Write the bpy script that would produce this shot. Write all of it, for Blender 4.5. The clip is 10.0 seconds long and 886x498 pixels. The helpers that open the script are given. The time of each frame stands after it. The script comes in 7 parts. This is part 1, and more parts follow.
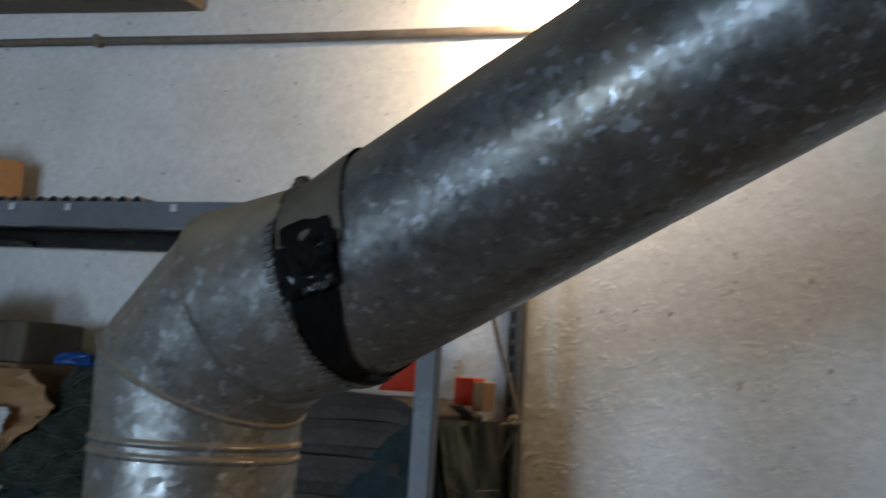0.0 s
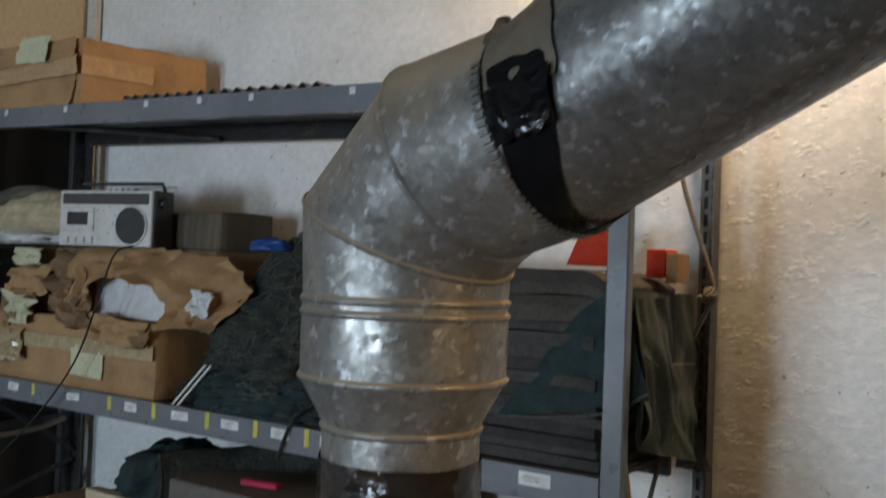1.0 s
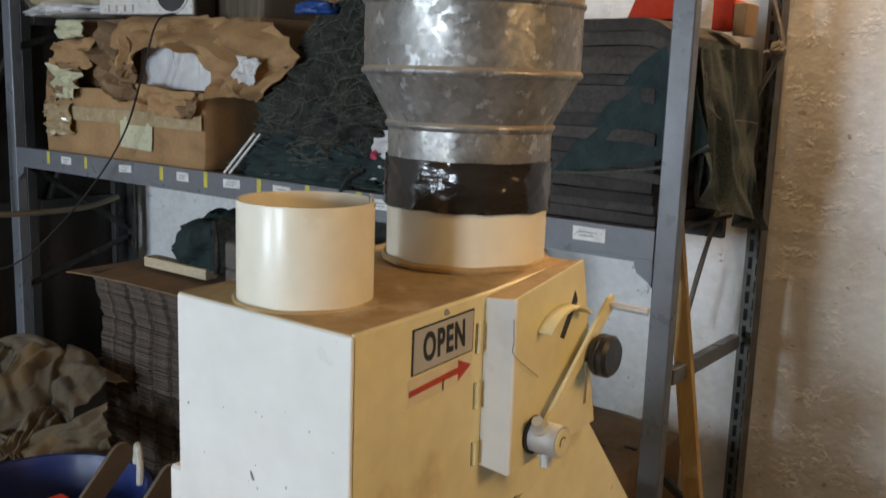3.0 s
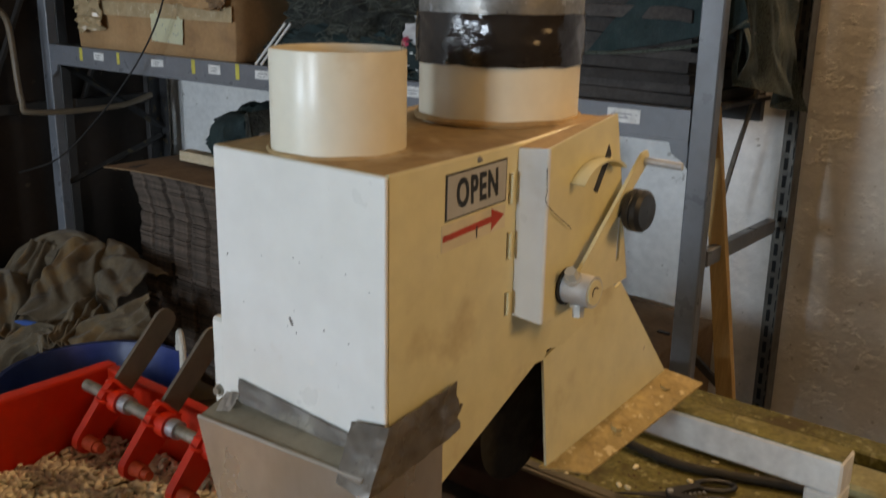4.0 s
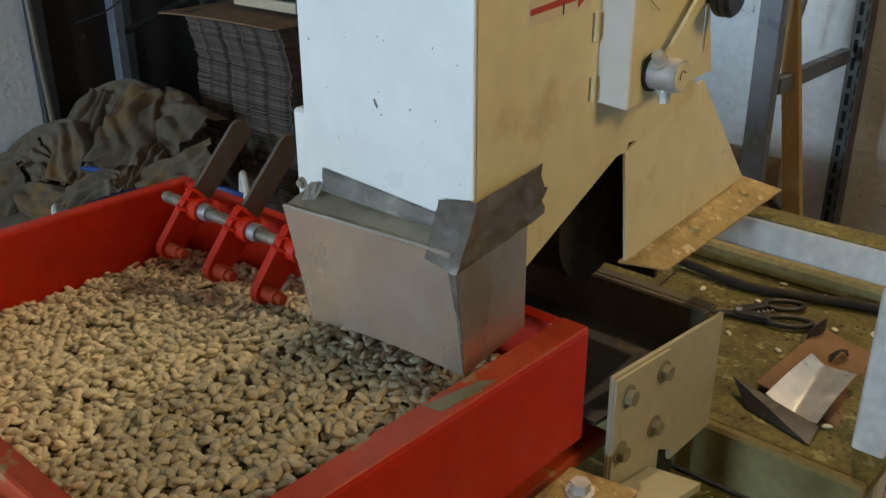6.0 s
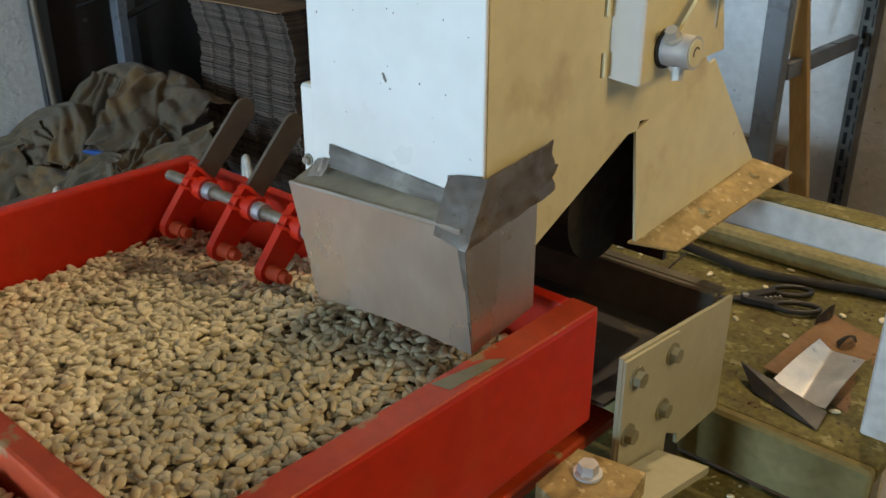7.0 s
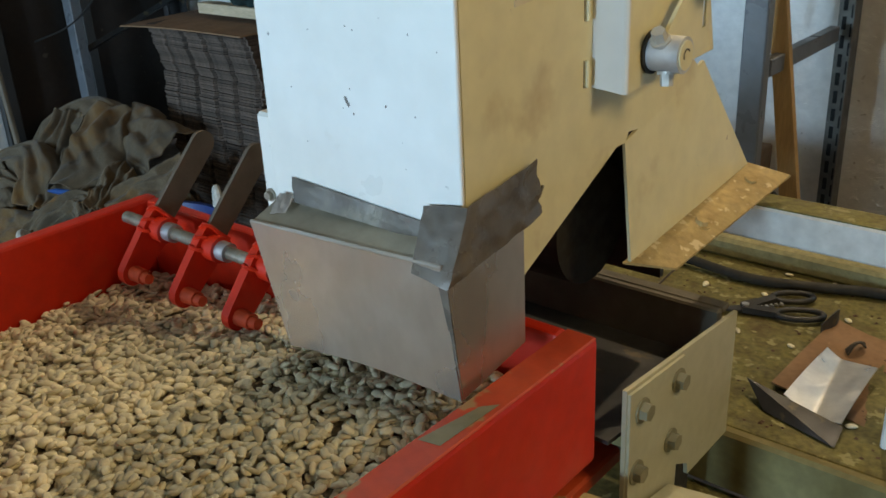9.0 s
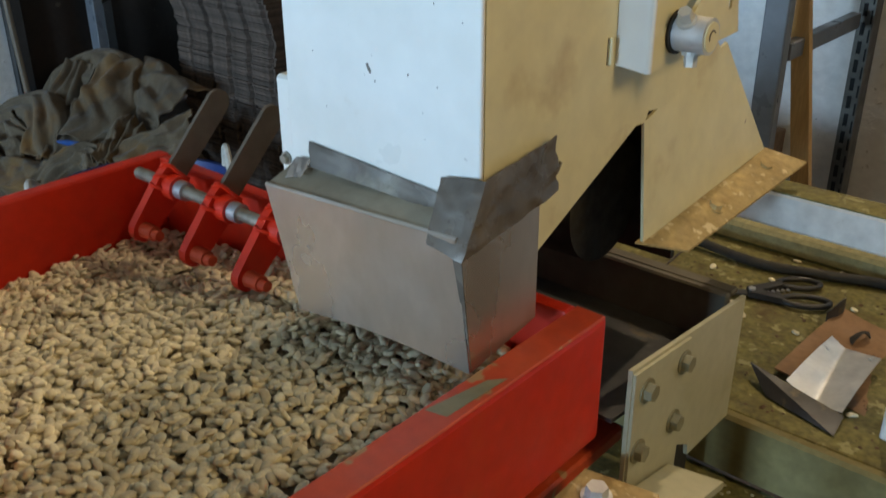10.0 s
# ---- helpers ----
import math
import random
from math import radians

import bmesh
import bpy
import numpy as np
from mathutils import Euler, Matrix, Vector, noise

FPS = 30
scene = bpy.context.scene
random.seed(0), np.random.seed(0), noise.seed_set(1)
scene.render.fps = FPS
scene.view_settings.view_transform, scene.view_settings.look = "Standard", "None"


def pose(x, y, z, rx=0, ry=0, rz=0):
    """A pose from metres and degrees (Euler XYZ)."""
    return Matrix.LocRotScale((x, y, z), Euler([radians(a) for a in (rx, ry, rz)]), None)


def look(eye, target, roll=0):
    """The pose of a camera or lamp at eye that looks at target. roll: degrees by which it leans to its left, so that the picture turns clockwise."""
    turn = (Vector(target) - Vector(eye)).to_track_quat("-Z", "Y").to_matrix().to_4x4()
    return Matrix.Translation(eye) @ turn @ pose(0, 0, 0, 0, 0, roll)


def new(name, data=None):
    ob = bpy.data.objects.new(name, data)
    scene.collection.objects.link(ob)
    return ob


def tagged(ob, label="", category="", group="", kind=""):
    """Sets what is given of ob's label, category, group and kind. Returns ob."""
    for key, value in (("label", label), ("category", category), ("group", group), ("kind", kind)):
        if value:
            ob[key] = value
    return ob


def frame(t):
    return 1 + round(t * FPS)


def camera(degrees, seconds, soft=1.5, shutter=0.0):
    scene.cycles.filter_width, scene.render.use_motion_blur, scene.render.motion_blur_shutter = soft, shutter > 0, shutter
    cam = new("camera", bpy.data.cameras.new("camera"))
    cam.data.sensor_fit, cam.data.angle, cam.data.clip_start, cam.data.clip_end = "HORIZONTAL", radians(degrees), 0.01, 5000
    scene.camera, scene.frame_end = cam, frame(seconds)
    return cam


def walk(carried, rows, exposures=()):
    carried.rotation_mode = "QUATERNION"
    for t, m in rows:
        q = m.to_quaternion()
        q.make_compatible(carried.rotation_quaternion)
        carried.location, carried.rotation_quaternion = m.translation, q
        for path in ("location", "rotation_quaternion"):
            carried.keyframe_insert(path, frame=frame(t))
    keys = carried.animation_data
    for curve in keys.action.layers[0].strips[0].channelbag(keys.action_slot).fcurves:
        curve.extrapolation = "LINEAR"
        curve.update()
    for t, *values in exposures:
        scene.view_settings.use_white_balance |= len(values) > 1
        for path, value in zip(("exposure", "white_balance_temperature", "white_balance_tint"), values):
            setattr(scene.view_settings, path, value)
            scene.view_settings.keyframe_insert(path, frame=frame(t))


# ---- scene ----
cam = camera(50.5, 10.0, shutter=0.5)
PATH = [
    (0, (0.897, -0.733, 1.876), (0.055, 1.058, 2.166), 3.7),
    (0.5, (0.847, -0.716, 1.858), (-0.190, 0.983, 2.048), 3.0),
    (1, (0.811, -0.694, 1.822), (-0.334, 0.946, 1.868), 2.1),
    (1.5, (0.793, -0.699, 1.781), (-0.383, 0.917, 1.714), 2.6),
    (2, (0.783, -0.695, 1.746), (-0.424, 0.891, 1.579), 1.6),
    (2.2, (0.778, -0.683, 1.717), (-0.432, 0.895, 1.505), 1.9),
    (3.3, (0.756, -0.682, 1.645), (-0.43, 0.874, 1.234), 1.9),
    (3.5, (0.772, -0.686, 1.63), (-0.45, 0.834, 1.183), 1.3),
    (4, (0.773, -0.697, 1.593), (-0.434, 0.802, 1.048), 1.1),
    (4.5, (0.773, -0.709, 1.559), (-0.458, 0.738, 0.935), 0.4),
    (5, (0.787, -0.736, 1.54), (-0.443, 0.691, 0.867), 0.5),
    (5.5, (0.781, -0.755, 1.515), (-0.46, 0.614, 0.751), -0.3),
    (6.8, (0.732, -0.731, 1.476), (-0.462, 0.643, 0.647), 0.5),
    (7, (0.747, -0.747, 1.474), (-0.47, 0.609, 0.65), 0.1),
    (7.5, (0.781, -0.733, 1.473), (-0.471, 0.586, 0.641), 0.2),
    (8, (0.737, -0.712, 1.453), (-0.544, 0.586, 0.632), -1.3),
    (8.5, (0.689, -0.686, 1.471), (-0.468, 0.733, 0.666), -2.8),
    (9, (0.682, -0.666, 1.454), (-0.516, 0.722, 0.655), -2.9),
    (9.5, (0.674, -0.672, 1.462), (-0.532, 0.713, 0.671), -1.4),
    (10, (0.671, -0.672, 1.457), (-0.514, 0.69, 0.597), -0.3),
]
walk(cam, [(t, look(eye, target, roll)) for t, eye, target, roll in PATH], exposures=[(0, -1.24, 6950, 11), (0.5, -1.0, 7450, 12), (1, -0.66, 8050, 14), (2, -0.05, 8400, 16), (3.5, -0.33, 8750, 19), (4, -0.53, 8800, 19), (4.5, -0.80, 8900, 20), (5, -0.77, 8800, 19), (5.5, -0.60, 7500, 12), (7, -0.13, 7250, 8), (7.5, -0.06, 7300, 8), (8, -0.10, 7300, 8), (8.5, -0.06, 7050, 6), (9, -0.15, 6900, 4), (9.5, -0.22, 6450, 4), (10, -0.22, 6700, 6)])

# ---- light ----
world = bpy.data.worlds.new("sky")
scene.world = world
world.use_nodes = True
wn = world.node_tree.nodes
sky = wn.new("ShaderNodeTexSky")
sky.sky_type, sky.sun_disc = "NISHITA", False
sky.sun_elevation, sky.sun_rotation = radians(38), radians(200)
world.node_tree.links.new(sky.outputs[0], wn["Background"].inputs[0])
wn["Background"].inputs[1].default_value = 0.10


def area_lamp(name, m, sx, sy, watts, colour):
    lamp = bpy.data.lights.new(name, "AREA")
    lamp.shape, lamp.size, lamp.size_y, lamp.energy, lamp.color = "RECTANGLE", sx, sy, watts, colour
    ob = new(name, lamp)
    ob.matrix_world = m
    return ob


FRONT = -7.2
# two windows in the front wall: x from, x to, z from, z to; the daylight outside each: centre, aim, width, watts
WINDOWS = ((-3.05, -2.00, 0.75, 1.90), (-0.15, 0.75, 0.95, 2.35))
DAYLIGHT = (((-2.52, FRONT - 0.14, 1.32), (-2.0, 0.0, 1.4), 1.0, 1.10, 350), ((0.30, FRONT - 0.14, 1.65), (0.20, 0.0, 1.7), 0.86, 1.34, 350))
for p, aim, sx, sy, watts in DAYLIGHT:
    area_lamp("daylight_window", look(p, aim), sx, sy, watts, (0.46, 0.70, 1.0))


def bulb_light(name, p, watts, colour, r):
    lamp = bpy.data.lights.new(name, "POINT")
    lamp.energy, lamp.color, lamp.shadow_soft_size = watts, colour, r
    ob = new(name, lamp)
    ob.location = p
    return ob


BULB_WALL = (-0.108, 2.05, 3.186)
FILL_BULB = (1.95, 0.30, 2.40)
bulb_light("bulb_light_wall", BULB_WALL, 115, (1.0, 0.78, 0.54), 0.03)
# unseen warm fill spot, added to light the machine's side and spare the wall
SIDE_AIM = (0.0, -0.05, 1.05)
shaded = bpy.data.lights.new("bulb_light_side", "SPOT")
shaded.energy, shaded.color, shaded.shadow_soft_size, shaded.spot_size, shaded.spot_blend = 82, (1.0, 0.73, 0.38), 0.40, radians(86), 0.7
new("bulb_light_side", shaded).matrix_world = look(FILL_BULB, SIDE_AIM)

# ---- materials ----


def mat(name, a, b=None, rough=0.6, metal=0.0, scale=4.0, grain=40.0, grain_amt=0.12, bump=0.15, bump_scale=60.0,
        spots=None, spot_scale=12.0, spot_at=0.62, stretch=(1, 1, 1), rvar=0.12, bump_dist=0.003, voronoi=False, stain=None,
        stain_scale=1.2, stain_at=0.58, random=0.0, sheen=0.0, emit=None, alpha=1.0, island=0.0, coat=0.0, dust=None, flake=None, spangle=None):
    m = bpy.data.materials.new(name)
    m.use_nodes = True
    nt = m.node_tree
    n, l = nt.nodes, nt.links
    bsdf = n["Principled BSDF"]
    tc = n.new("ShaderNodeTexCoord")
    mp = n.new("ShaderNodeMapping")
    mp.inputs["Scale"].default_value = stretch
    l.new(tc.outputs["Object"], mp.inputs[0])

    def nz(sc, detail=4.0, rg=0.55):
        t = n.new("ShaderNodeTexNoise")
        t.inputs["Scale"].default_value, t.inputs["Detail"].default_value, t.inputs["Roughness"].default_value = sc, detail, rg
        l.new(mp.outputs[0], t.inputs[0])
        return t.outputs[0]

    def ramp(fac, p0, p1):
        r = n.new("ShaderNodeMapRange")
        r.inputs[1].default_value, r.inputs[2].default_value = p0, p1
        l.new(fac, r.inputs[0])
        return r.outputs[0]

    def mix(fac, x, y, blend="MIX"):
        k = n.new("ShaderNodeMix")
        k.data_type, k.blend_type = "RGBA", blend
        for s, v in ((k.inputs[0], fac), (k.inputs[6], x), (k.inputs[7], y)):
            if isinstance(v, (float, int)):
                s.default_value = v
            elif isinstance(v, tuple):
                s.default_value = (*v, 1.0)
            else:
                l.new(v, s)
        return k.outputs[2]

    b = b or tuple(0.8 * c for c in a)
    col = mix(ramp(nz(scale), 0.35, 0.68), a, b)
    g = nz(grain, 3.0)
    gv = n.new("ShaderNodeMapRange")
    gv.inputs[1].default_value, gv.inputs[2].default_value = 0.3, 0.7
    gv.inputs[3].default_value, gv.inputs[4].default_value = 1.0 - grain_amt, 1.0 + grain_amt
    l.new(g, gv.inputs[0])
    hs = n.new("ShaderNodeHueSaturation")
    l.new(gv.outputs[0], hs.inputs["Value"])
    l.new(col, hs.inputs["Color"])
    col = hs.outputs[0]
    if voronoi:
        v = n.new("ShaderNodeTexVoronoi")
        v.inputs["Scale"].default_value = voronoi
        l.new(mp.outputs[0], v.inputs[0])
        sep = n.new("ShaderNodeSeparateColor")
        l.new(v.outputs["Color"], sep.inputs[0])
        col = mix(0.25, col, mix(sep.outputs[0], tuple(0.6 * c for c in a), tuple(min(1, 1.5 * c) for c in a)))
    if stain:
        col = mix(ramp(nz(stain_scale, 5.0, 0.6), stain_at, stain_at + 0.14), col, stain)
    if spots:
        col = mix(ramp(nz(spot_scale, 3.0), spot_at, spot_at + 0.05), col, spots)
    if random or island:
        if island:
            src = n.new("ShaderNodeNewGeometry").outputs["Random Per Island"]
        else:
            src = n.new("ShaderNodeObjectInfo").outputs["Random"]
        amt = random or island
        rv = n.new("ShaderNodeMapRange")
        rv.inputs[3].default_value, rv.inputs[4].default_value = 1.0 - amt, 1.0 + amt
        l.new(src, rv.inputs[0])
        h2 = n.new("ShaderNodeHueSaturation")
        l.new(rv.outputs[0], h2.inputs["Value"])
        l.new(col, h2.inputs["Color"])
        col = h2.outputs[0]
    top = None
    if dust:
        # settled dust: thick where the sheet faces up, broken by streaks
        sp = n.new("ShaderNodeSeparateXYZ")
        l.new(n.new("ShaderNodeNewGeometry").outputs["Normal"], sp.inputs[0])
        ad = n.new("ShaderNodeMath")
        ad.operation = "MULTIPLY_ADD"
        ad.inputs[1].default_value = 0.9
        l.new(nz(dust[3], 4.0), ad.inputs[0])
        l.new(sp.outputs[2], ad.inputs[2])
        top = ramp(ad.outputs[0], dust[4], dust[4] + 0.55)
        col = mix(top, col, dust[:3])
    l.new(col, bsdf.inputs["Base Color"])
    rr = n.new("ShaderNodeMapRange")
    rr.inputs[1].default_value, rr.inputs[2].default_value = 0.3, 0.7
    rr.inputs[3].default_value, rr.inputs[4].default_value = max(0.03, rough - rvar), min(1.0, rough + rvar)
    l.new(nz(scale * 2.3), rr.inputs[0])
    l.new(rr.outputs[0], bsdf.inputs["Roughness"])
    bsdf.inputs["Metallic"].default_value = metal
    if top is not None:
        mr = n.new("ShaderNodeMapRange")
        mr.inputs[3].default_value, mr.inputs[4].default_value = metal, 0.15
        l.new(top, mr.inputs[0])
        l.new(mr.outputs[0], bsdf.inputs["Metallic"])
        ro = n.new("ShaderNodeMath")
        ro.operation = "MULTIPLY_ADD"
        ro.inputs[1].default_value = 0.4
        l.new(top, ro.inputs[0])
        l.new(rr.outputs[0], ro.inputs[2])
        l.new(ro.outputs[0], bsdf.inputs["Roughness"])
    if sheen:
        bsdf.inputs["Sheen Weight"].default_value = sheen
    if coat:
        bsdf.inputs["Coat Weight"].default_value = coat
    if bump:
        bp = n.new("ShaderNodeBump")
        bp.inputs["Strength"].default_value, bp.inputs["Distance"].default_value = bump, bump_dist
        l.new(nz(bump_scale, 5.0, 0.6), bp.inputs["Height"])
        if flake:
            # flat trowel flakes with crisp edges over the fine grain
            b2 = n.new("ShaderNodeBump")
            b2.inputs["Strength"].default_value, b2.inputs["Distance"].default_value = flake[2], flake[3]
            l.new(ramp(nz(flake[0], 6.0, 0.68), flake[1], flake[1] + 0.10), b2.inputs["Height"])
            l.new(b2.outputs[0], bp.inputs["Normal"])
        if spangle:
            # zinc crystals: each leans its own way and has its own polish
            cell = n.new("ShaderNodeTexVoronoi")
            cell.inputs["Scale"].default_value = spangle[0]
            wob = n.new("ShaderNodeTexNoise")
            wob.inputs["Scale"].default_value = spangle[0] * 0.8
            off = n.new("ShaderNodeVectorMath")
            off.operation = "MULTIPLY_ADD"
            off.inputs[1].default_value = (0.018, 0.018, 0.018)
            l.new(mp.outputs[0], wob.inputs[0])
            l.new(wob.outputs["Color"], off.inputs[0])
            l.new(mp.outputs[0], off.inputs[2])
            l.new(off.outputs[0], cell.inputs[0])
            lean = n.new("ShaderNodeVectorMath")
            lean.operation = "MULTIPLY_ADD"
            lean.inputs[1].default_value = (spangle[1],) * 3
            lean.inputs[2].default_value = (-0.5 * spangle[1],) * 3
            l.new(cell.outputs["Color"], lean.inputs[0])
            add = n.new("ShaderNodeVectorMath")
            add.operation = "ADD"
            l.new(bp.outputs[0], add.inputs[0])
            l.new(lean.outputs[0], add.inputs[1])
            unit = n.new("ShaderNodeVectorMath")
            unit.operation = "NORMALIZE"
            l.new(add.outputs[0], unit.inputs[0])
            l.new(unit.outputs[0], bsdf.inputs["Normal"])
        else:
            l.new(bp.outputs[0], bsdf.inputs["Normal"])
    if alpha < 1.0:
        bsdf.inputs["Alpha"].default_value = alpha
    if emit:
        bsdf.inputs["Emission Color"].default_value = (*emit[:3], 1)
        bsdf.inputs["Emission Strength"].default_value = emit[3]
    return m


PLASTER = mat("plaster", (0.83, 0.82, 0.80), (0.73, 0.715, 0.68), 0.85, scale=2.2, grain=34, grain_amt=0.07, bump=0.5, bump_scale=16,
              bump_dist=0.008, spots=(0.42, 0.39, 0.35), spot_scale=26, spot_at=0.685, stretch=(0.95, 1, 1.1), stain=(0.66, 0.60, 0.51), stain_scale=1.3, stain_at=0.64, flake=(15, 0.555, 0.42, 0.005))


def shade_stain(m, colour, x0, x1, z0, z1):
    """Paints the rack's warm shade and a stain: begins at x0, spreads over the foot of the wall and breaks up towards
    x1 and z1.
    """
    n, l = m.node_tree.nodes, m.node_tree.links
    bsdf = n["Principled BSDF"]
    paint = bsdf.inputs["Base Color"].links[0].from_socket
    sep = n.new("ShaderNodeSeparateXYZ")
    l.new(n.new("ShaderNodeTexCoord").outputs["Object"], sep.inputs[0])
    cloud = n.new("ShaderNodeTexNoise")
    cloud.inputs["Scale"].default_value, cloud.inputs["Detail"].default_value = 3.2, 6.0
    l.new(n["Texture Coordinate"].outputs["Object"], cloud.inputs[0])
    total = cloud.outputs[0]
    for axis, a, b in ((0, x0, x1), (2, z0, z1)):
        r = n.new("ShaderNodeMapRange")
        r.inputs[1].default_value, r.inputs[2].default_value, r.inputs[3].default_value, r.inputs[4].default_value = a, b, 0.5, -0.5
        l.new(sep.outputs[axis], r.inputs[0])
        add = n.new("ShaderNodeMath")
        l.new(total, add.inputs[0])
        l.new(r.outputs[0], add.inputs[1])
        total = add.outputs[0]
    edge = n.new("ShaderNodeMapRange")
    edge.inputs[1].default_value, edge.inputs[2].default_value, edge.inputs[4].default_value = 0.45, 0.95, 0.28
    l.new(total, edge.inputs[0])
    begin = n.new("ShaderNodeMapRange")
    begin.inputs[1].default_value, begin.inputs[2].default_value = x0 - 0.10, x0
    l.new(sep.outputs[0], begin.inputs[0])
    both = n.new("ShaderNodeMath")
    both.operation = "MULTIPLY"
    l.new(edge.outputs[0], both.inputs[0])
    l.new(begin.outputs[0], both.inputs[1])
    k = n.new("ShaderNodeMix")
    k.data_type = "RGBA"
    k.inputs[7].default_value = (*colour, 1.0)
    l.new(both.outputs[0], k.inputs[0])
    l.new(paint, k.inputs[6])
    l.new(k.outputs[2], bsdf.inputs["Base Color"])


# warm shade and ochre stain beside the rack, both put into the plaster colour
PLASTER_BACK = PLASTER.copy()
PLASTER_BACK.name = "damp_stained_plaster"
shade_stain(PLASTER_BACK, (0.52, 0.39, 0.19), -0.10, 0.75, 0.9, 2.0)
TAN_WALL = mat("tan_wall_paint", (0.32, 0.245, 0.16), (0.26, 0.20, 0.13), 0.8, scale=2, bump=0.3, bump_scale=25, bump_dist=0.01)
BUFF_WALL = mat("buff_wall_paint", (0.62, 0.51, 0.36), (0.54, 0.43, 0.29), 0.8, scale=2, bump=0.3, bump_scale=25, bump_dist=0.01)
WARM_BOUNCE_WALL = mat("warm_bounce_ochre", (0.22, 0.145, 0.07), (0.17, 0.11, 0.05), 0.85, scale=1.5, bump=0.4, bump_scale=18, bump_dist=0.01)
CONCRETE = mat("dusty_concrete", (0.17, 0.12, 0.085), (0.11, 0.08, 0.06), 0.9, scale=3, bump=0.4, bump_scale=30, spots=(0.28, 0.22, 0.15), spot_scale=20)
CEILING = mat("ceiling_boards", (0.17, 0.13, 0.095), (0.12, 0.09, 0.065), 0.85, scale=2, stretch=(0.3, 4, 1), bump=0.3)
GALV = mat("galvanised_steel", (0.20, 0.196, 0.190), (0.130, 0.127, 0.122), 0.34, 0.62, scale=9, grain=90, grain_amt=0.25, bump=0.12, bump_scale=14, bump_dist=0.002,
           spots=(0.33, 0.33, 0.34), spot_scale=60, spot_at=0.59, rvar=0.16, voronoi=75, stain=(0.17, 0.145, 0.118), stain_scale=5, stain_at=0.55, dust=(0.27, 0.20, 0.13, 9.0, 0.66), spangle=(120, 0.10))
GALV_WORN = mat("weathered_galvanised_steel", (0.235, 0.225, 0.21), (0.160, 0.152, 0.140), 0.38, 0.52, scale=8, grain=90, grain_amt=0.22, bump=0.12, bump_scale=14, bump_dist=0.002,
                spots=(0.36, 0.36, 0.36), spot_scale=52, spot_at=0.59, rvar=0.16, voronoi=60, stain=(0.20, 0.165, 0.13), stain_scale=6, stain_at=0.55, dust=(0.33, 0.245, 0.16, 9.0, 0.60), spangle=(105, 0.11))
TAPE_BLACK = mat("black_tape", (0.005, 0.005, 0.006), (0.008, 0.008, 0.008), 0.07, scale=12, grain_amt=0.2, bump=0.14, bump_scale=9, bump_dist=0.006, rvar=0.03)
TAPE_BLACK.node_tree.nodes["Principled BSDF"].inputs["Specular IOR Level"].default_value = 0.07
TAPE_BROWN = mat("brown_packing_tape", (0.026, 0.020, 0.017), (0.014, 0.011, 0.010), 0.13, scale=10, bump=0.45, bump_scale=9, bump_dist=0.010, rvar=0.06, stretch=(1, 1, 2.4),
                 stain=(0.06, 0.048, 0.037), stain_scale=9, stain_at=0.62)
# one enamel in three tints: the light on each face is in its colour
CREAM_WARM_LIT = mat("cream_enamel_warm_lit", (0.77, 0.72, 0.465), (0.71, 0.645, 0.395), 0.40, scale=5, grain=30, grain_amt=0.05, bump=0.05, bump_scale=25,
            spots=(0.30, 0.22, 0.14), spot_scale=42, spot_at=0.735, stain=(0.53, 0.42, 0.22), stain_scale=5, stain_at=0.585)
WHITE_DAYLIT = mat("white_enamel_daylit", (0.78, 0.77, 0.73), (0.73, 0.71, 0.65), 0.38, scale=4, grain=25, grain_amt=0.03, bump=0.05, bump_scale=20,
            spots=(0.22, 0.20, 0.18), spot_scale=62, spot_at=0.715, stain=(0.68, 0.63, 0.55), stain_scale=7, stain_at=0.64)
IVORY_PART_LIT = mat("ivory_enamel_part_lit", (0.80, 0.755, 0.63), (0.75, 0.69, 0.55), 0.40, scale=5, grain=30, grain_amt=0.04, bump=0.05, bump_scale=25, spots=(0.42, 0.32, 0.2), spot_scale=50, spot_at=0.73, stain=(0.66, 0.55, 0.38), stain_scale=7, stain_at=0.64)
DUSTY_TOP = mat("dusty_cream_enamel", (0.50, 0.34, 0.17), (0.36, 0.23, 0.11), 0.85, scale=9, grain=60, bump=0.3, bump_scale=60, stain=(0.66, 0.54, 0.36), stain_scale=8, stain_at=0.55)
DUSTY_FLANGE = mat("dusty_flange", (0.42, 0.31, 0.135), (0.31, 0.22, 0.09), 0.85, scale=25, grain=80, grain_amt=0.2, bump=0.4, bump_scale=90, spots=(0.58, 0.47, 0.27), spot_scale=55, spot_at=0.60)
STEEL = mat("stainless_sheet", (0.60, 0.55, 0.50), (0.51, 0.455, 0.40), 0.30, 0.80, scale=4, grain=60, grain_amt=0.04, bump=0.03, bump_scale=6, rvar=0.10, stain=(0.47, 0.41, 0.34), stain_scale=5, stain_at=0.54, stretch=(1, 1, 0.6))
LEDGE = mat("dusty_steel_ledge", (0.38, 0.325, 0.235), (0.29, 0.245, 0.175), 0.45, 0.45, scale=12, bump=0.1)
SHINY = mat("bright_sheet_steel", (0.70, 0.70, 0.68), (0.60, 0.60, 0.58), 0.36, 0.75, scale=9, bump=0.08, bump_scale=14)
TAPE_GREY = mat("grey_duct_tape", (0.185, 0.155, 0.125), (0.095, 0.08, 0.066), 0.30, 0.15, scale=12, bump=0.45, bump_scale=11, bump_dist=0.006, stain=(0.21, 0.18, 0.135), stain_scale=8, stain_at=0.60)
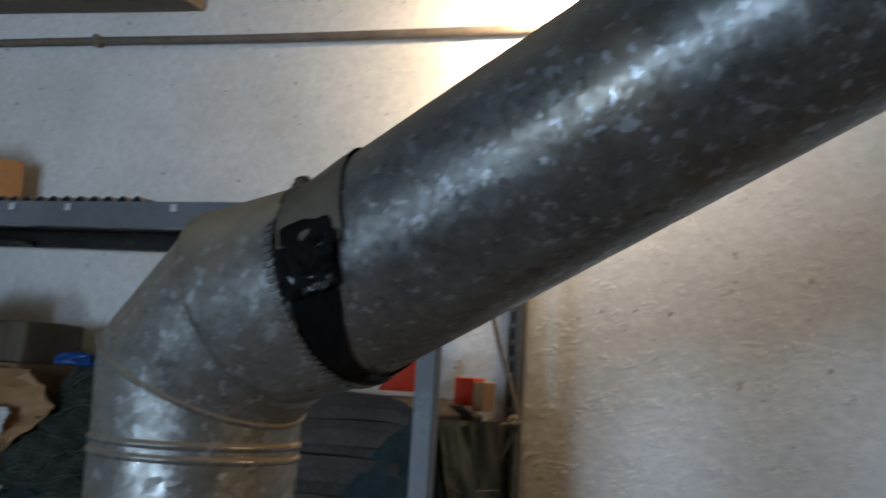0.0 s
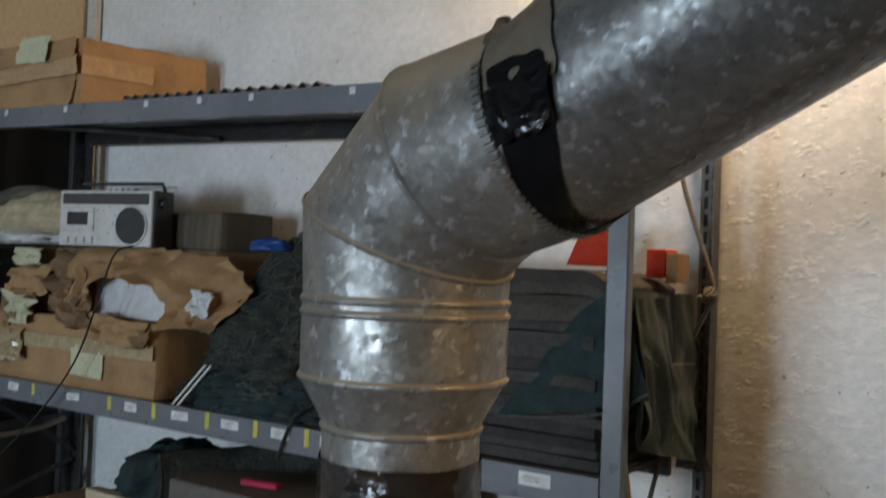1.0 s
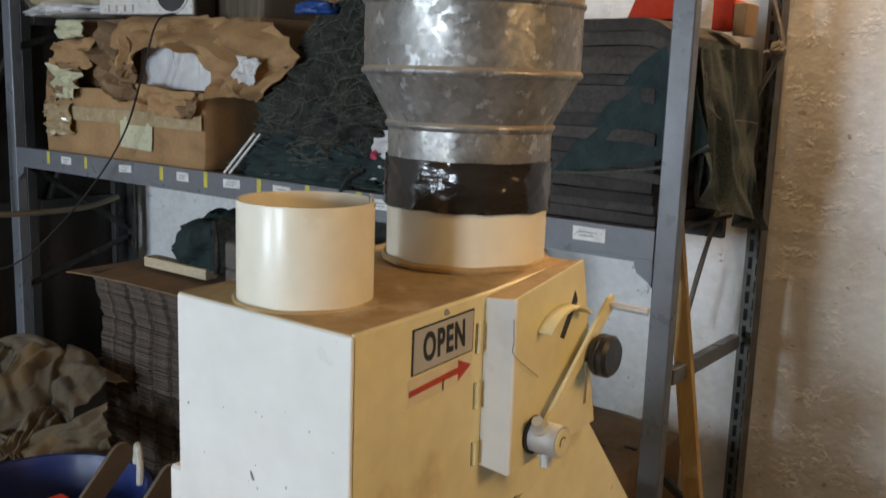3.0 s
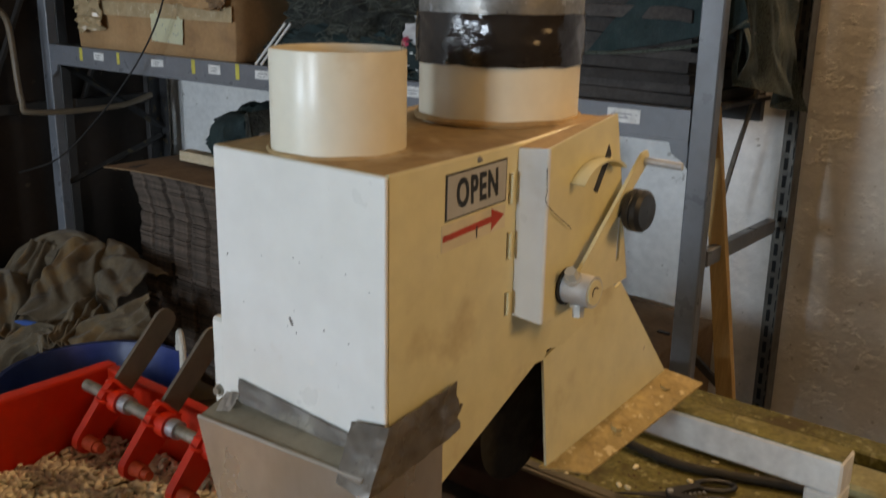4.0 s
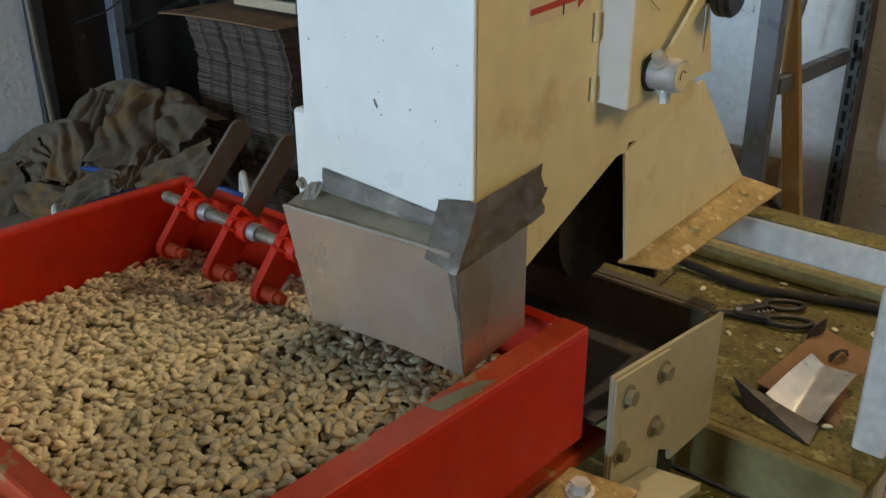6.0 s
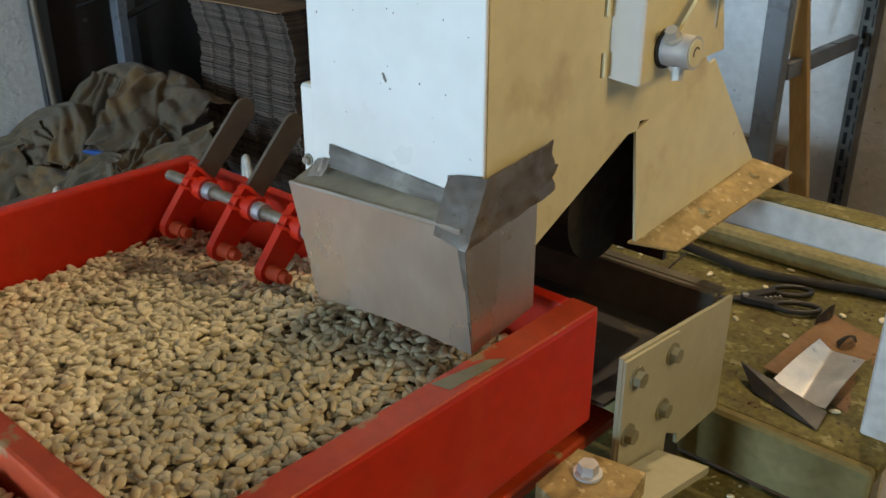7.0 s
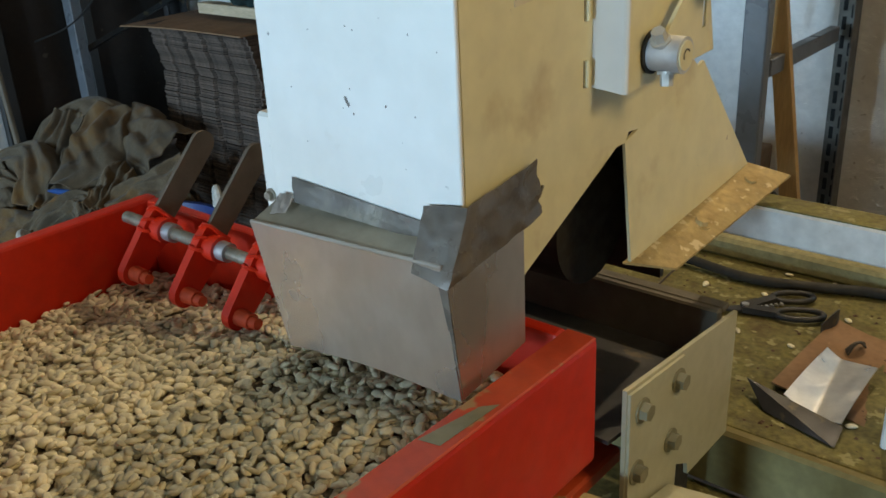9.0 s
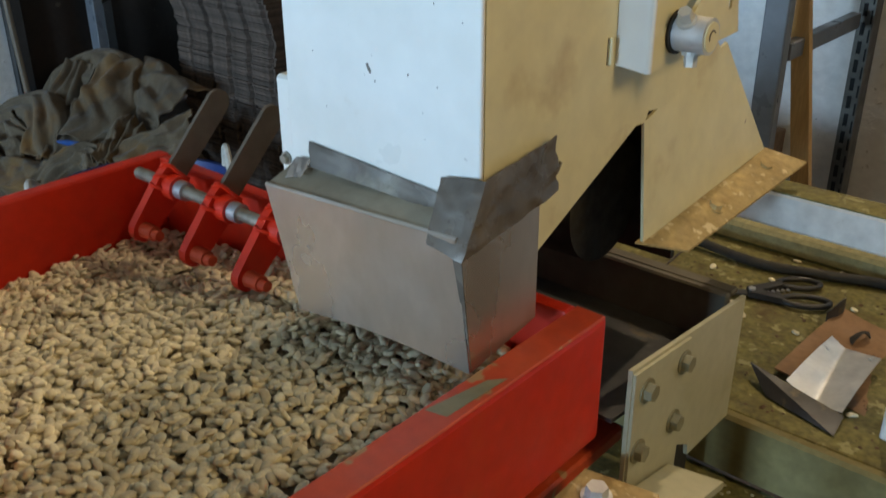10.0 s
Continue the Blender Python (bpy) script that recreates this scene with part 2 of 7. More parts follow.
RED = mat("red_enamel", (0.62, 0.022, 0.003), (0.53, 0.017, 0.003), 0.46, scale=6, grain=40, grain_amt=0.08, bump=0.07, bump_scale=20,
          spots=(0.42, 0.07, 0.03), spot_scale=28, spot_at=0.76, stain=(0.56, 0.05, 0.010), stain_scale=7, stain_at=0.6)
RED_RIM = mat("worn_red_enamel", (0.58, 0.075, 0.022), (0.50, 0.05, 0.015), 0.5, scale=9, grain=50, grain_amt=0.1, bump=0.1, bump_scale=30,
              spots=(0.42, 0.24, 0.11), spot_scale=20, spot_at=0.62)
SEED = mat("pale_seed_shell", (0.78, 0.71, 0.50), (0.68, 0.60, 0.41), 0.6, scale=60, grain=220, grain_amt=0.08, bump=0.12, bump_scale=200, island=0.22,
           stain=(0.13, 0.09, 0.055), stain_scale=75, stain_at=0.64)
# darker than the seeds: the shade in their gaps is put into this colour
SHADED_SEED_BED = mat("shaded_seed_bed", (0.24, 0.185, 0.11), (0.12, 0.088, 0.052), 0.8, scale=70, bump=0.8, bump_scale=110, bump_dist=0.01)
GREY_PAINT = mat("grey_steel_paint", (0.17, 0.18, 0.20), (0.14, 0.15, 0.165), 0.36, scale=5, grain=40, grain_amt=0.08, bump=0.06, spots=(0.25, 0.2, 0.15), spot_scale=30, spot_at=0.74)
DARK_STEEL = mat("dark_steel", (0.05, 0.05, 0.052), (0.035, 0.034, 0.033), 0.5, 0.4, scale=8, bump=0.12, spots=(0.1, 0.08, 0.05), spot_scale=20, spot_at=0.6)
WHITE_PAPER = mat("white_paper_tag", (0.74, 0.74, 0.72), (0.62, 0.62, 0.6), 0.8, scale=50, spots=(0.3, 0.3, 0.33), spot_scale=120, spot_at=0.62, bump=0)
YELLOW_TAG = mat("yellow_tag", (0.62, 0.55, 0.10), (0.5, 0.42, 0.08), 0.7, scale=30, bump=0)
CARDBOARD = mat("cardboard", (0.43, 0.245, 0.115), (0.34, 0.185, 0.085), 0.85, scale=5, grain=60, grain_amt=0.07, bump=0.15, bump_scale=30, stain=(0.25, 0.135, 0.065), stain_scale=5, stain_at=0.60)
CARDBOARD_DARK = mat("old_cardboard", (0.27, 0.16, 0.085), (0.20, 0.115, 0.06), 0.9, scale=6, grain=60, bump=0.2, bump_scale=30)
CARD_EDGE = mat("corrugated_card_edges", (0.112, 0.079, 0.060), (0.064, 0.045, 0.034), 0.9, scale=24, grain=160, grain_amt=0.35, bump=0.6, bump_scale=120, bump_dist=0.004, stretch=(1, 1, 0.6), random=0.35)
NET = mat("dark_green_net", (0.036, 0.040, 0.031), (0.010, 0.012, 0.010), 0.9, scale=14, grain=120, grain_amt=0.6, bump=1.0, bump_scale=60, bump_dist=0.014)
NET_TEAL = mat("teal_shade_net", (0.010, 0.030, 0.030), (0.006, 0.017, 0.018), 0.85, scale=9, grain=220, grain_amt=0.4, bump=0.6, bump_scale=220, bump_dist=0.003)
NET_GREY = mat("grey_green_net", (0.080, 0.092, 0.072), (0.050, 0.060, 0.050), 0.85, scale=5, grain=260, grain_amt=0.45, bump=0.6, bump_scale=220, alpha=0.80)
MATS = mat("dark_foam_mats", (0.045, 0.038, 0.034), (0.024, 0.020, 0.018), 0.9, scale=7, grain=80, grain_amt=0.25, bump=0.4, random=0.6)
BURLAP = mat("burlap", (0.135, 0.098, 0.058), (0.068, 0.048, 0.027), 0.95, scale=5, grain=240, grain_amt=0.22, bump=0.5, bump_scale=260, bump_dist=0.003, sheen=0.1, stain=(0.165, 0.085, 0.022), stain_scale=3.8, stain_at=0.50)
BLUE = mat("blue_plastic", (0.012, 0.035, 0.16), (0.010, 0.025, 0.11), 0.4, scale=6, bump=0.05)
BLUE_BRIGHT = mat("bright_blue_plastic", (0.015, 0.09, 0.33), (0.01, 0.06, 0.22), 0.35, bump=0.2, bump_scale=30)
ROPE = mat("white_rope", (0.66, 0.62, 0.54), (0.5, 0.46, 0.4), 0.85, scale=80, bump=0.6, bump_scale=200)
CORD = mat("grey_cord", (0.20, 0.17, 0.14), (0.14, 0.12, 0.10), 0.85, scale=60, bump=0.4, bump_scale=200)
WOOD = mat("yellow_pine", (0.52, 0.31, 0.11), (0.42, 0.235, 0.075), 0.7, scale=6, stretch=(6, 6, 0.6), grain=40, bump=0.15)
WOOD_DARK = mat("grey_brown_wood", (0.13, 0.095, 0.065), (0.09, 0.065, 0.045), 0.7, scale=10, stretch=(5, 1, 1), bump=0.2, grain_amt=0.2)
WOOD_PALE = mat("pale_wood", (0.60, 0.49, 0.34), (0.5, 0.4, 0.27), 0.7, scale=8, stretch=(1, 6, 6), bump=0.1)
TABLE = mat("dusty_painted_steel", (0.168, 0.150, 0.046), (0.105, 0.090, 0.028), 0.85, scale=12, grain=90, grain_amt=0.35, bump=0.5, bump_scale=70, spots=(0.28, 0.26, 0.12), spot_scale=34, spot_at=0.61, stain=(0.080, 0.056, 0.020), stain_scale=7, stain_at=0.56)
CREAM_DUSTY = mat("dusty_cream_paint", (0.47, 0.455, 0.32), (0.42, 0.40, 0.27), 0.5, scale=5, grain=50, grain_amt=0.05, bump=0.05, bump_scale=20, spots=(0.30, 0.24, 0.14), spot_scale=50, spot_at=0.74, stain=(0.38, 0.34, 0.20), stain_scale=5, stain_at=0.63)
DUSTY_RAIL = mat("dusty_pale_board", (0.33, 0.30, 0.155), (0.24, 0.215, 0.10), 0.85, scale=9, grain=70, grain_amt=0.2, bump=0.4, bump_scale=60, stain=(0.15, 0.125, 0.05), stain_scale=7, stain_at=0.58)
RAIL = mat("grimy_cream_paint", (0.205, 0.170, 0.066), (0.15, 0.120, 0.044), 0.85, scale=7, grain=60, bump=0.15, bump_scale=40, spots=(0.20, 0.14, 0.06), spot_scale=30, spot_at=0.66, stain=(0.24, 0.19, 0.08), stain_scale=5, stain_at=0.56)
FRAME_WHITE = mat("white_frame_paint", (0.72, 0.73, 0.72), (0.62, 0.61, 0.57), 0.45, scale=6, bump=0.06, spots=(0.4, 0.33, 0.2), spot_scale=30, spot_at=0.7)
BOLT = mat("worn_bolt_zinc", (0.36, 0.33, 0.27), (0.25, 0.21, 0.16), 0.45, 0.7, scale=60, bump=0.1)
TAPE_DUSTY = mat("dusty_tape", (0.150, 0.118, 0.086), (0.095, 0.076, 0.057), 0.45, scale=9, bump=0.35, bump_scale=10, bump_dist=0.010)
RUST = mat("rusty_iron", (0.13, 0.075, 0.045), (0.07, 0.04, 0.025), 0.8, 0.2, scale=60, bump=0.3, bump_scale=200)
CLAMP_ZINC = mat("dusty_clamp_zinc", (0.60, 0.60, 0.56), (0.48, 0.47, 0.43), 0.5, 0.2, scale=40, bump=0.08)
ZINC_DULL = mat("dull_zinc", (0.62, 0.63, 0.63), (0.5, 0.5, 0.5), 0.5, 0.35, scale=30, bump=0.06)
ZINC = mat("bright_zinc", (0.58, 0.59, 0.60), (0.46, 0.47, 0.48), 0.42, 0.8, scale=30, bump=0.06)
BLACK_PLASTIC = mat("black_plastic", (0.012, 0.012, 0.013), (0.018, 0.018, 0.018), 0.42, scale=10, bump=0.03)
BLACK_RUBBER = mat("black_rubber", (0.014, 0.013, 0.011), (0.032, 0.027, 0.018), 0.75, scale=20, bump=0.1)
SIGN = mat("aluminium_sign", (0.52, 0.50, 0.46), (0.44, 0.42, 0.38), 0.45, 0.2, scale=20, bump=0.03)
GREY_INK = mat("faded_ink", (0.28, 0.28, 0.30), None, 0.7, bump=0)
INK = mat("black_ink", (0.012, 0.012, 0.012), None, 0.5, bump=0)
RED_INK = mat("red_ink", (0.52, 0.05, 0.025), None, 0.55, bump=0)
LABEL_CREAM = mat("cream_label", (0.72, 0.66, 0.5), (0.64, 0.56, 0.4), 0.5, scale=20, bump=0.03)
DOOR_BROWN = mat("brown_sheet_metal", (0.036, 0.024, 0.018), (0.022, 0.015, 0.011), 0.6, 0.1, scale=3, bump=0.15, spots=(0.09, 0.07, 0.055), spot_scale=14, spot_at=0.68)
DOOR_FRAME = mat("dark_frame_paint", (0.055, 0.05, 0.048), (0.04, 0.036, 0.033), 0.55, scale=5, bump=0.1)
RADIO_SILVER = mat("silver_plastic", (0.62, 0.61, 0.59), (0.55, 0.54, 0.52), 0.35, 0.25, scale=20, bump=0.02)
RADIO_DARK = mat("dark_radio_plastic", (0.045, 0.04, 0.038), None, 0.45, bump=0.03)
CLEAR_BAG = mat("cloudy_plastic_film", (0.60, 0.56, 0.47), (0.5, 0.45, 0.36), 0.12, scale=14, grain=30, grain_amt=0.15, bump=0.5, bump_scale=12, bump_dist=0.010, alpha=0.20)
STRAW = mat("straw_filling", (0.58, 0.47, 0.28), (0.44, 0.34, 0.19), 0.8, scale=18, grain=70, grain_amt=0.3, bump=0.8, bump_scale=40, bump_dist=0.01)
PACK_TAPE = mat("clear_packing_tape", (0.44, 0.33, 0.20), (0.38, 0.27, 0.15), 0.2, scale=15, bump=0.3)
STICKER = mat("pale_paper_sticker", (0.60, 0.58, 0.40), (0.50, 0.48, 0.31), 0.7, scale=40, spots=(0.36, 0.36, 0.3), spot_scale=60, spot_at=0.6, bump=0.1)
PAPER_TAPE = mat("dusty_paper_tape", (0.47, 0.29, 0.15), (0.40, 0.24, 0.12), 0.7, scale=9, bump=0.1)
SHEET_WHITE = mat("white_sheets", (0.70, 0.69, 0.68), (0.5, 0.49, 0.5), 0.7, scale=10, bump=0.2)
RED_BOX = mat("red_carton", (0.60, 0.035, 0.006), (0.52, 0.028, 0.005), 0.85, scale=8, bump=0.1)
PINK = mat("pink_plastic", (0.55, 0.03, 0.09), None, 0.45, bump=0.05)
BULB_GLASS = mat("bulb_glass", (0.9, 0.85, 0.75), None, 0.2, bump=0, emit=(1.0, 0.8, 0.5, 60.0))
CONDUIT = mat("conduit", (0.20, 0.165, 0.13), (0.15, 0.12, 0.095), 0.6, scale=9, bump=0.05)
CORRUG = mat("grey_corrugated_sheet", (0.11, 0.10, 0.095), (0.08, 0.07, 0.065), 0.6, 0.2, scale=9, bump=0.1)
LOUVRE_GLASS = mat("window_frame_paint", (0.6, 0.58, 0.54), None, 0.5, bump=0.05)
GREEN_CHIP = mat("bare_grey_green_metal", (0.30, 0.27, 0.17), (0.2, 0.19, 0.12), 0.55, 0.2, scale=40, bump=0.1)

# ---- helpers of this scene ----


def thing(name, at, label, category, group="", kind=""):
    ob = new(name)
    ob.location = at
    ob.empty_display_size = 0.05
    return tagged(ob, label, category, group, kind)


def origin(ob):
    p = Vector((0, 0, 0))
    while ob is not None:
        p += ob.location
        ob = ob.parent
    return p


def mesh_of(name, bm, material, smooth=False):
    bmesh.ops.recalc_face_normals(bm, faces=bm.faces)
    me = bpy.data.meshes.new(name)
    bm.to_mesh(me)
    bm.free()
    for m in material if isinstance(material, (list, tuple)) else (material,):
        me.materials.append(m)
    if smooth:
        for p in me.polygons:
            p.use_smooth = True
        me.set_sharp_from_angle(angle=radians(smooth if smooth > 1 else 40))
    return me


def part(name, bm, material, parent, label="", smooth=False, kind=""):
    """Links a bmesh, built in world metres, as one mesh under a thing or part."""
    o = origin(parent)
    bmesh.ops.translate(bm, verts=bm.verts, vec=-o)
    ob = new(name, mesh_of(name, bm, material, smooth))
    ob.parent = parent
    return tagged(ob, label, kind=kind)


def solo(name, bm, material, label, category, group="", kind="", smooth=False):
    """One mesh as a thing of its own, with its origin at the middle of its base."""
    vs = [v.co for v in bm.verts]
    o = Vector(((min(v.x for v in vs) + max(v.x for v in vs)) / 2, (min(v.y for v in vs) + max(v.y for v in vs)) / 2, min(v.z for v in vs)))
    bmesh.ops.translate(bm, verts=bm.verts, vec=-o)
    ob = new(name, mesh_of(name, bm, material, smooth))
    ob.location = o
    return tagged(ob, label, category, group, kind)


def box(x0, x1, y0, y1, z0, z1, bevel=0.0, bm=None, seg=1, m=None):
    bm = bm or bmesh.new()
    r = bmesh.ops.create_cube(bm, size=1.0, matrix=Matrix.LocRotScale(((x0 + x1) / 2, (y0 + y1) / 2, (z0 + z1) / 2), None, (x1 - x0, y1 - y0, z1 - z0)))
    if bevel:
        es = list({e for v in r["verts"] for e in v.link_edges})
        out = bmesh.ops.bevel(bm, geom=es, offset=bevel, segments=seg, affect="EDGES", profile=0.6)
        vs = list({v for f in out["faces"] for v in f.verts} | {v for v in r["verts"] if v.is_valid})
    else:
        vs = r["verts"]
    if m is not None:
        bmesh.ops.transform(bm, verts=vs, matrix=m)
    return bm


def rod(p0, p1, r0, r1=None, seg=24, bm=None, cap=True):
    bm = bm or bmesh.new()
    p0, p1 = Vector(p0), Vector(p1)
    d = p1 - p0
    m = Matrix.Translation((p0 + p1) / 2) @ d.to_track_quat("Z", "Y").to_matrix().to_4x4()
    bmesh.ops.create_cone(bm, cap_ends=cap, segments=seg, radius1=r0, radius2=r0 if r1 is None else r1, depth=d.length, matrix=m)
    return bm


def prism(pts, vec, bm=None):
    """A flat outline of 3D points, thickened along vec."""
    bm = bm or bmesh.new()
    a = [bm.verts.new(p) for p in pts]
    b = [bm.verts.new(Vector(p) + Vector(vec)) for p in pts]
    bm.faces.new(a)
    bm.faces.new(list(reversed(b)))
    k = len(pts)
    for i in range(k):
        bm.faces.new((a[i], b[i], b[(i + 1) % k], a[(i + 1) % k]))
    return bm


def curve_points(pts, n=10):
    """A smooth line through the points."""
    P = [Vector(p) for p in pts]
    P = [2 * P[0] - P[1]] + P + [2 * P[-1] - P[-2]]
    out = []
    for i in range(1, len(P) - 2):
        for k in range(n):
            t = k / n
            a, b, c, d = P[i - 1], P[i], P[i + 1], P[i + 2]
            out.append(0.5 * (2 * b + (c - a) * t + (2 * a - 5 * b + 4 * c - d) * t * t + (3 * b - a - 3 * c + d) * t ** 3))
    return out + [P[-2]]


def tube(pts, r, seg=10, bm=None, closed=False):
    bm = bm or bmesh.new()
    P = [Vector(p) for p in pts]
    k = len(P)
    rings = []
    up = Vector((0.13, 0.21, 1)).normalized()
    for i, p in enumerate(P):
        a = P[(i - 1) % k] if closed or i > 0 else P[i]
        b = P[(i + 1) % k] if closed or i < k - 1 else P[i]
        d = (b - a).normalized()
        x = d.cross(up)
        x = x.normalized() if x.length > 1e-4 else Vector((1, 0, 0))
        y = d.cross(x)
        rad = r(i / (k - 1)) if callable(r) else r
        rings.append([bm.verts.new(p + rad * (math.cos(2 * math.pi * j / seg) * x + math.sin(2 * math.pi * j / seg) * y)) for j in range(seg)])
    for i in range(k if closed else k - 1):
        a, b = rings[i], rings[(i + 1) % k]
        for j in range(seg):
            bm.faces.new((a[j], a[(j + 1) % seg], b[(j + 1) % seg], b[j]))
    if not closed:
        bm.faces.new(rings[0])
        bm.faces.new(list(reversed(rings[-1])))
    return bm


def lathe(profile, centre, seg=48, bm=None, closed=False):
    """Rings of (radius, z) about the upright line through centre."""
    bm = bm or bmesh.new()
    cx, cy = centre
    rings = [[bm.verts.new((cx + r * math.cos(2 * math.pi * j / seg), cy + r * math.sin(2 * math.pi * j / seg), z)) for j in range(seg)] for r, z in profile]
    for a, b in zip(rings, rings[1:] + (rings[:1] if closed else [])):
        for j in range(seg):
            bm.faces.new((a[j], a[(j + 1) % seg], b[(j + 1) % seg], b[j]))
    return bm


def sheet(f, nu, nv, thick=0.003, bm=None):
    """A sheet f(u, v), with both sides."""
    bm = bm or bmesh.new()
    g = [[bm.verts.new(f(i / nu, j / nv)) for j in range(nv + 1)] for i in range(nu + 1)]
    fs = [bm.faces.new((g[i][j], g[i + 1][j], g[i + 1][j + 1], g[i][j + 1])) for i in range(nu) for j in range(nv)]
    if thick:
        bmesh.ops.recalc_face_normals(bm, faces=fs)
        bmesh.ops.solidify(bm, geom=fs, thickness=thick)
    return bm


def fold(p, s=1.0, seed=0.0):
    """Crumple: sharp ridges at two sizes, 0 to about 1."""
    q = Vector(p) * s + Vector((seed, 1.7 * seed, -seed))
    a = 1 - abs(noise.noise(q)) * 2
    b = 1 - abs(noise.noise(q * 2.3 + Vector((5, 2, 1)))) * 2
    return 0.68 * a + 0.32 * b


def hexbolt(p, axis, r=0.011, h=0.008, bm=None):
    bm = bm or bmesh.new()
    p, axis = Vector(p), Vector(axis).normalized()
    rod(p - axis * 0.002, p + axis * 0.002, r * 1.35, seg=18, bm=bm)
    rod(p + axis * 0.002, p + axis * (0.002 + h), r, r * 0.93, seg=6, bm=bm)
    return bm

# ---- the room ----
BACK, LEFT, RIGHT, TOP = 2.30, -3.62, 3.4, 3.75


def structure(name, bm, material, label, category):
    return solo(name, bm, material, label, category, kind="structure")


structure("floor", box(LEFT - 0.2, RIGHT + 0.2, FRONT - 0.2, BACK + 0.2, -0.15, 0.0), CONCRETE, "dark dusty concrete workshop floor", "floor")
structure("ceiling", box(LEFT - 0.2, RIGHT + 0.2, FRONT - 0.2, BACK + 0.2, TOP, TOP + 0.12), CEILING, "brown boarded ceiling over the workshop", "ceiling")


def rough_wall():
    """The back wall, with an uneven trowelled face."""
    nx, nz = 230, 120
    x0, x1 = LEFT - 0.2, RIGHT + 0.2
    bm = bmesh.new()
    g = []
    for i in range(nx + 1):
        row = []
        for j in range(nz + 1):
            x, z = x0 + (x1 - x0) * i / nx, TOP * j / nz
            q = Vector((x * 4.0, 0.3, z * 4.6))
            d = 0.003 * noise.noise(q * 0.5) + 0.005 * noise.noise(q * 0.22)
            row.append(bm.verts.new((x, BACK - d, z)))
        g.append(row)
    for i in range(nx):
        for j in range(nz):
            bm.faces.new((g[i][j], g[i + 1][j], g[i + 1][j + 1], g[i][j + 1]))
    box(x0, x1, BACK + 0.02, BACK + 0.2, 0, TOP, bm=bm)
    return bm


structure("wall_back", rough_wall(), PLASTER_BACK, "white trowelled plaster wall, stained and chipped", "wall")
structure("wall_left", box(LEFT - 0.2, LEFT, FRONT - 0.2, 1.25, 0, TOP), PLASTER, "white rough plaster side wall", "wall")
structure("wall_left_upper", box(LEFT - 0.2, LEFT, 1.25, BACK, 2.75, TOP), BUFF_WALL, "tan painted wall above the metal gate", "wall")
# unseen wall added to close the room; its ochre bounces warm light
structure("wall_right", box(RIGHT, RIGHT + 0.2, FRONT - 0.2, BACK, 0, TOP), WARM_BOUNCE_WALL, "unseen ochre wall closing the room, tinted for warm bounce", "wall")
xs = [LEFT - 0.2] + [v for w in WINDOWS for v in w[:2]] + [RIGHT + 0.2]
for k in range(0, len(xs), 2):
    structure("wall_front_" + "abc"[k // 2], box(xs[k], xs[k + 1], FRONT - 0.2, FRONT, 0, TOP), TAN_WALL, "plain tan painted wall between the windows", "wall")
for k, (x0, x1, z0, z1) in enumerate(WINDOWS):
    structure("wall_sill", box(x0, x1, FRONT - 0.2, FRONT, 0, z0), TAN_WALL, "plain tan wall below the window", "wall")
    structure("wall_head", box(x0, x1, FRONT - 0.2, FRONT, z1, TOP), TAN_WALL, "plain tan wall above the window", "wall")
    win = thing("window_%d" % (k + 1), ((x0 + x1) / 2, FRONT - 0.1, z0), "open steel-framed workshop window", "window", kind="structure")
    for a, b, c, d in ((x0, x0 + 0.03, z0, z1), (x1 - 0.03, x1, z0, z1), (x0 + 0.03, x1 - 0.03, z0, z0 + 0.03), (x0 + 0.03, x1 - 0.03, z1 - 0.03, z1)):
        part("window_frame", box(a, b, FRONT - 0.09, FRONT - 0.05, c, d, 0.003), LOUVRE_GLASS, win)
structure("ground", box(-14, 14, -22, FRONT - 0.2, -0.16, -0.01), CONCRETE, "bare yard outside the window", "ground")
structure("corner_trim", box(LEFT + 0.03, LEFT + 0.10, BACK - 0.05, BACK - 0.012, 0, TOP - 0.01, 0.004), mat("pale_trim", (0.6, 0.56, 0.5), None, 0.6), "pale timber strip in the wall corner", "trim")
structure("ceiling_beam", prism([(LEFT, BACK - 0.16, 3.60), (-1.73, BACK - 0.16, 3.405), (-1.73, BACK - 0.16, 3.535), (LEFT, BACK - 0.16, 3.73)], (0, 0.148, 0)), mat("beam_wood", (0.19, 0.15, 0.11), (0.14, 0.11, 0.08), 0.8, stretch=(1, 6, 6)), "grey-brown timber beam along the wall top", "beam")

# metal gate in the side wall
gate = thing("door_1", (LEFT - 0.05, 1.8, 0), "closed brown sheet-metal gate with dark frame", "door", kind="structure")
for k, (a, b) in enumerate(((1.33, 1.80), (1.82, BACK - 0.02))):
    part("door_panel", box(LEFT - 0.06, LEFT - 0.045, a, b, 0.02, 2.72), DOOR_BROWN, gate)
    for zz in (0.06, 0.95, 1.85, 2.64):
        part("rail", box(LEFT - 0.045, LEFT - 0.012, a, b, zz, zz + 0.05, 0.003), DOOR_FRAME, gate)
    part("brace", tube([(LEFT - 0.03, a + 0.05, 1.0), (LEFT - 0.03, b - 0.05, 1.84)], 0.016, 6), DOOR_FRAME, gate)
    part("stile", box(LEFT - 0.045, LEFT - 0.008, b - 0.05, b, 0.02, 2.72, 0.003), DOOR_FRAME, gate)
part("door_frame", box(LEFT - 0.2, LEFT + 0.03, 1.252, 1.33, 0, 2.75, 0.004), DOOR_FRAME, gate)

# conduit and lamp on the back wall
cab = thing("conduit", (-1.8, BACK - 0.03, 3.1), "brown conduit clipped along the plaster wall", "conduit")
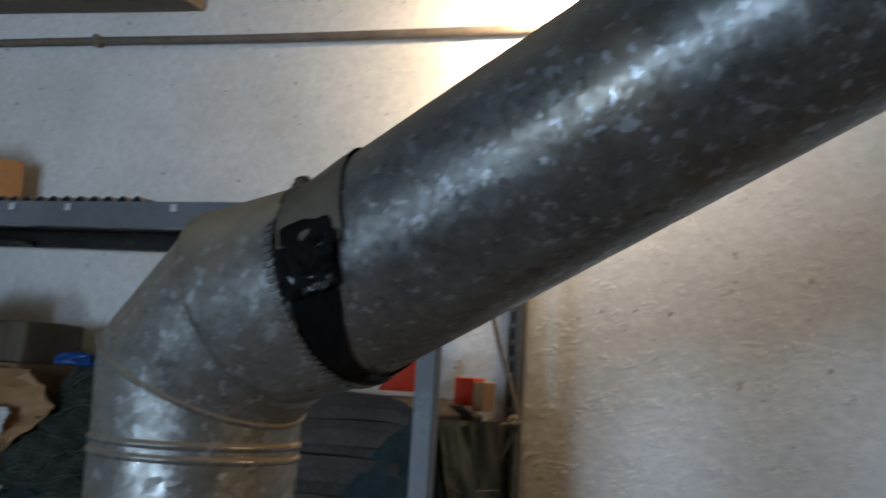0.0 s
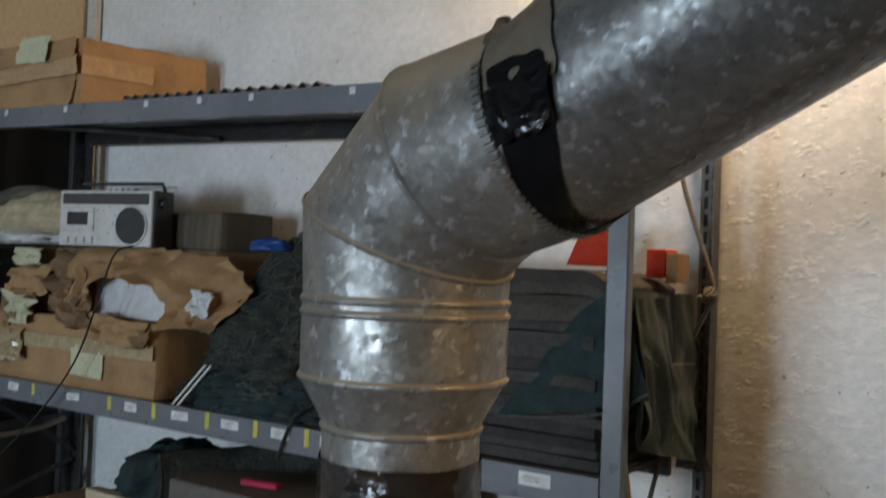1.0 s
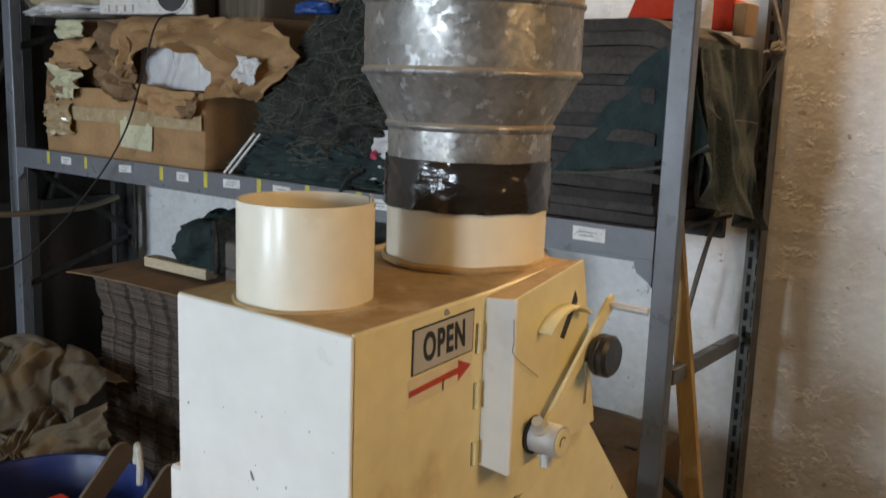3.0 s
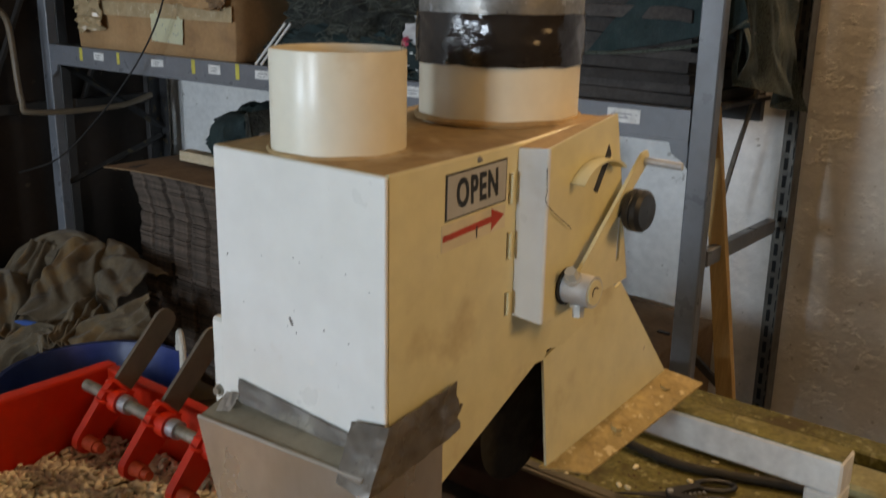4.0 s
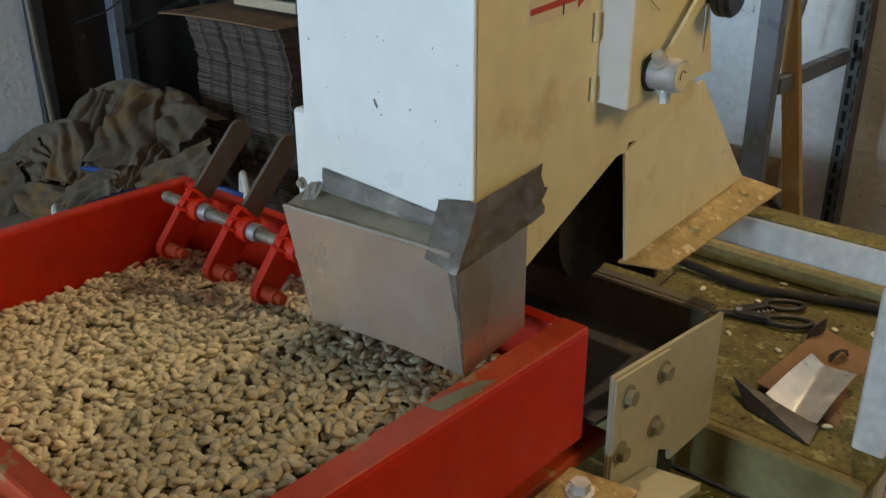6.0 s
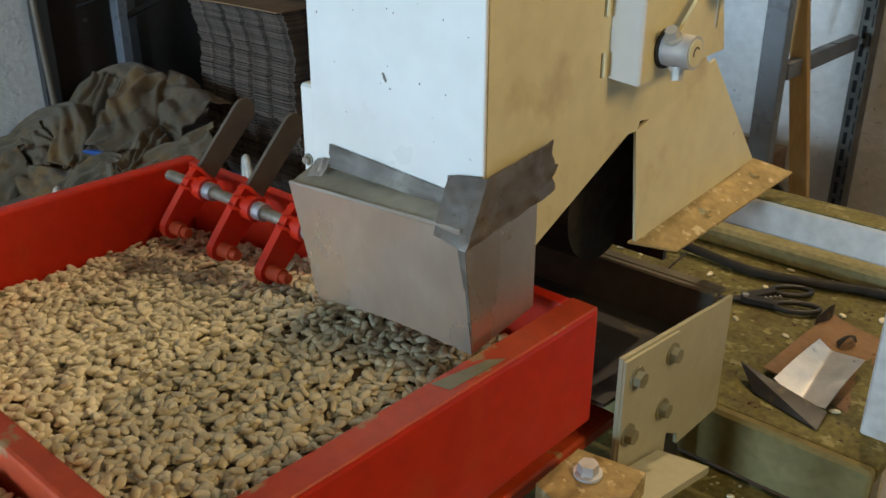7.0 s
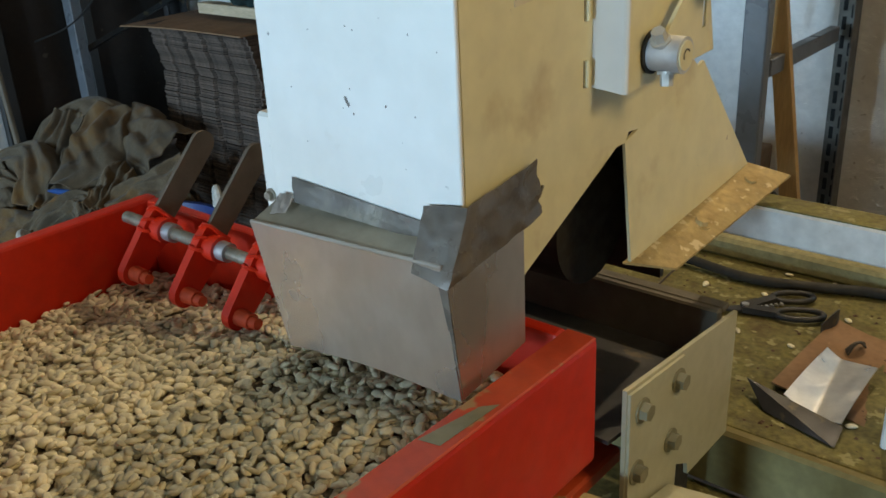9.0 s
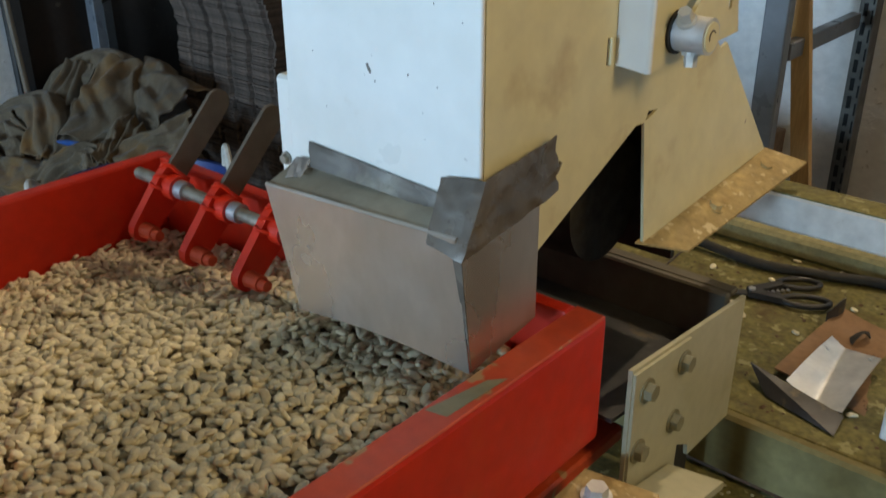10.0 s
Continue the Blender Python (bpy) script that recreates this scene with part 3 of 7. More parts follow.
line = [(LEFT + 0.02, BACK - 0.035, 3.425), (-2.6, BACK - 0.035, 3.345), (-1.4, BACK - 0.035, 3.240), (-0.25, BACK - 0.035, 3.157), (1.2, BACK - 0.035, 3.07)]
part("pipe", tube(curve_points(line, 6), 0.017, 10), CONDUIT, cab, smooth=True)
for x, z in ((-2.30, 3.321), (0.6, 3.105)):
    part("clip", box(x - 0.012, x + 0.012, BACK - 0.056, BACK - 0.008, z - 0.026, z + 0.024, 0.003), CONDUIT, cab)


def bulb_lamp(p, up, label):
    lamp = thing("bulb_lamp", p, label, "lamp")
    prof = [(0.002, -0.058), (0.016, -0.054), (0.027, -0.04), (0.031, -0.024), (0.028, -0.006), (0.018, 0.014), (0.013, 0.026)]
    part("bulb", lathe([(r, p[2] + z - 0.05) for r, z in prof], p[:2], 20), BULB_GLASS, lamp, "glowing warm bulb", smooth=True).visible_shadow = False
    part("socket", rod((p[0], p[1], p[2] - 0.026), (p[0], p[1], p[2] + 0.03), 0.019, 0.022, 16), BLACK_PLASTIC, lamp, "black bulb holder")
    part("cable", tube([(p[0], p[1], p[2] + 0.03), (p[0], p[1] + 0.01, (p[2] + up[2]) / 2), up], 0.004, 6), BLACK_PLASTIC, lamp)
    return lamp


bulb_lamp((BULB_WALL[0], BULB_WALL[1], BULB_WALL[2] + 0.06), (BULB_WALL[0], BULB_WALL[1] + 0.02, TOP), "bare glowing bulb hanging by the wall")
# the second bulb and its shade are unseen additions that dress the fill spot
bulb_lamp((FILL_BULB[0], FILL_BULB[1], FILL_BULB[2] + 0.06), (FILL_BULB[0], FILL_BULB[1], TOP), "unseen glowing fill bulb added in a grey sheet-metal shade on a cable")
axis = (Vector(SIDE_AIM) - Vector(FILL_BULB)).normalized()
shade = thing("lamp_shade", FILL_BULB, "unseen grey sheet-metal shade added round the fill bulb", "lamp shade")
part("cone", rod(Vector(FILL_BULB) - axis * 0.10, Vector(FILL_BULB) + axis * 0.05, 0.05, 0.17, 40, cap=False), DARK_STEEL, shade, smooth=True)
part("stem", rod(Vector(FILL_BULB) - axis * 0.14, Vector(FILL_BULB) - axis * 0.10, 0.03, 0.05, 20), DARK_STEEL, shade)

# ---- the duct ----
DIR = Vector((0.8885, -0.1395, 0.4372)).normalized()
duct = thing("ventilation_duct", (0, 0.38, 1.47), "dusty galvanised steel duct with gored elbow, taped joints", "duct")


def ring_path(stations, seg=56, bm=None):
    """A shell through stations (centre, normal, radius); the ring lies square to its normal."""
    bm = bm or bmesh.new()
    rings = []
    ref = Vector((0.3, -1, 0.1))
    for c, nrm, r in stations:
        nrm = Vector(nrm).normalized()
        x = (ref - nrm * ref.dot(nrm)).normalized()
        y = nrm.cross(x)
        rings.append([bm.verts.new(Vector(c) + r * (math.cos(2 * math.pi * j / seg) * x + math.sin(2 * math.pi * j / seg) * y)) for j in range(seg)])
    for a, b in zip(rings, rings[1:]):
        for j in range(seg):
            bm.faces.new((a[j], a[(j + 1) % seg], b[(j + 1) % seg], b[j]))
    return bm


def mitred(p0, n0, p1, n1, r0, r1, seg=56, bm=None, steps=4):
    """A straight gore between two cut planes."""
    bm = bm or bmesh.new()
    p0, p1 = Vector(p0), Vector(p1)
    d = (p1 - p0).normalized()
    ref = Vector((0.3, -1, 0.1))
    x = (ref - d * ref.dot(d)).normalized()
    y = d.cross(x)
    rings = [[] for _ in range(steps + 1)]
    for j in range(seg):
        a = 2 * math.pi * j / seg
        u = math.cos(a) * x + math.sin(a) * y
        q0, q1 = p0 + u * r0, p1 + u * r1
        e = (q1 - q0).normalized()
        s = q0 + e * ((p0 - q0).dot(Vector(n0)) / e.dot(Vector(n0)))
        t = q0 + e * ((p1 - q0).dot(Vector(n1)) / e.dot(Vector(n1)))
        for k in range(steps + 1):
            rings[k].append(bm.verts.new(s.lerp(t, k / steps)))
    for a, b in zip(rings, rings[1:]):
        for j in range(seg):
            bm.faces.new((a[j], a[(j + 1) % seg], b[(j + 1) % seg], b[j]))
    return bm


def bead(c, nrm, r, thick=0.004, tall=0.012):
    """A pressed bead round the duct."""
    c, nrm = Vector(c), Vector(nrm).normalized()
    st = [(c + nrm * (tall * (t - 0.5)), nrm, r + thick * math.sin(math.pi * t)) for t in (0, 0.2, 0.4, 0.6, 0.8, 1)]
    return ring_path(st)


UPV = Vector((0, 0, 1))
part("collar", ring_path([((0, 0.38, 1.545), UPV, 0.1125), ((0, 0.38, 1.600), UPV, 0.1125)]), GALV_WORN, duct, "speckled galvanised collar", smooth=True)
part("reducer", ring_path([((0, 0.38, 1.600), UPV, 0.113), ((0, 0.38, 1.608), UPV, 0.1145), ((0, 0.38, 1.668), UPV, 0.147)]), GALV_WORN, duct, "flared galvanised reducer", smooth=True)
part("sleeve", ring_path([((0, 0.38, 1.668), UPV, 0.1465), ((0, 0.38, 1.72), UPV, 0.1475), ((0, 0.38, 1.785), UPV, 0.1465)]), GALV_WORN, duct, smooth=True)
for z, r in ((1.600, 0.113), (1.670, 0.147), (1.760, 0.1465), (1.778, 0.1465)):
    part("bead", bead((0, 0.38, z), UPV, r), GALV_WORN, duct, smooth=True)
E1, E2, E3 = Vector((0.0, 0.38, 1.8733)), Vector((0.104, 0.3637, 1.9725)), Vector((0.2555, 0.3399, 2.0063))
D0, D1, D2 = UPV, (E2 - E1).normalized(), (E3 - E2).normalized()
N1, N2, N3 = (D0 + D1).normalized(), (D1 + D2).normalized(), (D2 + DIR).normalized()
part("gore", mitred((0, 0.38, 1.785), UPV, E1, N1, 0.1465, 0.150), GALV_WORN, duct, smooth=True)
part("gore", mitred(E1, N1, E2, N2, 0.150, 0.148), GALV_WORN, duct, smooth=True)
part("gore", mitred(E2, N2, E3, N3, 0.148, 0.139), GALV_WORN, duct, smooth=True)


def seam(c, nrm, axis, r, thick=0.0035, tall=0.010, seg=56):
    bm = bmesh.new()
    c, nrm, axis = Vector(c), Vector(nrm), Vector(axis).normalized()
    ref = Vector((0.3, -1, 0.1))
    x = (ref - axis * ref.dot(axis)).normalized()
    y = axis.cross(x)
    rings = []
    for t in (0, 0.25, 0.5, 0.75, 1):
        ring = []
        for j in range(seg):
            a = 2 * math.pi * j / seg
            u = math.cos(a) * x + math.sin(a) * y
            p = c + u * (r + thick * math.sin(math.pi * t))
            p = p + axis * ((c - p).dot(nrm) / axis.dot(nrm))
            ring.append(bm.verts.new(p + axis * (tall * (t - 0.5))))
        rings.append(ring)
    for a, b in zip(rings, rings[1:]):
        for j in range(seg):
            bm.faces.new((a[j], a[(j + 1) % seg], b[(j + 1) % seg], b[j]))
    return bm


part("seam", seam(E1, N1, D0, 0.150), GALV_WORN, duct, smooth=True)
part("seam", seam(E2, N2, D1, 0.148), GALV_WORN, duct, smooth=True)
RD = 0.1345
far = E3 + DIR * 3.1
part("pipe", ring_path([(E3 - DIR * 0.01, DIR, RD), (E3 + DIR * 0.5, DIR, RD), (E3 + DIR * 1.4, DIR, RD), (far, DIR, RD)]), GALV, duct, "long straight galvanised duct pipe", smooth=True)


def crumpled_band(c, axis, r, length, seed, slack, seg=72, rows=10):
    """A wrapped tape band with creases and a loose edge."""
    c, axis = Vector(c), Vector(axis).normalized()
    ref = Vector((0.3, -1, 0.1))
    x = (ref - axis * ref.dot(axis)).normalized()
    y = axis.cross(x)

    def f(u, v):
        a = 2 * math.pi * u
        d = math.cos(a) * x + math.sin(a) * y
        w = fold(d * 3.0 + axis * v * 2, 1.3, seed)
        edge = 0.0018 * noise.noise(d * 4 + Vector((seed, 0, v)))
        return c + axis * (length * (v - 0.5) + edge) + d * (r + slack * (0.35 + 0.65 * w))

    return sheet(f, seg, rows, 0)


part("tape_band", crumpled_band((0, 0.38, 1.524), UPV, 0.1132, 0.066, 2.0, 0.0040, 110, 18), TAPE_BROWN, duct, "shiny brown packing tape band", smooth=60)


def joint_tape(s0, s1, a0, a1, proud, seed, slack, seg, rows, torn=0.0, crease=2.0):
    """Tape laid over the mitred joint: it follows the elbow on one side of the cut and the pipe on the other."""
    ref = Vector((0.3, -1, 0.1))
    x = (ref - N3 * ref.dot(N3)).normalized()
    y = N3.cross(x)
    crown = (UPV - N3 * UPV.dot(N3)).normalized()

    def f(u, v):
        rag = torn * (noise.noise(Vector((v * 2.2, seed, 0))) + 0.5 * noise.noise(Vector((v * 6.0, seed, 3))))
        a = a0 + (a1 - a0) * u + rag * (2 * abs(u - 0.5)) ** 2
        d = math.cos(a) * x + math.sin(a) * y
        tall = d.dot(crown)
        k = s0 + 0.006 * tall + (s1 - s0 + 0.030 * tall) * v + (0.022 + 0.022 * v) * (1 - tall * tall) + (0.002 + 0.03 * torn) * noise.noise(d * 5 + Vector((seed, 0, v)))
        run, r = (D2, 0.1395) if k < 0 else (DIR, RD + 0.001)
        b = N3 * k
        p, q = d - run * d.dot(run), b - run * b.dot(run)
        pq = p.dot(q)
        rho = (-pq + math.sqrt(pq * pq - p.dot(p) * (q.dot(q) - r * r))) / p.dot(p)
        w = max(0.0, fold(d * crease + N3 * v * crease * 0.5, 1.3, seed))
        return E3 + b + d * (rho + proud + slack * w)

    return sheet(f, seg, rows, 0)


PI = math.pi
part("tape_joint", joint_tape(-0.012, 0.055, 0.0, 2 * PI, 0.0012, 5.0, 0.0020, 130, 22), TAPE_BLACK, duct, "shiny black tape over the joint", smooth=60)
nd = N3
rim = (UPV - nd * UPV.dot(nd)).normalized()
fwd = nd.cross(rim)
fwd = fwd if fwd.y < 0 else -fwd
part("tape_patch", joint_tape(-0.017, 0.062, 1.10 * PI, 1.985 * PI, 0.0022, 3.0, 0.0022, 110, 24, 0.07, 1.6), TAPE_DUSTY, duct, "dusty grey-brown tape over the top of the joint", smooth=60)
part("tape_fold", joint_tape(-0.013, 0.057, 1.955 * PI, 2.095 * PI, 0.0062, 9.0, 0.007, 60, 36, 0.11, 2.3), TAPE_BLACK, duct, "crinkled loose fold of black tape", smooth=60)
part("tape_strip", joint_tape(0.018, 0.055, 2.072 * PI, 2.090 * PI, 0.0105, 14.0, 0.003, 20, 14, 0.04, 3.0), TAPE_BROWN, duct, "dusty turned-over strip of tape", smooth=60)
q = E3 + rim * 0.141 + fwd * 0.03 - nd * 0.02
part("bolt", rod(q, q + rim * 0.012, 0.008, 0.011, 10), RUST, duct, "rusty bolt head")
part("bolt_washer", rod(q - rim * 0.004, q + rim * 0.004, 0.016, seg=14), RUST, duct)
CN = (D2 + DIR * 0.6).normalized()
cx_ = (Vector((0.3, -1, 0.1)) - CN * Vector((0.3, -1, 0.1)).dot(CN)).normalized()
cy_ = CN.cross(cx_)
bm = bmesh.new()
for k in range(90):
    a = 2 * math.pi * k / 90
    d = math.cos(a) * cx_ + math.sin(a) * cy_
    if d.dot(rim) > 0.45:
        continue
    c = E3 - D2 * 0.006 + d * 0.1395
    t = CN.cross(d)
    prism([c - t * 0.0028 - CN * 0.007, c + t * 0.0028 - CN * 0.007, c + t * 0.0034 + CN * 0.007, c - t * 0.0034 + CN * 0.007], d * 0.004, bm)
part("crimp_edge", bm, GALV, duct, "notched crimped edge")

# ---- the machine ----
CHIP = mat("bare_chipped_metal", (0.26, 0.24, 0.21), (0.15, 0.13, 0.11), 0.6, 0.2, scale=300, bump=0)
mach = thing("seed_cleaning_machine", (0.0, 0.3, 0.55), "cream enamelled seed machine in warm-lit and daylit tints, with spout and levers", "machine")
W = 0.14
TOPZ = ((0.0, 1.40), (0.25, 1.407), (0.435, 1.4195))
side = [(0.0, 1.40), (0.25, 1.407), (0.43, 1.419), (0.455, 1.20), (0.50, 1.162), (0.50, 1.10), (0.318, 1.118), (0.312, 1.106), (0.290, 1.106), (0.08, 1.004), (0.0, 0.985)]
part("side_panel", prism([(W - 0.004, y, z) for y, z in side], (0.004, 0, 0)), CREAM_WARM_LIT, mach, "cream side panel with warm light in its tint, dusty and scuffed")
part("side_panel", prism([(-W, y, z) for y, z in side], (0.004, 0, 0)), CREAM_WARM_LIT, mach)


part("front_panel", box(-W, W, -0.006, 0.0, 0.985, 1.402, 0.0035, seg=3), WHITE_DAYLIT, mach, "enamelled front panel with daylight in its white tint, small chips", smooth=40)
part("top_panel", prism([(-W + 0.001, y - (0.003 if y == 0 else 0), z + 0.0030) for y, z in TOPZ] + [(-W + 0.001, y - (0.003 if y == 0 else 0), z - 0.001) for y, z in reversed(TOPZ)], (2 * W - 0.0055, 0, 0)), DUSTY_TOP, mach, "top panel under thick brown dust")
rng = random.Random(17)
for k in range(17):
    x, z = rng.uniform(-0.125, 0.13), rng.uniform(1.10, 1.33)
    r = rng.choice((0.0005, 0.0007, 0.0009, 0.0013))
    part("paint_chip", prism([(x + r * rng.uniform(0.6, 1.3) * math.cos(a), -0.0062, z + r * rng.uniform(0.6, 1.6) * math.sin(a)) for a in np.linspace(0, 2 * math.pi, 8)[:-1]], (0, -0.0003, 0)), CHIP, mach)
part("paint_chip", prism([(-0.012, -0.0062, 1.216), (-0.009, -0.0062, 1.2165), (-0.004, -0.0062, 1.208), (-0.006, -0.0062, 1.205), (-0.010, -0.0062, 1.210)], (0, -0.0003, 0)), CHIP, mach, "dark chip in the front panel paint")
part("back_panel", prism([(-W, 0.432, 1.418), (W - 0.004, 0.432, 1.418), (W - 0.004, 0.456, 1.20), (-W, 0.456, 1.20)], (0, -0.003, -0.001)), CREAM_WARM_LIT, mach)
part("edge_bead", tube([(W - 0.003, y, z + 0.0005) for y, z in ((-0.001, 1.40), (0.25, 1.407), (0.43, 1.419))], 0.0034, 8), CREAM_WARM_LIT, mach, smooth=True)

# feed spout and neck
sp = (-0.0137, 0.081)
part("feed_spout", lathe([(0.0795, 1.397), (0.0795, 1.517), (0.079, 1.5195), (0.0762, 1.5195), (0.0755, 1.517), (0.0755, 1.397)], sp, 64, closed=True), IVORY_PART_LIT, mach, "open cream round feed spout", smooth=30)
part("weld", tube([(sp[0] + 0.0815 * math.cos(a), sp[1] + 0.0815 * math.sin(a), 1.4035 + 0.0005 * math.sin(7 * a)) for a in np.linspace(0, 2 * math.pi, 60)[:-1]], 0.0035, 6, closed=True), DUSTY_TOP, mach)
part("duct_neck", lathe([(0.111, 1.412), (0.1115, 1.555), (0.109, 1.555), (0.1085, 1.412)], (0, 0.38), 72, closed=True), IVORY_PART_LIT, mach, "cream neck under the duct", smooth=30)
part("weld", tube([(0.113 * math.cos(a), 0.38 + 0.113 * math.sin(a), 1.4175 + 0.0007 * math.sin(9 * a)) for a in np.linspace(0, 2 * math.pi, 80)[:-1]], 0.005, 6, closed=True), DUSTY_TOP, mach)
part("wire_hook", tube(curve_points([(sp[0] + 0.061, sp[1] + 0.042, 1.488), (sp[0] + 0.063, sp[1] + 0.044, 1.520), (sp[0] + 0.059, sp[1] + 0.043, 1.528), (sp[0] + 0.064, sp[1] + 0.040, 1.508), (sp[0] + 0.068, sp[1] + 0.044, 1.518)], 6), 0.0007, 5), BOLT, mach)
# bolts and marks on the sheet
part("rivet", rod((W, 0.152, 1.4), (W + 0.004, 0.152, 1.4), 0.004, 0.002, 8), BOLT, mach)

# sign, arrow label
sign = part("sign_plate", prism([(W, 0.091, 1.3375), (W, 0.2055, 1.3435), (W, 0.2065, 1.3955), (W, 0.0915, 1.3905)], (0.0012, 0, 0)), INK, mach, "black-edged metal sign reading OPEN")
part("sign_face", prism([(W + 0.0013, 0.0932, 1.3395), (W + 0.0013, 0.2035, 1.3453), (W + 0.0013, 0.2045, 1.3935), (W + 0.0013, 0.0937, 1.3887)], (0.0005, 0, 0)), SIGN, sign, "grey metal sign face")


def lettering(text, m, size, material, parent, extrude=0.0004, squeeze=0.62):
    cu = bpy.data.curves.new("lettering", "FONT")
    cu.body, cu.size, cu.align_x, cu.align_y, cu.extrude, cu.offset = text, size, "CENTER", "CENTER", extrude, 0.0014
    cu.space_character = 1.16
    tmp = bpy.data.objects.new("lettering_curve", cu)
    me = tmp.to_mesh()
    bm = bmesh.new()
    bm.from_mesh(me)
    tmp.to_mesh_clear()
    bpy.data.objects.remove(tmp)
    bmesh.ops.transform(bm, verts=bm.verts, matrix=m @ Matrix.Diagonal((squeeze, 1, 1, 1)))
    return part("lettering", bm, material, parent, "black capital letters")


on_side = Matrix(((0, 0, 1, W + 0.0020), (1, 0, 0, 0), (0, 1, 0, 0), (0, 0, 0, 1)))
lettering("OPEN", Matrix.Translation((0, 0.149, 1.3665)) @ on_side @ Matrix.Rotation(radians(2.5), 4, "Z"), 0.045, INK, sign)
lab = part("arrow_label", prism([(W, 0.085, 1.302), (W, 0.206, 1.311), (W, 0.206, 1.3405), (W, 0.0855, 1.334)], (0.0008, 0, 0)), LABEL_CREAM, mach, "cream label with a red arrow")
part("arrow", prism([(W + 0.0009, 0.087, 1.3145), (W + 0.0009, 0.178, 1.3215), (W + 0.0009, 0.178, 1.3125), (W + 0.0009, 0.2035, 1.3275), (W + 0.0009, 0.177, 1.3385), (W + 0.0009, 0.178, 1.3295), (W + 0.0009, 0.087, 1.3215)], (0.0004, 0, 0)), RED_INK, lab, "red arrow")
part("scratch", prism([(W + 0.0014, 0.148, 1.309), (W + 0.0014, 0.150, 1.309), (W + 0.0014, 0.150, 1.323), (W + 0.0014, 0.148, 1.323)], (0.0003, 0, 0)), INK, lab)

# daylit-tinted cover and the lever gear on its plate
CX = W + 0.040
part("cover", prism([(W + 0.0005, 0.230, 1.192), (W + 0.0005, 0.230, 1.404), (CX, 0.233, 1.407), (CX, 0.233, 1.187)], (0, 0.004, 0)), WHITE_DAYLIT, mach, "bent sheet cover in the daylit white tint")
part("cover_fold", tube([(CX, 0.235, 1.188), (CX, 0.235, 1.407)], 0.0035, 8), WHITE_DAYLIT, mach)
bm = prism([(CX - 0.003, 0.2365, 1.187), (CX - 0.003, 0.2365, 1.407), (CX - 0.003, 0.397, 1.434), (CX - 0.003, 0.4192, 1.345), (CX - 0.003, 0.4192, 1.1952)], (0.003, 0, 0))
prism([(CX - 0.003, 0.4192, 1.345), (CX - 0.003, 0.4185, 1.290), (CX - 0.003, 0.4315, 1.290)], (0.003, 0, 0), bm)
prism([(CX - 0.003, 0.428, 1.300), (CX - 0.003, 0.427, 1.230), (CX - 0.003, 0.4192, 1.228), (CX - 0.003, 0.4192, 1.1952), (CX - 0.003, 0.4545, 1.197)], (0.003, 0, 0), bm)
part("lever_plate", bm, CREAM_WARM_LIT, mach, "cream lever plate with a slot")
part("plate_floor", prism([(W, 0.236, 1.190), (CX - 0.004, 0.236, 1.189), (CX - 0.004, 0.41, 1.197), (W, 0.41, 1.20)], (0, 0, 0.003)), CREAM_WARM_LIT, mach)
part("plate_top", prism([(W - 0.002, 0.232, 1.405), (CX - 0.0035, 0.236, 1.4065), (CX - 0.0035, 0.396, 1.4335), (W - 0.002, 0.42, 1.424)], (0, 0, -0.003)), DUSTY_TOP, mach)
for z0, z1 in ((1.195, 1.225), (1.268, 1.302), (1.338, 1.375)):
    hg = part("hinge", rod((W + 0.002, 0.2175, z0), (W + 0.002, 0.2175, z1), 0.0024, seg=10), CREAM_WARM_LIT, mach)
    part("hinge_gap", box(W, W + 0.0008, 0.2126, 0.2132, z0, z1), WOOD_DARK, hg)
part("slot", prism([(CX, 0.345, 1.34), (CX, 0.355, 1.335), (CX, 0.386, 1.382), (CX, 0.378, 1.396), (CX, 0.368, 1.376)], (0.0007, 0, 0)), DARK_STEEL, mach, "dark opening in the plate")
cl = Vector((0.180, 0.290, 1.2245))
part("clamp_gasket", rod(cl + Vector((0.0, 0, 0)), cl + Vector((0.004, 0, 0)), 0.0245, seg=28), BLACK_RUBBER, mach, "black ring behind the clamp")
clamp = part("clamp", rod(cl + Vector((0.003, 0, 0)), cl + Vector((0.042, 0, 0)), 0.0205, seg=32), ZINC_DULL, mach, "pale zinc clamp collar", smooth=30)
part("shaft", rod(cl + Vector((0.041, 0, 0)), cl + Vector((0.0435, 0, 0)), 0.0165, seg=24), CREAM_WARM_LIT, clamp, "cream shaft end")
part("shaft_mark", tube([cl + Vector((0.0438, 0.007 * math.cos(a), 0.007 * math.sin(a))) for a in np.linspace(0.6, 3.6, 10)], 0.0009, 5), DARK_STEEL, clamp)
part("clamp_bolt", hexbolt(cl + Vector((0.018, -0.013, 0.0165)), (0.05, -0.6, 0.8), 0.0085, 0.013), CLAMP_ZINC, clamp)
part("clamp_bolt", hexbolt(cl + Vector((0.022, -0.003, -0.0205)), (0.1, -0.1, -1), 0.008, 0.013), CLAMP_ZINC, clamp)
top = Vector((0.190, 0.454, 1.368))
foot = cl + Vector((0.012, 0.006, 0.015))
arm = (top - foot).normalized()
perp = Vector((0, -arm.z, arm.y))
lev = part("lever", prism([foot + perp * 0.006, foot - perp * 0.006, top - perp * 0.010, top + arm * 0.012 - perp * 0.003, top + arm * 0.012 + perp * 0.005, top + perp * 0.011], (0.005, 0, 0)), CREAM_WARM_LIT, mach, "flat cream lever arm")
part("screw", rod(top + Vector((0.0, 0.0, -0.002)), top + Vector((0.058, 0.004, -0.004)), 0.0052, seg=12), ZINC_DULL, lev, "threaded screw")
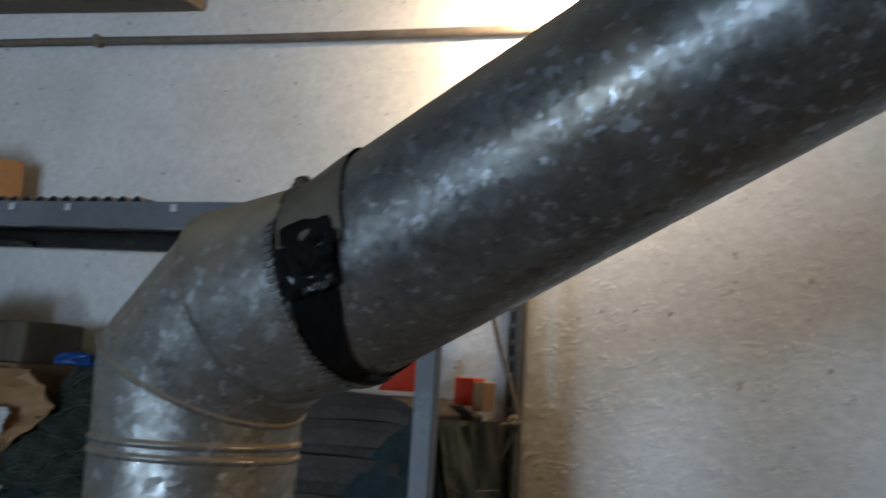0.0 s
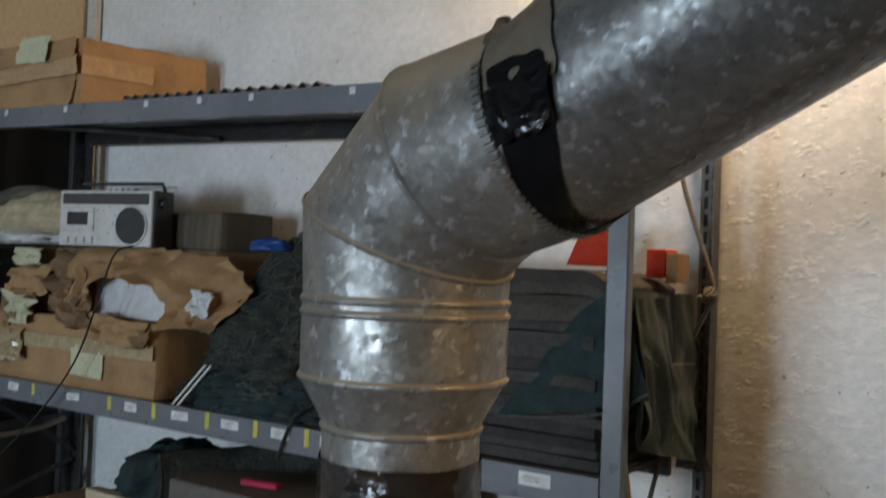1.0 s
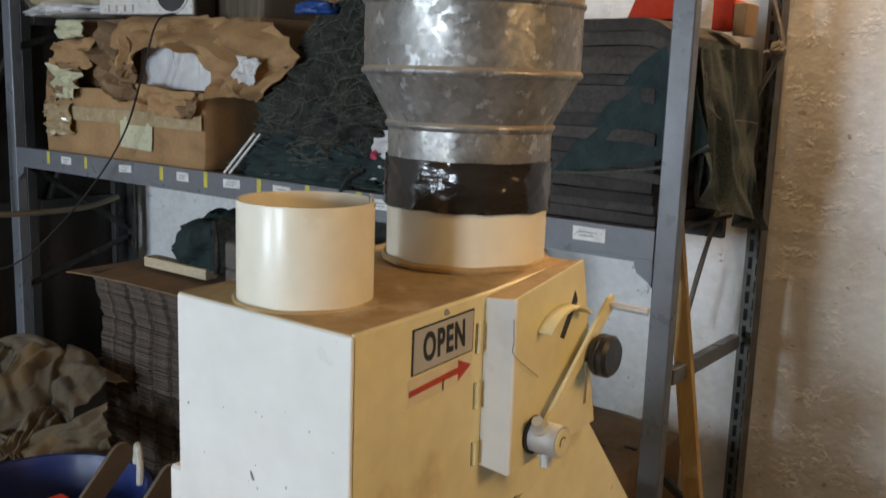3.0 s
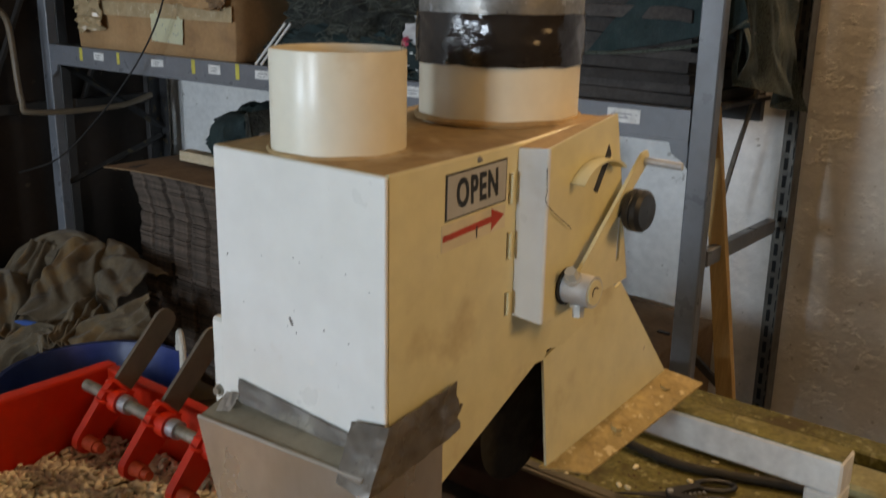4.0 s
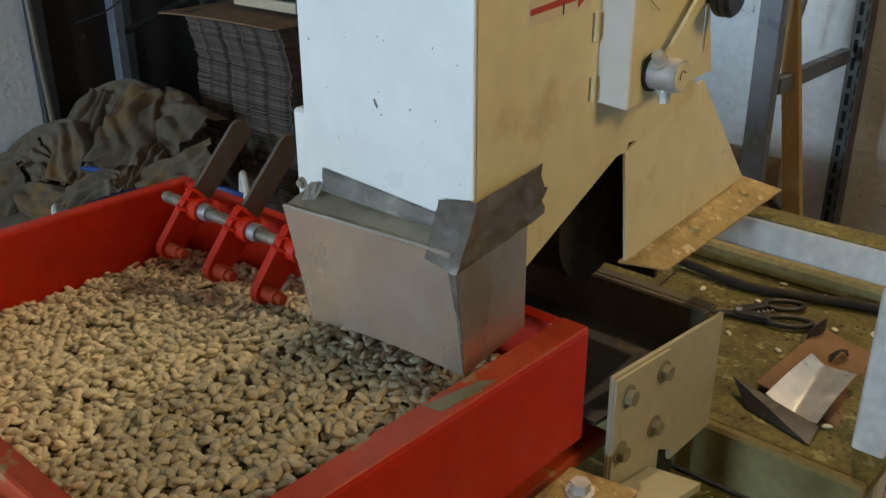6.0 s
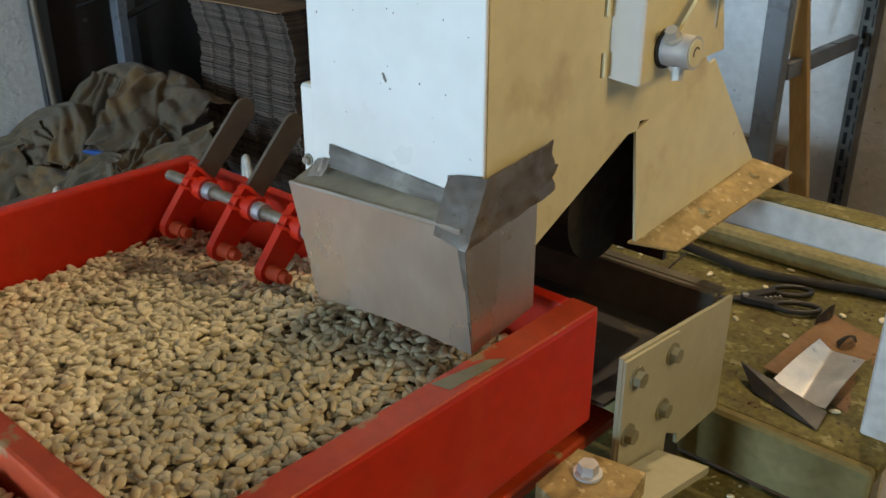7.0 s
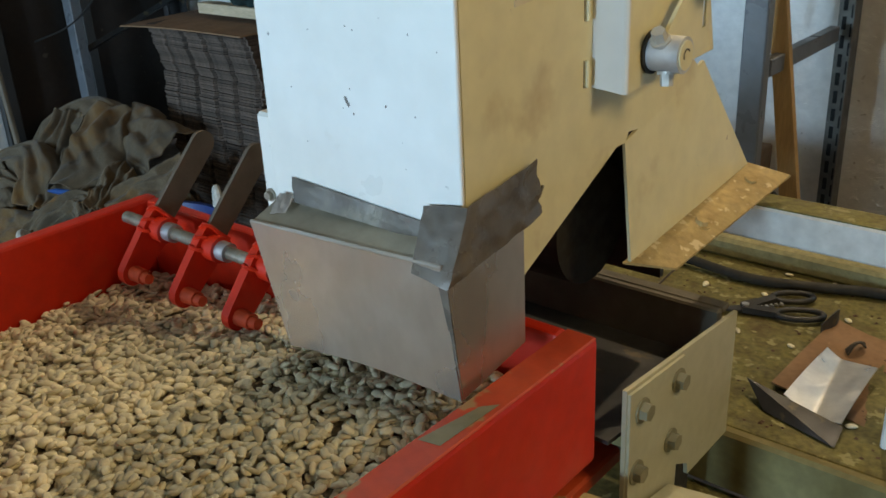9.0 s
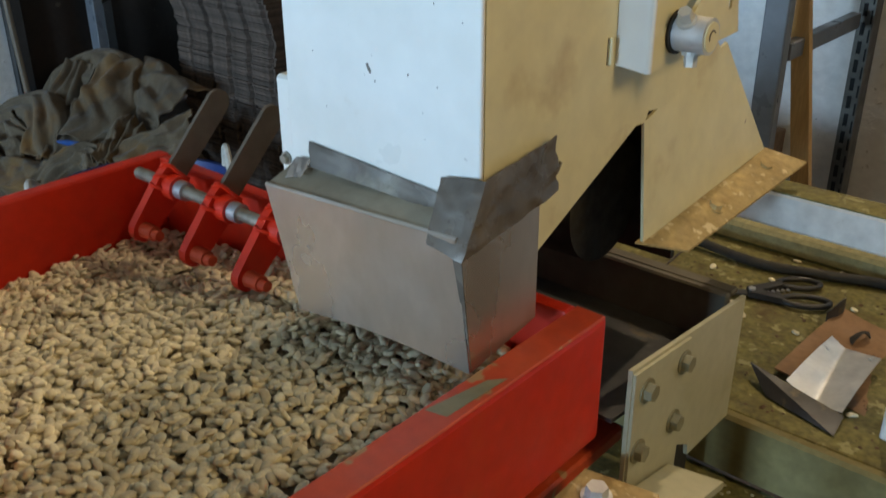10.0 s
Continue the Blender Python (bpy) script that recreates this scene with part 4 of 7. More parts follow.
kn = Vector((0.192, 0.412, 1.307))
bm = lathe([(0.0005, -0.012), (0.013, -0.012), (0.014, 0.004), (0.026, 0.008), (0.0285, 0.012), (0.0285, 0.018), (0.027, 0.0195), (0.0285, 0.021), (0.0285, 0.028), (0.024, 0.033), (0.0005, 0.034)], (0, 0), 36)
bmesh.ops.transform(bm, verts=bm.verts, matrix=Matrix.Translation(kn) @ Matrix.Rotation(radians(90), 4, "Y"))
part("knob", bm, BLACK_PLASTIC, lev, "round black plastic knob", smooth=35)
def quadrant():
    """A curved strip standing off the plate."""
    def f(u, v):
        a = 2.45 - 1.55 * u
        return Vector((CX + 0.001 + 0.020 * v, 0.345 + 0.075 * math.cos(a), 1.315 + 0.068 * math.sin(a)))
    return sheet(f, 18, 2, 0.003)
part("quadrant", quadrant(), CREAM_WARM_LIT, mach, "curved cream quadrant strip", smooth=40)
part("wire", tube(curve_points([(CX + 0.002, 0.230, 1.385), (CX + 0.006, 0.226, 1.36), (CX + 0.004, 0.232, 1.34), (CX + 0.004, 0.29, 1.30)], 8), 0.0005, 5), DARK_STEEL, mach)

# skirt with its dusty flange
sk = [(0.311, 1.106), (0.518, 1.166), (0.672, 0.978), (0.311, 0.950)]
part("skirt_panel", prism([(W - 0.0045 + 0.012 * (1.12 - z) / 0.15 * (z < 1.0), y, z) for y, z in sk], (0.004, 0, 0)), CREAM_WARM_LIT, mach, "plain cream skirt panel")
part("skirt_panel", prism([(-W, y, z) for y, z in sk], (0.004, 0, 0)), CREAM_WARM_LIT, mach)
fl = part("flange", prism([(W + 0.006, 0.303, 0.951), (W + 0.006, 0.674, 0.980), (W + 0.068, 0.700, 0.962), (W + 0.050, 0.365, 0.930)], (0, 0, -0.003)), DUSTY_FLANGE, mach, "bent flange covered in yellow dust")
for y, z in ((0.47, 0.955), (0.63, 0.966)):
    part("bolt", hexbolt((W + 0.032, y, z - 0.004), (0.3, 0, 1), 0.010, 0.007), DUSTY_FLANGE, fl)
part("drum", rod((-0.12, 0.37, 0.965), (0.06, 0.37, 0.965), 0.088, seg=40), BLACK_RUBBER, mach, "dark roller drum inside the machine", smooth=30)
part("inner_panel", box(-W + 0.01, W - 0.02, 0.46, 0.47, 0.86, 1.15), DARK_STEEL, mach)

# stainless chute and its tape
ch = [(-0.140, -0.046, 1.062), (0.140, -0.042, 1.074), (0.147, -0.026, 0.917), (-0.110, -0.034, 0.905)]
chute = part("chute", sheet(lambda u, v: Vector(ch[0]).lerp(Vector(ch[1]), u).lerp(Vector(ch[3]).lerp(Vector(ch[2]), u), v) + Vector((0, -0.004 * math.sin(math.pi * u) * v, 0.010 * math.sin(math.pi * u) * v ** 3)), 16, 8, 0.003), STEEL, mach, "brushed stainless sheet chute", smooth=40)
cr = [(0.142, -0.041, 1.074), (0.146, 0.088, 1.070), (0.146, 0.088, 0.935), (0.147, -0.025, 0.917)]
part("chute_side", sheet(lambda u, v: Vector(cr[0]).lerp(Vector(cr[1]), u).lerp(Vector(cr[3]).lerp(Vector(cr[2]), u), v), 6, 6, 0.0025), STEEL, chute)
part("chute_side", prism([(-0.142, -0.044, 1.062), (-0.143, 0.07, 1.06), (-0.125, 0.07, 0.92), (-0.111, -0.033, 0.906)], (0.002, 0, 0)), STEEL, chute)
part("chute_lip", prism([(-0.141, -0.046, 1.0622), (0.1405, -0.042, 1.0742), (0.138, -0.004, 1.090), (-0.140, -0.004, 1.078)], (0, 0, -0.002)), LEDGE, chute, "dusty ledge behind the chute edge")
part("rolled_edge", tube([(-0.141, -0.046, 1.062), (0.0, -0.0455, 1.0685), (0.141, -0.042, 1.074)], 0.0030, 8), STEEL, chute, smooth=True)


def tape_patch(corners, seed, amp=0.004, nu=18, nv=10):
    a, b, c, d = (Vector(p) for p in corners)
    nrm = (b - a).cross(d - a).normalized()

    def f(u, v):
        p = a.lerp(b, u).lerp(d.lerp(c, u), v)
        e = 0.004 * noise.noise(Vector((u * 5, v * 5, seed)))
        return p + nrm * amp * (fold((u * 1.6, v * 1.6, seed), 1.5) - 0.2) + (b - a).normalized() * e

    return sheet(f, nu, nv, 0.0008)


part("tape", tape_patch([(-0.106, -0.0095, 1.112), (0.112, -0.0085, 1.098), (0.114, -0.014, 1.081), (-0.098, -0.017, 1.085)], 1.0, 0.002, 30, 5), TAPE_GREY, mach, "grey duct tape strip", smooth=60)


def side_flap(u, v):
    """Tape that starts on the front, folds over the chute's corner and runs up the side panel."""
    cols = (((0.096, -0.0095, 1.119), (0.108, -0.0475, 1.0625)), ((0.1462, -0.0095, 1.124), (0.1500, -0.0480, 1.0520)), ((0.1465, 0.108, 1.147), (0.1465, 0.117, 1.083)))
    s = u / 0.3 if u < 0.3 else (u - 0.3) / 0.7
    k = 0 if u < 0.3 else 1
    a = Vector(cols[k][0]).lerp(Vector(cols[k + 1][0]), s)
    b = Vector(cols[k][1]).lerp(Vector(cols[k + 1][1]), s)
    p = a.lerp(b, v)
    w = fold((u * 2.6, v * 1.6, 4.0), 1.2)
    ragged = 0.005 * noise.noise(Vector((3.0, v * 6, 2.0))) * max(0.0, (u - 0.85) / 0.15)
    out = Vector((0.0, -1, 0.25)) if k == 0 else Vector((1, -0.15, 0.1))
    return p + out * (0.0045 * max(0.0, w - 0.15) + 0.0012) + Vector((0, ragged, 0.003 * math.sin(u * 5)))


part("tape", sheet(side_flap, 40, 16, 0.0007), TAPE_GREY, mach, "creased grey duct tape flap", smooth=60)
part("chute_fold", prism([(0.1370, -0.0435, 1.055), (0.1478, -0.0430, 1.055), (0.1492, -0.0285, 0.925), (0.1468, -0.0290, 0.945)], (0, -0.0012, 0)), TAPE_GREY, chute, "dark overlapping edge of the sheet")
part("tape", tape_patch([(-0.126, -0.014, 1.090), (-0.100, -0.012, 1.094), (-0.100, -0.030, 1.077), (-0.124, -0.034, 1.072)], 8.0, 0.003, 10, 8), STEEL, mach, "crumpled foil scrap", smooth=60)
part("hook", tube(curve_points([(W, 0.108, 1.10), (W + 0.008, 0.112, 1.10), (W + 0.01, 0.118, 1.112)], 5), 0.002, 6), BOLT, mach)
tab = part("rear_tab", box(-W - 0.034, -W - 0.001, 0.004, 0.045, 1.045, 1.175, 0.004), WHITE_DAYLIT, mach, "side bracket in the daylit white tint")
part("bolt", hexbolt((-W - 0.022, 0.0035, 1.075), (0, -1, 0), 0.006, 0.005), BOLT, tab)

# ---- red tray and the seeds ----
TX0, TX1, TY0, TY1, TZ = -0.69, 0.198, -0.475, 0.158, 0.925
tray = thing("sieve_tray", (-0.25, -0.16, 0.755), "red enamelled sieve tray full of seeds", "tray")
part("tray_side", box(TX1 - 0.042, TX1, TY0, TY1, 0.755, TZ - 0.002, 0.006, seg=2), [RED], tray, "worn red side board")
part("tray_side", box(TX0, TX0 + 0.028, TY0, TY1, 0.755, TZ, 0.005, seg=2), [RED], tray)
part("tray_end", box(TX0 + 0.028, TX1 - 0.042, TY0, TY0 + 0.030, 0.755, TZ - 0.001, 0.005, seg=2), [RED_RIM], tray, "scuffed end board")
part("tray_end", box(TX0 + 0.028, TX1 - 0.042, TY1 - 0.022, TY1, 0.755, TZ - 0.002, 0.005, seg=2), [RED], tray)
part("rim", box(TX1 - 0.041, TX1 - 0.001, TY0 + 0.001, TY1 - 0.001, TZ - 0.004, TZ, 0.0018), [RED_RIM], tray, "scuffed rim")
part("tray_bottom", box(TX0 + 0.02, TX1 - 0.03, TY0 + 0.02, TY1 - 0.01, 0.758, 0.766), [RED], tray)
part("chipped_patch", prism([(TX1 - 0.036, -0.115, TZ + 0.0003), (TX1 - 0.012, -0.11, TZ + 0.0003), (TX1 - 0.008, -0.02, TZ + 0.0003), (TX1 - 0.022, -0.035, TZ + 0.0003)], (0, 0, 0.0004)), GREEN_CHIP, tray, "bare patch in the red paint")


def bed_height(x, y):
    h = 0.838 + 0.024 * math.exp(-(((x + 0.05) / 0.22) ** 2 + ((y - 0.0) / 0.16) ** 2)) + 0.008 * noise.noise(Vector((x * 7, y * 7, 3)))
    s = min(1, max(0, (-0.22 - x) / 0.40))
    return h + 0.010 * min(1, max(0, (-0.1 - y) / 0.3)) - 0.040 * s * s * (3 - 2 * s)


def shaded_seed_bed():
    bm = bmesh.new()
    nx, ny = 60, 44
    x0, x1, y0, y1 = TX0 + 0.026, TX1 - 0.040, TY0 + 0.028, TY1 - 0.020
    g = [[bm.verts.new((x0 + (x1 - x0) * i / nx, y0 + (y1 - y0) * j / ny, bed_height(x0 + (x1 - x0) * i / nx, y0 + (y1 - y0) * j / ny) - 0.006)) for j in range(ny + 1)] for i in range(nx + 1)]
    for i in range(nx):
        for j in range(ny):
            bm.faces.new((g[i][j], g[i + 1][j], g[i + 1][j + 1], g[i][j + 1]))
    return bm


solo("seed_heap", shaded_seed_bed(), SHADED_SEED_BED, "heap surface under the seeds, darkened as the shade between them", "seeds", kind="stuff")


def bean(length, wide, bend, ns=7, nr=6):
    """A curved, blunt seed: vertices and faces about its middle, lying flat."""
    v, f = [], []
    R = length / bend
    for i in range(ns + 1):
        s = i / ns
        a = (s - 0.5) * bend
        c = np.array((R * math.sin(a), R * (math.cos(a) - 1) + 0.2 * wide, 0.0))
        t = np.array((math.cos(a), -math.sin(a), 0.0))
        nrm = np.array((math.sin(a), math.cos(a), 0.0))
        r = wide * 0.5 * (max(0.0, 1 - abs(2 * s - 1) ** 2.6)) ** 0.5 * (1.08 - 0.22 * s)
        r = max(r, 0.0006)
        for k in range(nr):
            b = 2 * math.pi * k / nr
            v.append(c + nrm * r * math.cos(b) + np.array((0, 0, 0.56 * r * math.sin(b))))
    for i in range(ns):
        for k in range(nr):
            f.append((i * nr + k, i * nr + (k + 1) % nr, (i + 1) * nr + (k + 1) % nr, (i + 1) * nr + k))
    return np.array(v), np.array(f)


def scatter(name, spots, label, material, seed, category="seeds"):
    """Many seeds as one mesh; spots yields (x, y, z, tilt)."""
    rng = random.Random(seed)
    kinds = [bean(0.0175, 0.0118, 1.0), bean(0.0160, 0.0116, 0.6), bean(0.0190, 0.0108, 1.5), bean(0.0152, 0.0120, 0.5)]
    V, Fc, n = [], [], 0
    for x, y, z, tilt in spots:
        v, f = rng.choice(kinds)
        e = Euler((rng.gauss(0, tilt), rng.gauss(0, tilt), rng.uniform(0, 6.283)))
        m = np.array(e.to_matrix()) * rng.uniform(0.92, 1.20)
        V.append(v @ m.T + np.array((x, y, z)))
        Fc.append(f + n)
        n += len(v)
    V, Fc = np.concatenate(V), np.concatenate(Fc)
    me = bpy.data.meshes.new(name)
    me.from_pydata(V.tolist(), [], Fc.tolist())
    me.polygons.foreach_set("use_smooth", np.ones(len(Fc), dtype=bool))
    me.materials.append(material)
    me.update()
    return tagged(new(name, me), label, category, kind="stuff")


rng = random.Random(11)
spots = []
x0, x1, y0, y1 = TX0 + 0.034, TX1 - 0.048, TY0 + 0.036, TY1 - 0.028
for layer, count in ((-0.007, 3000), (-0.001, 3300), (0.0045, 2500)):
    for _ in range(count):
        x, y = rng.uniform(x0, x1), rng.uniform(y0, y1)
        spots.append((x, y, bed_height(x, y) + layer + rng.gauss(0, 0.0020), 0.34))
scatter("seeds", spots, "pale curved seeds heaped loose in the tray", SEED, 5)

# the next tray along, just behind its end board
front_tray = thing("second_tray", (-0.25, -0.68, 0.755), "second red tray of seeds beside the first", "tray")
part("tray_bottom", box(TX0, TX1, TY0 - 0.42, TY0 - 0.002, 0.755, 0.852), RED, front_tray)
part("tray_side", box(TX0, TX0 + 0.028, TY0 - 0.42, TY0 - 0.002, 0.852, TZ - 0.004, 0.004), RED, front_tray)
part("tray_side", box(TX1 - 0.042, TX1, TY0 - 0.42, TY0 - 0.002, 0.852, TZ - 0.004, 0.004), RED, front_tray)
part("tray_end", box(TX0 + 0.028, TX1 - 0.042, TY0 - 0.42, TY0 - 0.39, 0.852, TZ - 0.004, 0.004), RED, front_tray)
rng = random.Random(31)
near = []
for layer, count in ((0.005, 1000), (0.011, 1300), (0.017, 1100), (0.023, 900)):
    for _ in range(count):
        near.append((rng.uniform(TX0 + 0.045, TX1 - 0.06), rng.uniform(TY0 - 0.375, TY0 - 0.012), 0.868 + layer + rng.gauss(0, 0.0016), 0.24))
scatter("seeds", near, "pale curved seeds in the second tray", SEED, 6)

# levers over the tray's far end
RODZ, RODY = 0.926, 0.070


def tray_lever(x, with_handle):
    """A flat bar at a slant on the rod: its red foot reaches down to the seeds, its bare end is the handle."""
    t = thing("tray_lever", (x, RODY - 0.05, 0.855), "red painted steel lever with a bare brown handle" if with_handle else "short red painted steel lever on the rod", "lever", "levers over the tray")
    d, n = Vector((0, 0.705, 0.709)), Vector((0, -0.709, 0.705))
    c = Vector((x, RODY, RODZ))

    def bar(outline, th, material, name, label=""):
        return part(name, prism([c + d * a + n * b - Vector((th / 2, 0, 0)) for a, b in outline], (th, 0, 0)), material, t, label)

    arc = [(-0.078 + 0.020 * math.cos(a), 0.020 * math.sin(a)) for a in np.linspace(math.pi / 2, 1.5 * math.pi, 9)]
    bar([(0.026, 0.024), (0.0, 0.026)] + arc + [(0.0, -0.026), (0.026, -0.024)], 0.015, RED, "arm", "red painted arm")
    part("boss", rod(c - Vector((0.013, 0, 0)), c + Vector((0.030, 0, 0)), 0.0195, seg=20), RED, t, "red boss on the rod", smooth=30)
    f = c - d * 0.078
    part("peg", rod(f - Vector((0.004, 0, 0)), f + Vector((0.034, 0, 0)), 0.0125, 0.0115, 16), RED_RIM, t, smooth=30)
    part("peg_tip", rod(f + Vector((0.033, 0, 0)), f + Vector((0.046, 0, 0)), 0.009, 0.008, 14), RED_RIM, t, smooth=30)
    for k in range(3):
        off = d * (0.020 - 0.016 * k)
        pts = [c + off + Vector((0.013 * math.cos(a), 0, 0)) + n * 0.027 * math.sin(a) + d * 0.004 * math.sin(2 * a + k) for a in np.linspace(0, 2 * math.pi, 17)[:-1]]
        part("tie", tube(pts, 0.0032, 6, closed=True), RED, t, "red cord wound round the lever", smooth=True)
    if with_handle:
        end = [(0.150 + 0.021 * math.cos(a), 0.021 * math.sin(a)) for a in np.linspace(-math.pi / 2, math.pi / 2, 9)]
        bar([(0.022, -0.019)] + end + [(0.022, 0.019)], 0.007, WOOD_DARK, "handle", "greasy brown handle, bare of paint")
    return t


for x, s in ((-0.535, True), (-0.405, True), (-0.285, False)):
    tray_lever(x, s)
shaft = thing("steel_rod", (-0.40, RODY, RODZ), "greasy grey steel rod through the levers", "rod")
part("bar", rod((-0.615, RODY, RODZ), (-0.13, RODY, RODZ), 0.0095, seg=18), BOLT, shaft, smooth=30)
for x in (-0.496, -0.366, -0.247):
    part("ring", rod((x - 0.010, RODY, RODZ), (x + 0.010, RODY, RODZ), 0.0145, seg=18), ZINC, shaft, smooth=30)

# ---- machine bed: base, trough, plate, white stand ----
base = thing("machine_base", (0.2, 0.75, 0.0), "dusty yellow painted steel machine bed", "machine base")
BEDZ = 0.575
part("bed_plate", box(-0.75, 0.46, 0.57, 1.42, BEDZ - 0.03, BEDZ, 0.004), TABLE, base, "bed plate under thick yellow dust")
part("edge_rail", box(-0.75, 0.46, 0.545, 0.57, 0.47, BEDZ + 0.004, 0.006), RAIL, base)
part("cross_rail", box(-0.75, 0.46, 1.172, 1.28, BEDZ, BEDZ + 0.045, 0.008), DUSTY_RAIL, base, "pale dusty board across the bed")
part("cross_rail", box(-0.75, 0.46, 1.36, 1.44, BEDZ, BEDZ + 0.035, 0.006), TABLE, base)
for x in (-0.70, 0.38):
    for y in (0.56, 1.36):
        part("leg", box(x, x + 0.06, y, y + 0.06, 0, BEDZ - 0.03, 0.004), CREAM_DUSTY, base)
part("lower_shelf", box(-0.7, 0.62, -0.40, 0.56, 0.44, 0.46, 0.004), TABLE, base, "lower pan littered with dust and seeds")
for x, y in ((-0.62, -0.36), (0.5, -0.36), (0.5, 0.45), (-0.62, 0.45)):
    part("leg", box(x, x + 0.06, y, y + 0.06, 0, 0.44, 0.004), CREAM_DUSTY, base)
for x in (-0.6, 0.05):
    part("tray_support", box(x, x + 0.06, -0.42, 0.15, 0.70, 0.755, 0.004), RED, base, "red carrier under the tray")
    for y in (-0.38, 0.08):
        part("spring_post", box(x + 0.01, x + 0.05, y, y + 0.04, 0.46, 0.675, 0.003), DARK_STEEL, base)
part("red_ledge", box(0.05, 0.172, -0.44, 0.27, 0.675, 0.699, 0.004), RED_RIM, base, "lower red ledge")

TROUGH = mat("dusty_dark_paint", (0.11, 0.095, 0.065), (0.07, 0.06, 0.042), 0.6, 0.1, scale=8, bump=0.15)
trough = thing("feed_trough", (0.0, 0.35, 0.46), "dark steel trough behind the red tray", "trough")
part("trough_bottom", prism([(-0.60, 0.175, 0.775), (0.205, 0.175, 0.775), (0.205, 0.477, 0.745), (-0.60, 0.477, 0.745)], (0, 0, -0.006)), DARK_STEEL, trough, "dark trough floor")
part("trough_end", box(-0.60, 0.205, 0.478, 0.492, 0.72, 0.822, 0.003), TROUGH, trough, "dark dusty trough edge")
part("trough_lip", box(-0.60, 0.205, 0.492, 0.515, 0.813, 0.822, 0.002), TROUGH, trough)
for x in (-0.5, 0.12):
    part("foot", box(x, x + 0.06, 0.41, 0.47, 0.46, 0.74, 0.003), DARK_STEEL, trough)

plate = thing("bolted_plate", (0.215, 0.33, 0.6), "cream painted steel plate with four bolts", "plate")
px = 0.214
part("sheet", prism([(px, 0.190, 0.843), (px, 0.508, 0.815), (px, 0.503, 0.612), (px, 0.375, 0.612), (px, 0.372, 0.632), (px, 0.33, 0.655), (px, 0.325, 0.600), (px, 0.191, 0.640)], (0.006, 0, 0)), CREAM_DUSTY, plate)
part("packing_plate", prism([(px + 0.0062, 0.192, 0.838), (px + 0.0062, 0.335, 0.826), (px + 0.0062, 0.325, 0.606), (px + 0.0062, 0.193, 0.645)], (0.004, 0, 0)), CREAM_DUSTY, plate)
for y, z in ((0.318, 0.797), (0.222, 0.802), (0.304, 0.712), (0.212, 0.716)):
    part("bolt", hexbolt((px + 0.0105, y, z), (1, 0, 0), 0.0125, 0.010), GREEN_CHIP, plate, "dusty paint-covered hexagon bolt")

wedge = thing("clamp_block", (0.235, 0.10, 0.46), "dusty yellow wooden clamp block with a steel bolt", "clamp")
part("post", box(0.205, 0.265, 0.075, 0.125, 0.46, 0.70, 0.004), CREAM_DUSTY, wedge)
part("block", prism([(0.203, 0.125, 0.730), (0.205, 0.030, 0.730), (0.238, 0.020, 0.730), (0.300, 0.095, 0.722), (0.29, 0.15, 0.722)], (0, 0, -0.034)), DUSTY_FLANGE, wedge, "yellow dusty block")
part("bolt", hexbolt((0.240, 0.092, 0.729), (0, 0, 1), 0.014, 0.013), ZINC_DULL, wedge, "steel hexagon bolt")
part("tongue", prism([(0.235, 0.12, 0.690), (0.305, 0.12, 0.690), (0.30, 0.32, 0.640), (0.228, 0.30, 0.645)], (0, 0, -0.012)), CREAM_DUSTY, wedge)

stand = thing("white_stand", (0.3, 0.70, 0), "white painted square-tube stand, dusty on top", "stand")
SX, SY0, SY1, SZ = 0.455, 0.648, 0.708, 0.922
part("top_tube", box(-0.32, SX, SY0, SY1, SZ - 0.056, SZ, 0.004), FRAME_WHITE, stand)
part("dust", box(0.064, SX - 0.003, SY0 + 0.003, SY1 - 0.003, SZ, SZ + 0.002), TABLE, stand, "yellow dust lying on the tube")
part("leg", box(SX - 0.052, SX, SY0, SY1, 0, SZ - 0.056, 0.004), FRAME_WHITE, stand)
part("leg", box(-0.32, -0.27, SY0, SY1, 0, SZ - 0.056, 0.004), FRAME_WHITE, stand)

# things lying on the bed
hose = thing("rubber_hose", (0.0, 1.14, BEDZ), "black dusty rubber hose on the bed", "hose")
part("tube", tube(curve_points([(-0.42, 1.0, BEDZ + 0.05), (-0.2, 1.085, BEDZ + 0.022), (0.0, 1.075, BEDZ + 0.014), (0.12, 1.10, BEDZ + 0.014), (0.26, 1.15, BEDZ + 0.014), (0.45, 1.16, BEDZ + 0.014)], 10), 0.0105, 12), BLACK_RUBBER, hose, smooth=True)
wr = thing("loose_wire", (-0.12, 0.86, BEDZ), "thin brown wire curled on the bed", "wire")
part("strand", tube(curve_points([(-0.20, 0.80, BEDZ + 0.004), (-0.14, 0.84, BEDZ + 0.05), (-0.10, 0.90, BEDZ + 0.03), (-0.13, 0.94, BEDZ + 0.004), (-0.09, 0.97, BEDZ + 0.06)], 8), 0.0025, 6), WOOD_DARK, wr)


